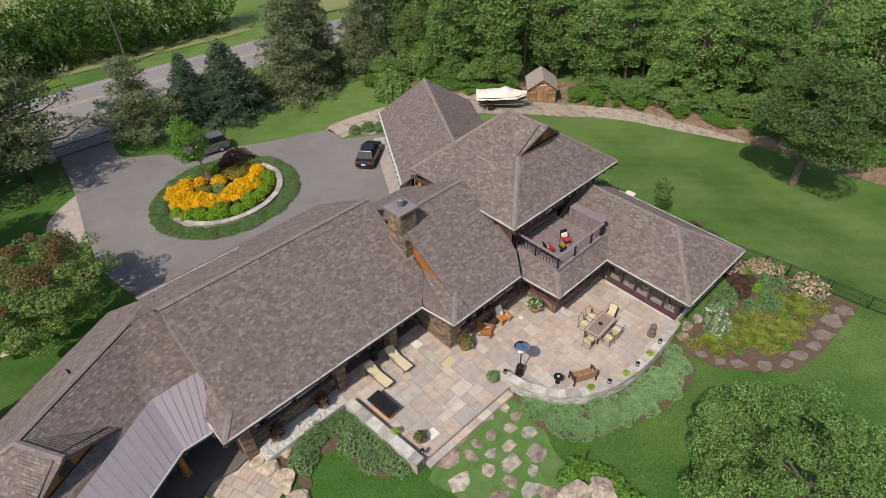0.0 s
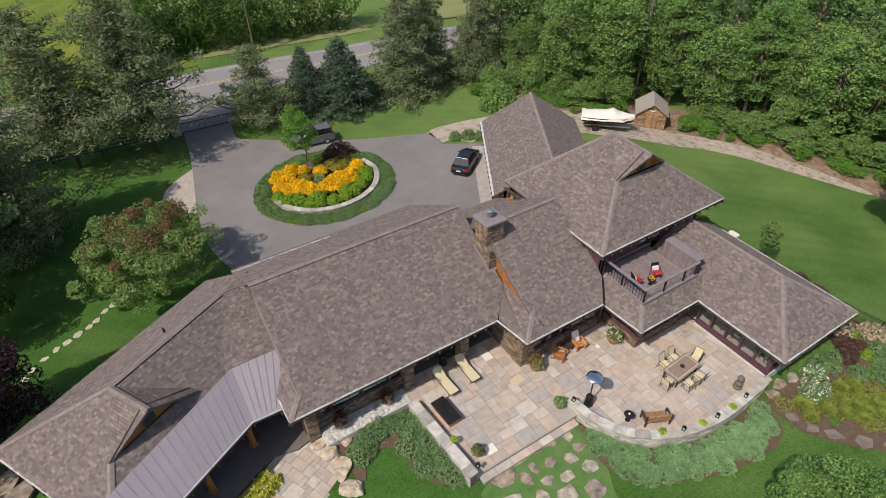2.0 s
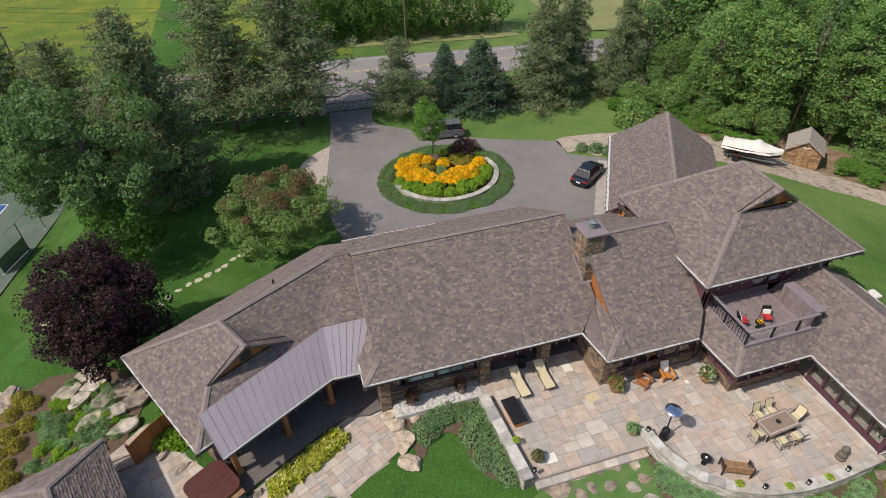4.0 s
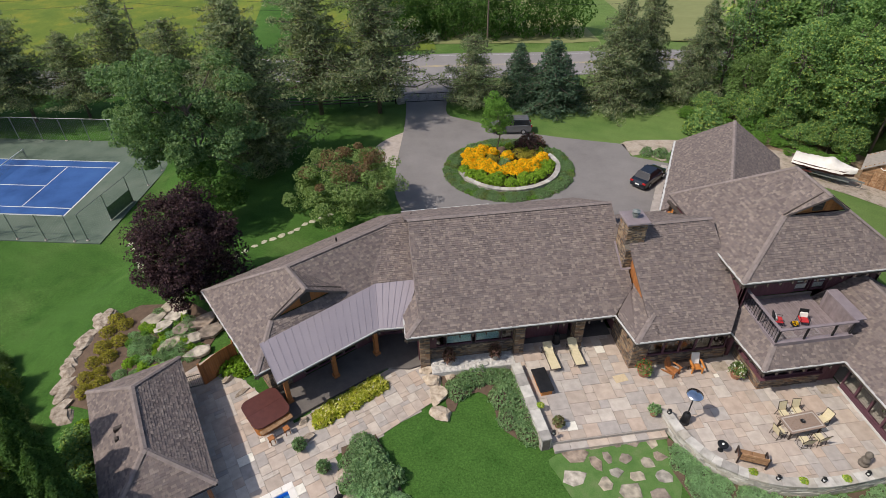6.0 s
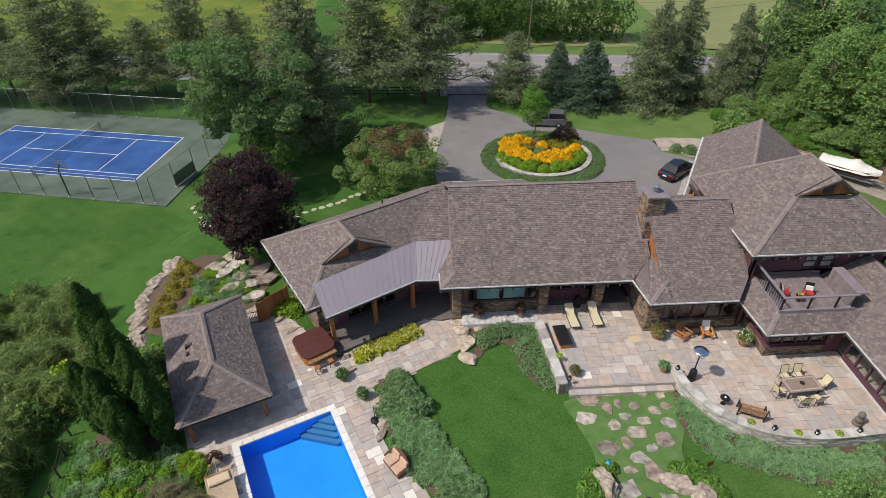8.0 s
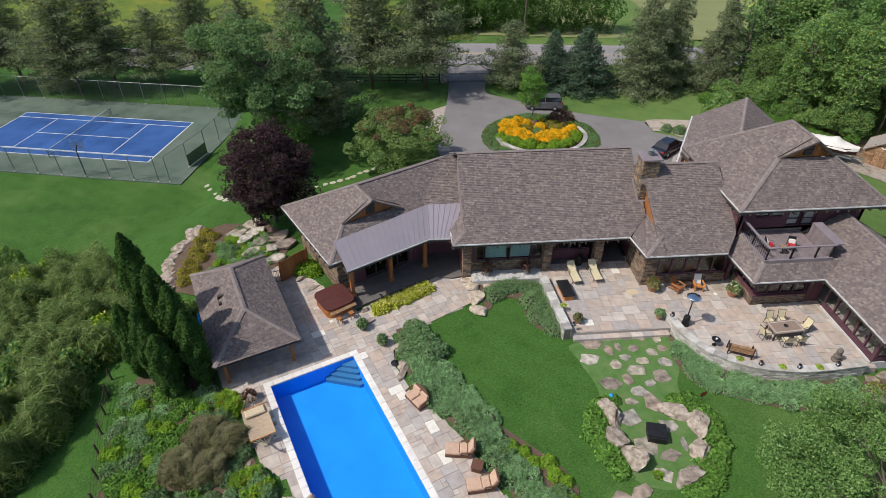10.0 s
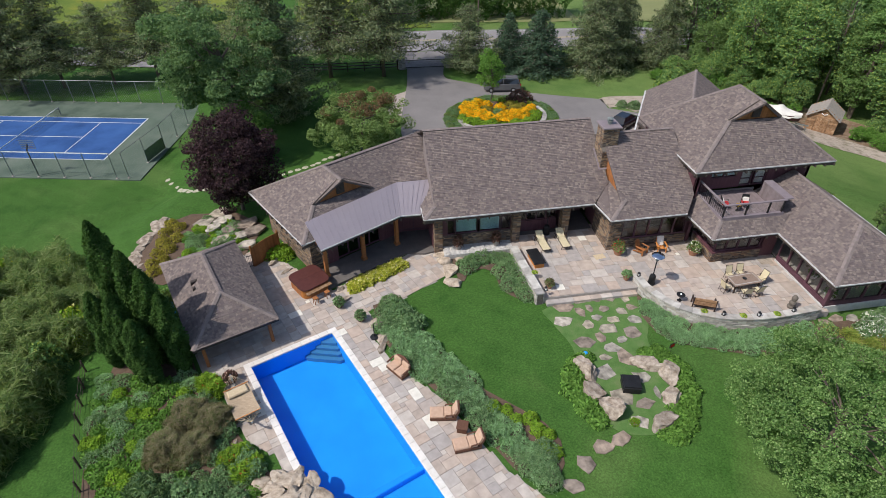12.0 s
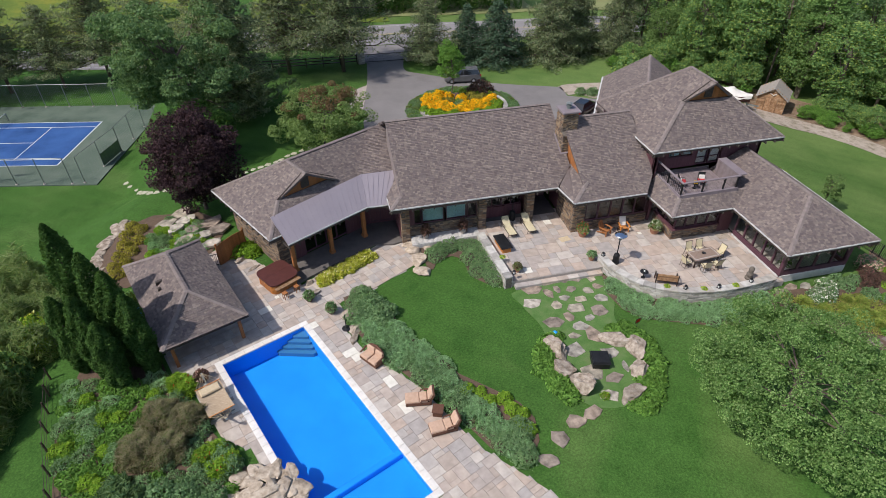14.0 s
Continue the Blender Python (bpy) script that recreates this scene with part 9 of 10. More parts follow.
def balcony_chair(x, y, turn):
    t = thing("balcony_chair", "dark chair with a red seat and a white pillow", "chair", "balcony chairs", (x, y, BZ_), turn)
    part("seat", rot_box(0.5, 0.5, 0.1, (0, 0, 0.36), ch=0.03), MAT["red_fabric"], t, "red seat cushion")
    part("backrest", rot_box(0.5, 0.06, 0.5, (0, 0.26, 0.42), -14), MAT["black_metal"], t, "dark backrest")
    part("pillow", rot_box(0.42, 0.12, 0.3, (0, 0.17, 0.46), -16, ch=0.05), MAT["white_fabric"], t, "white pillow")
    for sx in (-0.25, 0.25):
        part("side_frame", Shape().tube([(sx, -0.25, 0), (sx, -0.25, 0.58), (sx, 0.25, 0.6), (sx, 0.28, 0)], 0.018, 6), MAT["black_metal"], t)


balcony_chair(24.2, 15.1, 70)
balcony_chair(25.7, 14.9, -20)
bt = thing("balcony_table", "low table with yellow and orange flowers", "table", at=(24.95, 14.6, BZ_))
part("tabletop", Shape().lathe([(0.25, 0.4), (0.25, 0.43), (0.02, 0.43)], 14), MAT["black_metal"], bt)
part("leg", Shape().lathe([(0.15, 0), (0.03, 0.03), (0.03, 0.4)], 8), MAT["black_metal"], bt)
rngf = np.random.default_rng(3)
dd = sphere_points(rngf, 60)
dd[:, 2] = np.abs(dd[:, 2])
part("posy", leaf_mesh("posy", dd * 0.16 + np.array([0, 0, 0.45]), dd, np.full(60, 0.05), LEAF["yellow"], rngf), None, bt, "yellow and orange flowers")

# ---- poolside ----
ht = thing("hot_tub", "square hot tub with an oxblood cover and cedar sides", "hot tub", at=(-6.55, 15.85, 0.018), turn=32)


def rounded(w, d, r, n=4):
    out = []
    for cx, cy, a0 in ((w / 2 - r, d / 2 - r, 0), (-w / 2 + r, d / 2 - r, 90), (-w / 2 + r, -d / 2 + r, 180), (w / 2 - r, -d / 2 + r, 270)):
        for i in range(n + 1):
            a = radians(a0 + 90 * i / n)
            out.append((cx + r * math.cos(a), cy + r * math.sin(a)))
    return out


part("cabinet", Shape().prism(rounded(2.1, 2.2, 0.45), 0, 0.78), MAT["cedar"], ht, "cedar cabinet")
for i, (a, b) in enumerate(zip(rounded(2.13, 2.23, 0.46, 8), rounded(2.13, 2.23, 0.46, 8)[1:])):
    part("stave", Shape().box(-0.03, 0.03, -0.012, 0.012, 0.03, 0.74, pose((a[0] + b[0]) / 2, (a[1] + b[1]) / 2, 0, 0, 0, math.degrees(math.atan2(b[1] - a[1], b[0] - a[0])))), MAT["orange_wood"], ht)
for sgn in (-1, 1):
    pts = [(x, y) for x, y in rounded(2.3, 2.4, 0.5) if y * sgn >= 0.0]
    pts = [(pts[0][0], 0.006 * sgn)] + pts + [(pts[-1][0], 0.006 * sgn)]
    pts.sort(key=lambda p: math.atan2(p[1] - sgn * 0.6, p[0]))
    part("cover_half", Shape().prism(pts, lambda x, y: 0.78, lambda x, y: 0.93 - 0.04 * abs(y)), MAT["brown_cover"], ht, "oxblood vinyl cover half")
part("shelf", Shape().box(-1.0, 1.0, -1.52, -1.2, 0.66, 0.71, ch=0.01), MAT["shed_wood"], ht, "weathered wooden bar shelf")
for x, y in ((-6.1, 13.95), (-5.3, 14.5)):
    s_ = thing("stool", "small orange wooden stool beside the hot tub", "stool", "hot tub stools", (x, y, 0.018), 32)
    part("seat", Shape().box(-0.17, 0.17, -0.17, 0.17, 0.5, 0.54, ch=0.01), MAT["cedar"], s_)
    for sx in (-0.13, 0.13):
        for sy in (-0.13, 0.13):
            part("leg", Shape().box(sx - 0.02, sx + 0.02, sy - 0.02, sy + 0.02, 0, 0.5), MAT["cedar"], s_)
# cedar fence with an iron gate behind the pool house
cf = thing("cedar_fence", "tall close-boarded cedar fence panel", "fence")
m, L = along((-10.7, 18.9), (-8.9, 20.6))
for i in range(int(L / 0.15)):
    part("board", Shape().box(i * 0.15, i * 0.15 + 0.14, 0, 0.03, 0.02, 1.75 + 0.12 * math.sin(i / (L / 0.15) * 3.14), m), MAT["cedar"], cf)
for x in (0, L):
    part("post", Shape().box(x - 0.06, x + 0.06, 0.03, 0.15, 0, 1.9, m), MAT["cedar"], cf)
ig = thing("iron_gate", "small black iron garden gate", "gate")
m, L = along((-11.9, 18.6), (-10.8, 18.85))
part("rail", Shape().box(0, L, -0.015, 0.015, 0.15, 0.19, m), MAT["black_metal"], ig)
part("rail", Shape().box(0, L, -0.015, 0.015, 1.1, 1.14, m), MAT["black_metal"], ig)
for i in range(11):
    x = i * (L - 0.03) / 10
    part("bar", Shape().box(x, x + 0.022, -0.011, 0.011, 0.05, 1.15 + 0.2 * math.sin(i / 10 * 3.14), m), MAT["black_metal"], ig)


def chaise(x, y, turn, kind_="chaise"):
    wide = 0.78
    t = thing("chaise_lounge", "brown wicker chaise with peach cushions by the pool", "lounger", "poolside wicker seats", (x, y, 0.018), turn)
    part("base", Shape().box(-0.75, 0.75, -wide / 2, wide / 2, 0.08, 0.3, ch=0.03), MAT["wicker"], t, "woven brown wicker base")
    for sx in (-0.68, 0.68):
        for sy in (-0.33, 0.33):
            part("foot", Shape().box(sx - 0.03, sx + 0.03, sy - 0.03, sy + 0.03, 0, 0.08), MAT["dark_wood"], t)
    part("seat_cushion", Shape().box(-0.76, 0.05, -wide / 2 + 0.03, wide / 2 - 0.03, 0.3, 0.44, ch=0.05), MAT["peach"], t, "peach seat cushion")
    part("seat_cushion", Shape().box(0.06, 0.5, -wide / 2 + 0.03, wide / 2 - 0.03, 0.3, 0.44, ch=0.05), MAT["peach"], t, "peach seat cushion")
    part("back", Shape().box(-0.04, 0.06, -wide / 2, wide / 2, 0, 0.72, pose(0.62, 0, 0.25, 0, 22, 0), 0.03), MAT["wicker"], t, "curved wicker back")
    part("back_cushion", Shape().box(-0.14, -0.02, -wide / 2 + 0.05, wide / 2 - 0.05, 0.12, 0.72, pose(0.6, 0, 0.26, 0, 22, 0), 0.05), MAT["peach"], t, "peach back cushion")
    for sy in (-wide / 2, wide / 2):
        part("armrest", Shape().tube([(0.1, sy, 0.3), (0.15, sy, 0.5), (0.65, sy, 0.56)], 0.045, 6), MAT["wicker"], t)


chaise(1.15, 3.15, -8)
chaise(2.1, 1.0, 4)
ls = thing("loveseat", "brown wicker loveseat with two peach cushions", "sofa", "poolside wicker seats", (-1.0, 6.85, 0.018), 36)
part("base", Shape().box(-0.4, 0.42, -0.72, 0.72, 0.06, 0.32, ch=0.04), MAT["wicker"], ls, "woven brown wicker base")
for sy in (-0.34, 0.34):
    part("seat_cushion", Shape().box(-0.42, 0.25, sy - 0.31, sy + 0.31, 0.32, 0.46, ch=0.05), MAT["peach"], ls, "peach seat cushion")
    part("back_cushion", Shape().box(0.1, 0.26, sy - 0.3, sy + 0.3, 0.44, 0.84, pose(0.05, 0, 0, 0, 6, 0), 0.06), MAT["peach"], ls, "peach back cushion")
part("back", Shape().tube([(-0.3, -0.72, 0.5), (0.2, -0.74, 0.62), (0.42, -0.4, 0.85), (0.46, 0, 0.9), (0.42, 0.4, 0.85), (0.2, 0.74, 0.62), (-0.3, 0.72, 0.5)], 0.06, 7), MAT["wicker"], ls, "rounded wicker back rim")
part("back_panel", Shape().box(0.36, 0.44, -0.6, 0.6, 0.3, 0.82, ch=0.02), MAT["wicker"], ls)
wt = thing("wicker_table", "small square brown wicker side table", "table", at=(2.05, 2.05, 0.018), turn=-20)
part("body", Shape().box(-0.27, 0.27, -0.27, 0.27, 0.05, 0.42, ch=0.02), MAT["wicker"], wt)
part("tabletop", Shape().box(-0.32, 0.32, -0.32, 0.32, 0.42, 0.46, ch=0.01), MAT["wicker"], wt)
ub = thing("umbrella_base", "black round umbrella base with a bare pole", "umbrella base", at=(-2.3, 10.0, 0.018))
part("base_plate", Shape().lathe([(0.28, 0), (0.28, 0.05), (0.1, 0.1), (0.05, 0.12)], 18), MAT["black_metal"], ub)
part("pole", Shape().tube([(0, 0, 0.1), (0, 0, 1.25)], 0.03, 8), MAT["black_metal"], ub)
# hammock on its arc stand
hm = thing("hammock", "tan quilted hammock on a curved metal stand", "hammock", at=(-10.1, 5.5, 0.018), turn=-66)
part("stand", Shape().tube([(-1.75 + 3.5 * i / 16, 0, 0.95 - 0.9 * math.sin(math.pi * i / 16) ** 0.7) for i in range(17)], 0.05, 7), MAT["steel"], hm, "grey arc stand")
for sx in (-0.7, 0.7):
    part("foot", Shape().tube([(sx, -0.6, 0.04), (sx, 0.6, 0.04)], 0.04, 6), MAT["steel"], hm)
s_ = Shape()
for i in range(13):
    for j in range(7):
        u, v = i / 12, j / 6
        s_.v.append((-1.0 + 2.0 * u, -0.62 + 1.24 * v, 0.72 - 0.22 * math.sin(math.pi * u) - 0.06 * math.sin(math.pi * v)))
for i in range(12):
    for j in range(6):
        a = i * 7 + j
        s_.f.append((a, a + 7, a + 8, a + 1))
part("quilt", s_, MAT["tartan"], hm, "tan quilted fabric bed")
for sx in (-1, 1):
    part("spreader", Shape().tube([(sx * 1.0, -0.64, 0.73), (sx * 1.0, 0.64, 0.73)], 0.025, 6), MAT["orange_wood"], hm, "wooden spreader bar")
    for j in range(7):
        part("cord", Shape().tube([(sx * 1.0, -0.6 + 0.2 * j, 0.73), (sx * 1.72, 0, 0.95)], 0.008, 4), MAT["rope"], hm)
part("pillow", Shape().box(-0.22, 0.22, -0.5, 0.5, 0, 0.12, pose(-0.72, 0, 0.62, 0, 12, 0), 0.05), MAT["rope"], hm, "tan pillow")
hm.scale = (1.15, 1.15, 1.1)
pf = thing("pool_float", "blue foam pool float beside the pool house", "pool float", at=(-15.6, 14.3, 0.0), turn=22)
part("tube", Shape().tube([(0, -0.7, 0.75), (0, -0.2, 0.85), (0, 0.3, 0.85), (0, 0.7, 0.75)], 0.09, 8), MAT["liner"], pf)
for sy in (-0.4, 0.4):
    part("peg", Shape().tube([(0, sy, -0.1), (0, sy, 0.78)], 0.025, 6), MAT["dark_wood"], pf, "dark wooden rest")
# small things in the grass
gb = thing("gazing_ball", "small blue glass garden ball", "garden ornament", at=(10.75, 6.2, ground_z(10, 6)))
part("ball", Shape().lathe([(0.05, 0.0), (0.14, 0.06), (0.17, 0.17), (0.14, 0.28), (0.05, 0.34)], 12), MAT["liner"], gb, smooth=True)
sg = thing("garden_sign", "small dark sign with a red face on a stake", "garden sign", at=(16.2, 5.6, ground_z(16, 5)), turn=15)
part("stake", Shape().tube([(0, 0, 0), (0, 0, 0.5)], 0.015, 5), MAT["black_metal"], sg)
part("board", Shape().box(-0.2, 0.2, -0.015, 0.015, 0.42, 0.78), MAT["black_metal"], sg)
part("face", Shape().box(-0.14, 0.14, -0.022, -0.015, 0.48, 0.72), MAT["red_lamp"], sg, "red face")
ux = thing("utility_box", "flat pale utility cover in the grass", "utility cover", at=(38.7, 17.6, ground_z(38.7, 17.6)))
part("cover", Shape().box(-0.55, 0.55, -0.4, 0.4, 0, 0.2, ch=0.04), MAT["coping"], ux)

# ---- vehicles ----
def car(name, label, paint, L, W, H, at, turn, wagon):
    """A car from lofted cross-sections; x points forward."""
    t = thing(name, label, "car", at=at, turn=turn)
    # along x: lower edge, belt line, half width
    secs = [(-L / 2, 0.38, 0.72, 0.80), (-L / 2 + 0.12, 0.26, 0.95, 0.92), (-L * 0.33, 0.22, 0.98, 1.0), (0.0, 0.22, 0.95, 1.0), (L * 0.2, 0.22, 0.93, 1.0), (L * 0.38, 0.22, 0.82, 0.97), (L / 2 - 0.1, 0.26, 0.70, 0.88), (L / 2, 0.34, 0.58, 0.74)]
    k = H / 1.45
    s = Shape()
    for x, lo, hi, w in secs:
        hw = W / 2 * w
        hi, lo = hi * k, lo * k
        s.v.extend([(x, -hw * 0.92, lo), (x, -hw, lo + 0.12), (x, -hw, (lo + hi) / 2), (x, -hw * 0.95, hi - 0.04), (x, -hw * 0.82, hi), (x, hw * 0.82, hi), (x, hw * 0.95, hi - 0.04), (x, hw, (lo + hi) / 2), (x, hw, lo + 0.12), (x, hw * 0.92, lo)])
    n = 10
    for i in range(len(secs) - 1):
        for j in range(n):
            a, b = i * n + j, i * n + (j + 1) % n
            s.f.append((a, a + n, b + n, b))
    s.f.append(tuple(range(n)))
    e = (len(secs) - 1) * n
    s.f.append(tuple(e + j for j in reversed(range(n))))
    part("body", s, MAT[paint], t, "glossy painted body", smooth=False)
    rear = -L / 2 + (0.12 if wagon else 0.55)
    prof = [(rear, 0.95), (rear + (0.25 if wagon else 0.55), 1.42), (0.0, 1.45), (L * 0.10, 1.42), (L * 0.26, 0.92)]
    g = Shape()
    for x, z in prof:
        w = W / 2 * (0.88 if z < 1.0 else 0.68)
        g.v.extend([(x, -w, z * k), (x, w, z * k)])
    g.v.extend([(x, -W / 2 * 0.88, 0.93 * k) for x, z in prof] + [(x, W / 2 * 0.88, 0.93 * k) for x, z in prof])
    m = len(prof)
    for i in range(m - 1):
        g.f.append((2 * i, 2 * i + 2, 2 * i + 3, 2 * i + 1))
        g.f.append((2 * i, 2 * m + i, 2 * m + i + 1, 2 * i + 2))
        g.f.append((2 * i + 1, 2 * i + 3, 3 * m + i + 1, 3 * m + i))
    part("glasshouse", g, MAT["dark_glass"], t, "dark tinted windows")
    x0, x1 = prof[1][0], prof[3][0]
    part("roof_panel", Shape().box(x0 + 0.02, x1 - 0.02, -W / 2 * 0.66, W / 2 * 0.66, 1.42 * k, 1.47 * k, ch=0.03), MAT[paint], t, "painted roof")
    for sy in (-1, 1):
        for xa, xb in ((prof[0][0] + 0.1, prof[1][0] + 0.02), (-0.12, -0.08), (prof[3][0], prof[4][0] - 0.05)):
            part("pillar", Shape().tube([(xa, sy * W / 2 * 0.87, 0.95 * k), (xb if xb > xa - 1 else xa, sy * W / 2 * 0.685, 1.42 * k)] if xa < 0 else [(xb, sy * W / 2 * 0.87, 0.95 * k), (xa, sy * W / 2 * 0.685, 1.42 * k)], 0.035, 5), MAT[paint], t)
        if wagon:
            part("roof_rail", Shape().tube([(x0 + 0.1, sy * W * 0.31, 1.5 * k), (x1, sy * W * 0.31, 1.5 * k)], 0.025, 5), MAT["steel"], t, "grey roof rail")
        part("mirror", Shape().box(L * 0.17, L * 0.17 + 0.12, sy * W / 2 - 0.02 if sy > 0 else -W / 2 - 0.14, sy * W / 2 + 0.14 if sy > 0 else -W / 2 + 0.02, 0.92 * k, 1.05 * k, ch=0.03), MAT[paint], t, "door mirror")
        for sx in (-L * 0.29, L * 0.31):
            wm = pose(sx, sy * (W / 2 - 0.1), 0.33, 90, 0, 0)
            wh = part("wheel", Shape().lathe([(0.2, -0.11), (0.32, -0.11), (0.33, -0.06), (0.33, 0.06), (0.32, 0.11), (0.2, 0.11)], 18, wm), MAT["rubber"], t, "black tyre")
            part("rim", Shape().lathe([(0.02, -0.12), (0.19, -0.12), (0.21, -0.09), (0.21, 0.09), (0.19, 0.12), (0.02, 0.12)], 12, wm), MAT["chrome"], wh, "bright alloy rim")
        part("tail_light", Shape().box(-L / 2 + 0.0, -L / 2 + 0.16, sy * W * 0.36 - 0.16, sy * W * 0.36 + 0.16, 0.74 * k, 0.9 * k), MAT["red_lamp"], t, "red tail light")
        part("headlight", Shape().box(L / 2 - 0.22, L / 2 - 0.02, sy * W * 0.33 - 0.14, sy * W * 0.33 + 0.14, 0.58 * k, 0.7 * k), MAT["chrome"], t, "clear headlight")
    part("number_plate", Shape().box(-L / 2 - 0.02, -L / 2 + 0.03, -0.2, 0.2, 0.58 * k, 0.7 * k), MAT["white_paint"], t, "blank white plate bar")
    return t


car("saloon_car", "black saloon car parked beside the garage", "black_paint", 4.5, 1.78, 1.45, (27.9, 39.9, ground_z(27.9, 39.9) + 0.045), 38, False)
car("estate_car", "dark grey estate car parked behind the island", "grey_paint", 4.7, 1.85, 1.65, (16.9, 52.7, ground_z(16.9, 52.7) + 0.03), 172, True)

# ---- boat on its trailer, shed ----
bo = thing("covered_boat", "small boat under a white tarpaulin on a trailer", "boat", at=(45.3, 38.3, ground_z(45.3, 38.3) + 0.02), turn=-44)
bo.scale = (1.06, 1.15, 1.3)
h_ = Shape()
st_ = [(-2.5, 0.95, 0.7), (-1.2, 1.0, 0.62), (0.4, 1.0, 0.58), (1.7, 0.75, 0.62), (2.6, 0.12, 0.85)]
for x, w, lo in st_:
    h_.v.extend([(x, -w, 1.25), (x, -w * 0.85, 0.85), (x, 0, lo - 0.12), (x, w * 0.85, 0.85), (x, w, 1.25)])
for i in range(len(st_) - 1):
    for j in range(4):
        a = i * 5 + j
        h_.f.append((a, a + 5, a + 6, a + 1))
h_.f.append((0, 1, 2, 3, 4))
part("hull", h_, MAT["brown_cover"], bo, "dark red hull")
tp = Shape()
nx_, ny_ = 20, 10
for i in range(nx_ + 1):
    x = -2.6 + 5.3 * i / nx_
    w = 1.04 * max(0.1, 1 - max(0, (x - 0.6) / 2.2) ** 2)
    for j in range(ny_ + 1):
        v = -1 + 2 * j / ny_
        tp.v.append((x, v * w, 1.22 + (0.34 + 0.30 * math.exp(-((x - 0.5) / 0.45) ** 2)) * (1 - v * v) * (1 - 0.18 * abs(x)) + 0.11 * noise.noise((x * 2.3, v * 3, 1)) - (0.16 if abs(v) == 1 else 0)))
for i in range(nx_):
    for j in range(ny_):
        a = i * (ny_ + 1) + j
        tp.f.append((a, a + ny_ + 1, a + ny_ + 2, a + 1))
part("tarpaulin", tp, MAT["white_fabric"], bo, "creased white tarpaulin", smooth=True)
part("trailer_frame", Shape().box(-2.2, 2.4, -0.6, -0.5, 0.42, 0.52).box(-2.2, 2.4, 0.5, 0.6, 0.42, 0.52).box(-1.9, -1.8, -0.9, 0.9, 0.42, 0.52).box(2.3, 3.6, -0.05, 0.05, 0.42, 0.52), MAT["steel"], bo, "grey trailer frame")
for sy in (-0.95, 0.95):
    part("wheel", Shape().lathe([(0.06, -0.09), (0.3, -0.09), (0.31, 0), (0.3, 0.09), (0.06, 0.09)], 14, pose(-1.1, sy, 0.31, 90, 0, 0)), MAT["rubber"], bo, "trailer wheel")
    part("mudguard", Shape().box(-1.5, -0.7, sy - 0.13, sy + 0.13, 0.64, 0.68), MAT["brown_cover"], bo)
part("jockey_wheel", Shape().tube([(3.4, 0, 0.5), (3.4, 0, 0.0)], 0.04, 6), MAT["steel"], bo)

sh = thing("garden_shed", "weathered board shed with double doors and a grey roof", "shed", at=(51.3, 37.4, ground_z(51.3, 37.4)), turn=-46)
W_, D_, Z_, T_ = 3.1, 3.2, 1.9, 2.95
part("frame_core", Shape().box(-W_ / 2 + 0.06, W_ / 2 - 0.06, -D_ / 2 + 0.06, D_ / 2 - 0.06, -0.3, Z_), MAT["dark_wood"], sh)
for i in range(14):
    z = i * 0.21
    half = W_ / 2 if z < Z_ else W_ / 2 * max(0, (T_ - z) / (T_ - Z_))
    if half > 0.1:
        for y0, y1 in ((-D_ / 2, -D_ / 2 + 0.05), (D_ / 2 - 0.05, D_ / 2)):
            part("board", Shape().box(-half, half, y0, y1, z, z + 0.2), MAT["shed_wood"], sh)
    if z < Z_ - 0.1:
        for x0, x1 in ((-W_ / 2, -W_ / 2 + 0.05), (W_ / 2 - 0.05, W_ / 2)):
            part("board", Shape().box(x0, x1, -D_ / 2 + 0.05, D_ / 2 - 0.05, z, z + 0.2), MAT["shed_wood"], sh)
for sx in (-1, 1):
    dr = part("door", Shape().box(sx * 0.03 if sx > 0 else -0.72, 0.72 if sx > 0 else -0.03, -D_ / 2 - 0.05, -D_ / 2, 0.05, 1.75), MAT["shed_wood"], sh, "boarded shed door")
    for i in range(5):
        x = (0.05 + i * 0.135) * sx
        part("plank", Shape().box(min(x, x + sx * 0.12), max(x, x + sx * 0.12), -D_ / 2 - 0.07, -D_ / 2 - 0.05, 0.06, 1.74), MAT["shed_wood"], dr)
    a, b = Vector((sx * (W_ / 2 + 0.2), 0, Z_ - 0.14)), Vector((0, 0, T_ + 0.05))
    d = (b - a).normalized()
    mm = Matrix.Translation(a) @ Matrix((d, Vector((0, 1, 0)), d.cross(Vector((0, 1, 0))))).transposed().to_4x4()
    rf = part("roof", Shape().box(0, (b - a).length, -D_ / 2 - 0.25, D_ / 2 + 0.25, -0.03, 0.03, mm), MAT["shed_roof"], sh, "grey shingle roof slope")
    for i in range(7):
        x = (b - a).length * i / 7
        part("roof_course", Shape().box(x, x + (b - a).length / 7 - 0.01, -D_ / 2 - 0.26, D_ / 2 + 0.26, 0.03 if sx < 0 else -0.05, 0.05 if sx < 0 else -0.03, mm), MAT["shed_roof"], rf)
part("antlers", Shape().tube([(-0.3, -D_ / 2 - 0.1, 2.35), (0, -D_ / 2 - 0.12, 2.2), (0.3, -D_ / 2 - 0.1, 2.35)], 0.04, 5), MAT["white_paint"], sh, "pale horn over the doors")
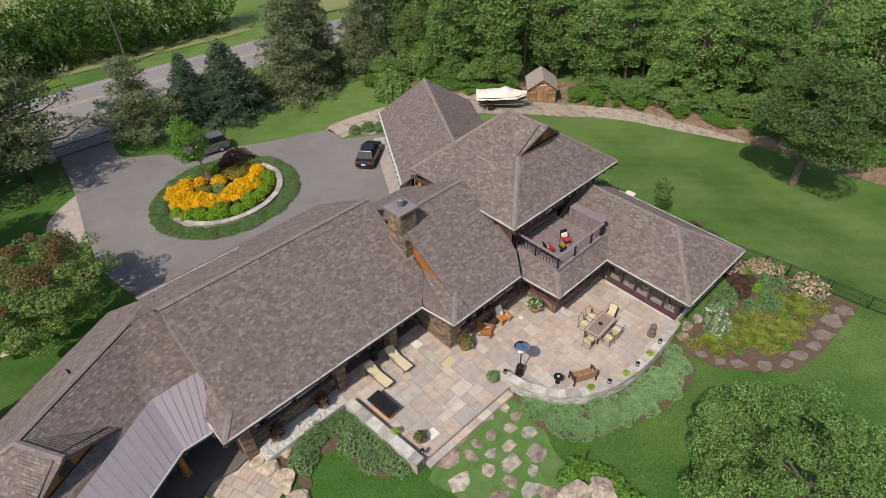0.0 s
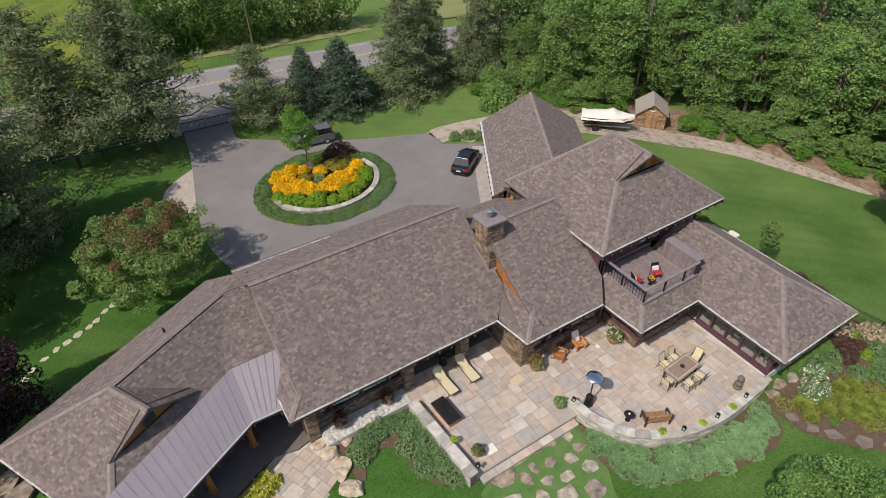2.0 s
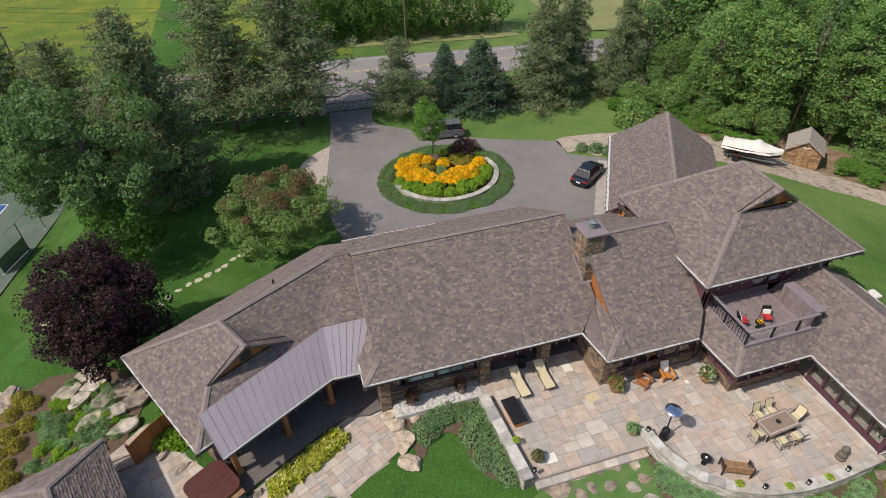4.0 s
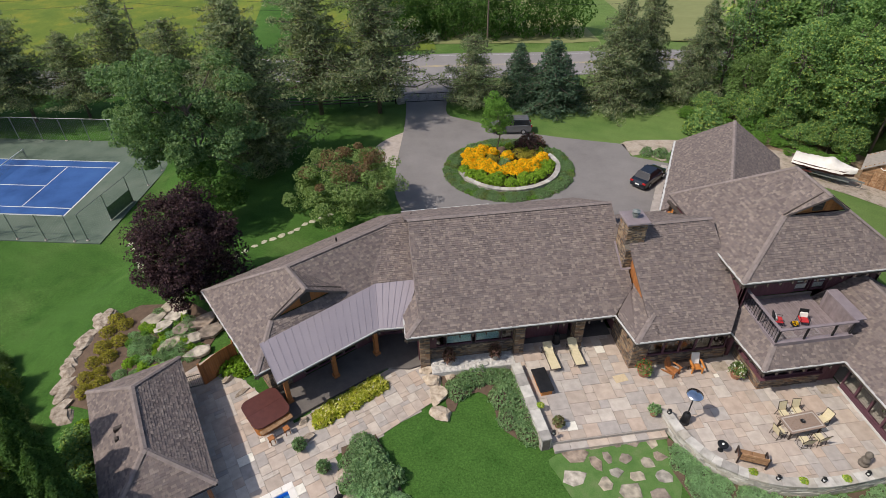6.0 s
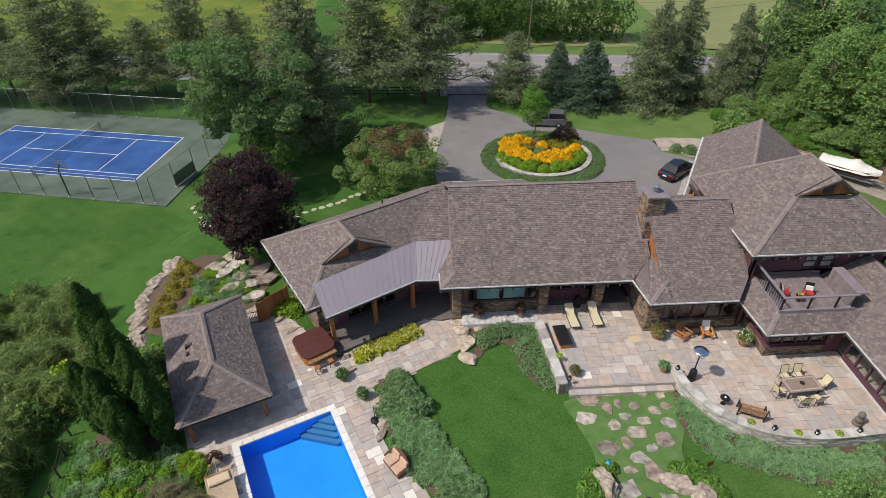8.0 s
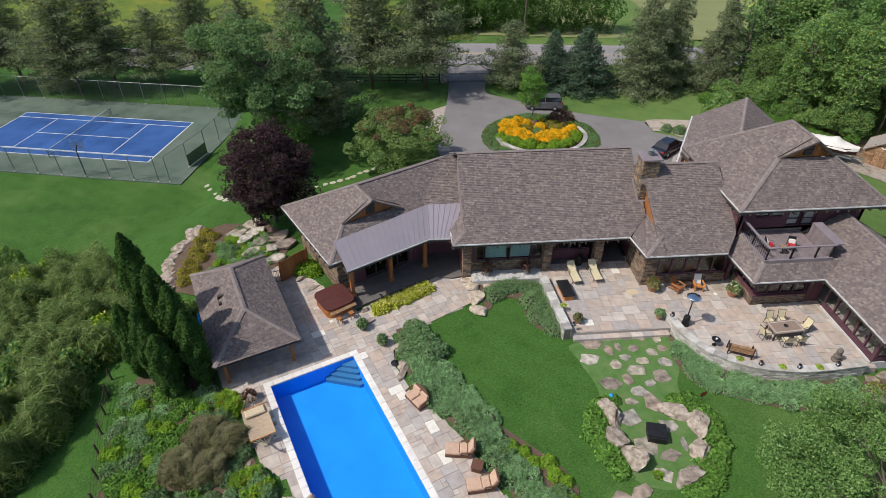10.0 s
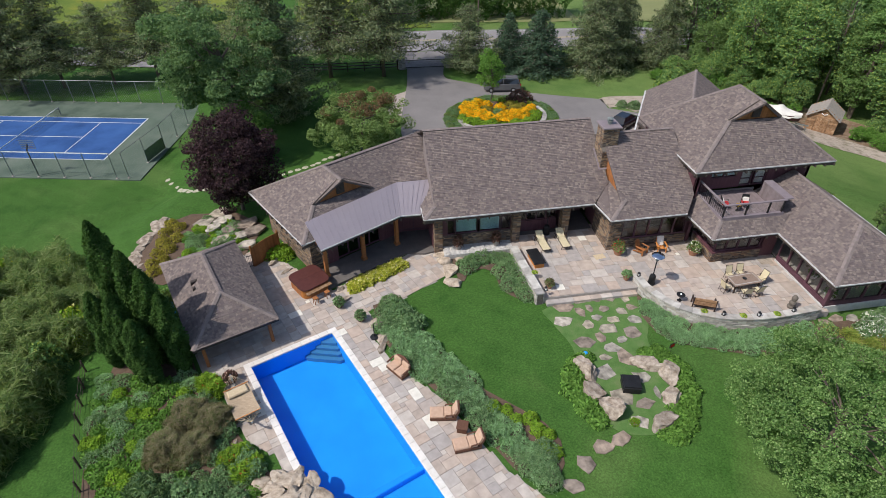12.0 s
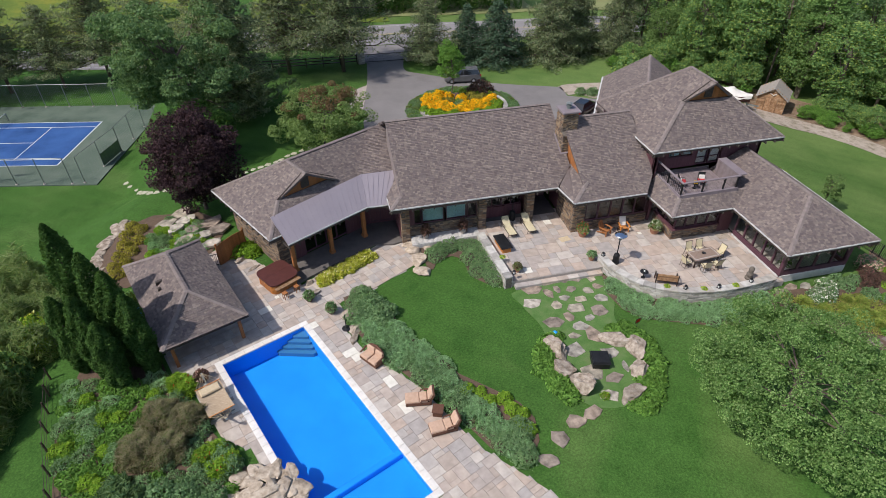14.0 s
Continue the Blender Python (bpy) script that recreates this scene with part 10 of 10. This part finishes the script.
# far buildings glimpsed through the wood
for x, y, w, d, h, a in ((92, 26, 12, 9, 4.2, 20),):
    fb = thing("far_building", "pale roofed building half hidden by trees", "building", "far buildings", (x, y, ground_z(x, y)), a)
    part("wall", Shape().box(-w / 2, w / 2, -d / 2, d / 2, -0.5, h), MAT["fascia"], fb, "pale wall")
    for sgn in (-1, 1):
        part("roof", Shape().face((-w / 2 - 0.4, sgn * (d / 2 + 0.5), h - 0.2), (w / 2 + 0.4, sgn * (d / 2 + 0.5), h - 0.2), (w / 2 + 0.4, 0, h + d * 0.3), (-w / 2 - 0.4, 0, h + d * 0.3)), MAT["fascia"], fb, "white metal roof")
    for i in range(4):
        wx = -w / 2 + (i + 0.7) * w / 4.6
        wn_ = part("window", Shape().box(wx, wx + 1.0, -d / 2 - 0.04, -d / 2, 1.0, 2.2), MAT["soffit"], fb)
        part("pane", Shape().box(wx + 0.08, wx + 0.92, -d / 2 - 0.05, -d / 2 - 0.04, 1.08, 2.12), MAT["dark_glass"], wn_)

# ---- pieces of the paving and walls ----
build_pool()
margin = Shape()
for x0, x1, y0, y1 in ((-2.4, -0.25, -POOL_L - 2.4, 2.4), (POOL_W + 0.25, POOL_W + 2.4, -POOL_L - 2.4, 2.4), (-0.25, POOL_W + 0.25, 0.25, 2.4), (-0.25, POOL_W + 0.25, -POOL_L - 2.4, -POOL_L - 0.25)):
    margin.face(*(tuple(POOL_M @ Vector((x, y, -0.035))) for x, y in ((x0, y0), (x1, y0), (x1, y1), (x0, y1))))
whole("lawn_margin", margin, MAT["grass"], "green lawn margin round the pool", "lawn", kind="structure")
pave("terrace", TERRACE, 0.0, POOL_TURN, "sandstone flag terrace round the pool", [(2, 2), (3, 2), (2, 1), (2, 3), (3, 3)], 0.3, 3, near=(-1, 8), hole=lambda x, y: in_pool(x, y, 0.40), pale=0.06)
pave("patio", PATIO, PATIO_Z, 0, "sandstone flag patio below the house", [(3, 3), (4, 3), (3, 2), (2, 3), (2, 2), (4, 4)], 0.3, 4, near=(19, 11), pale=0.02)
stone_wall("curved_wall", smooth_line([(16.45, 12.2), (16.85, 10.25), (18.0, 8.45), (20.2, 7.1), (23.2, 6.55), (27.3, 6.75)], 6), -0.05, 0.95, 0.42, "curved dry-laid grey stone wall round the patio", 5)
stone_wall("garden_wall", [(9.55, 11.3), (9.1, 17.0)], -0.05, 0.95, 0.5, "straight grey stone wall beside the patio", 6)
stone_wall("island_wall", smooth_line([(ISL[0] + 5.25 * math.cos(math.pi * k), ISL[1] + 4.75 * math.sin(math.pi * k)) for k in (1.0, 1.15, 1.3, 1.45, 1.6, 1.75, 1.9, 2.02, 2.12)], 4), -1.3, -0.85, 0.4, "low curved pale stone wall in the drive island", 7, course=0.13)
step_rng = random.Random(44)
x = 9.75
while x < 16.4:
    L = min(step_rng.uniform(0.7, 1.3), 16.4 - x)
    st = whole("patio_step", Shape().box(x + 0.006, x + L - 0.006, 10.98, 11.5, -0.06, 0.22, ch=0.02), MAT["paving"], "long sandstone step below the patio", "step", "patio steps")
    x += L
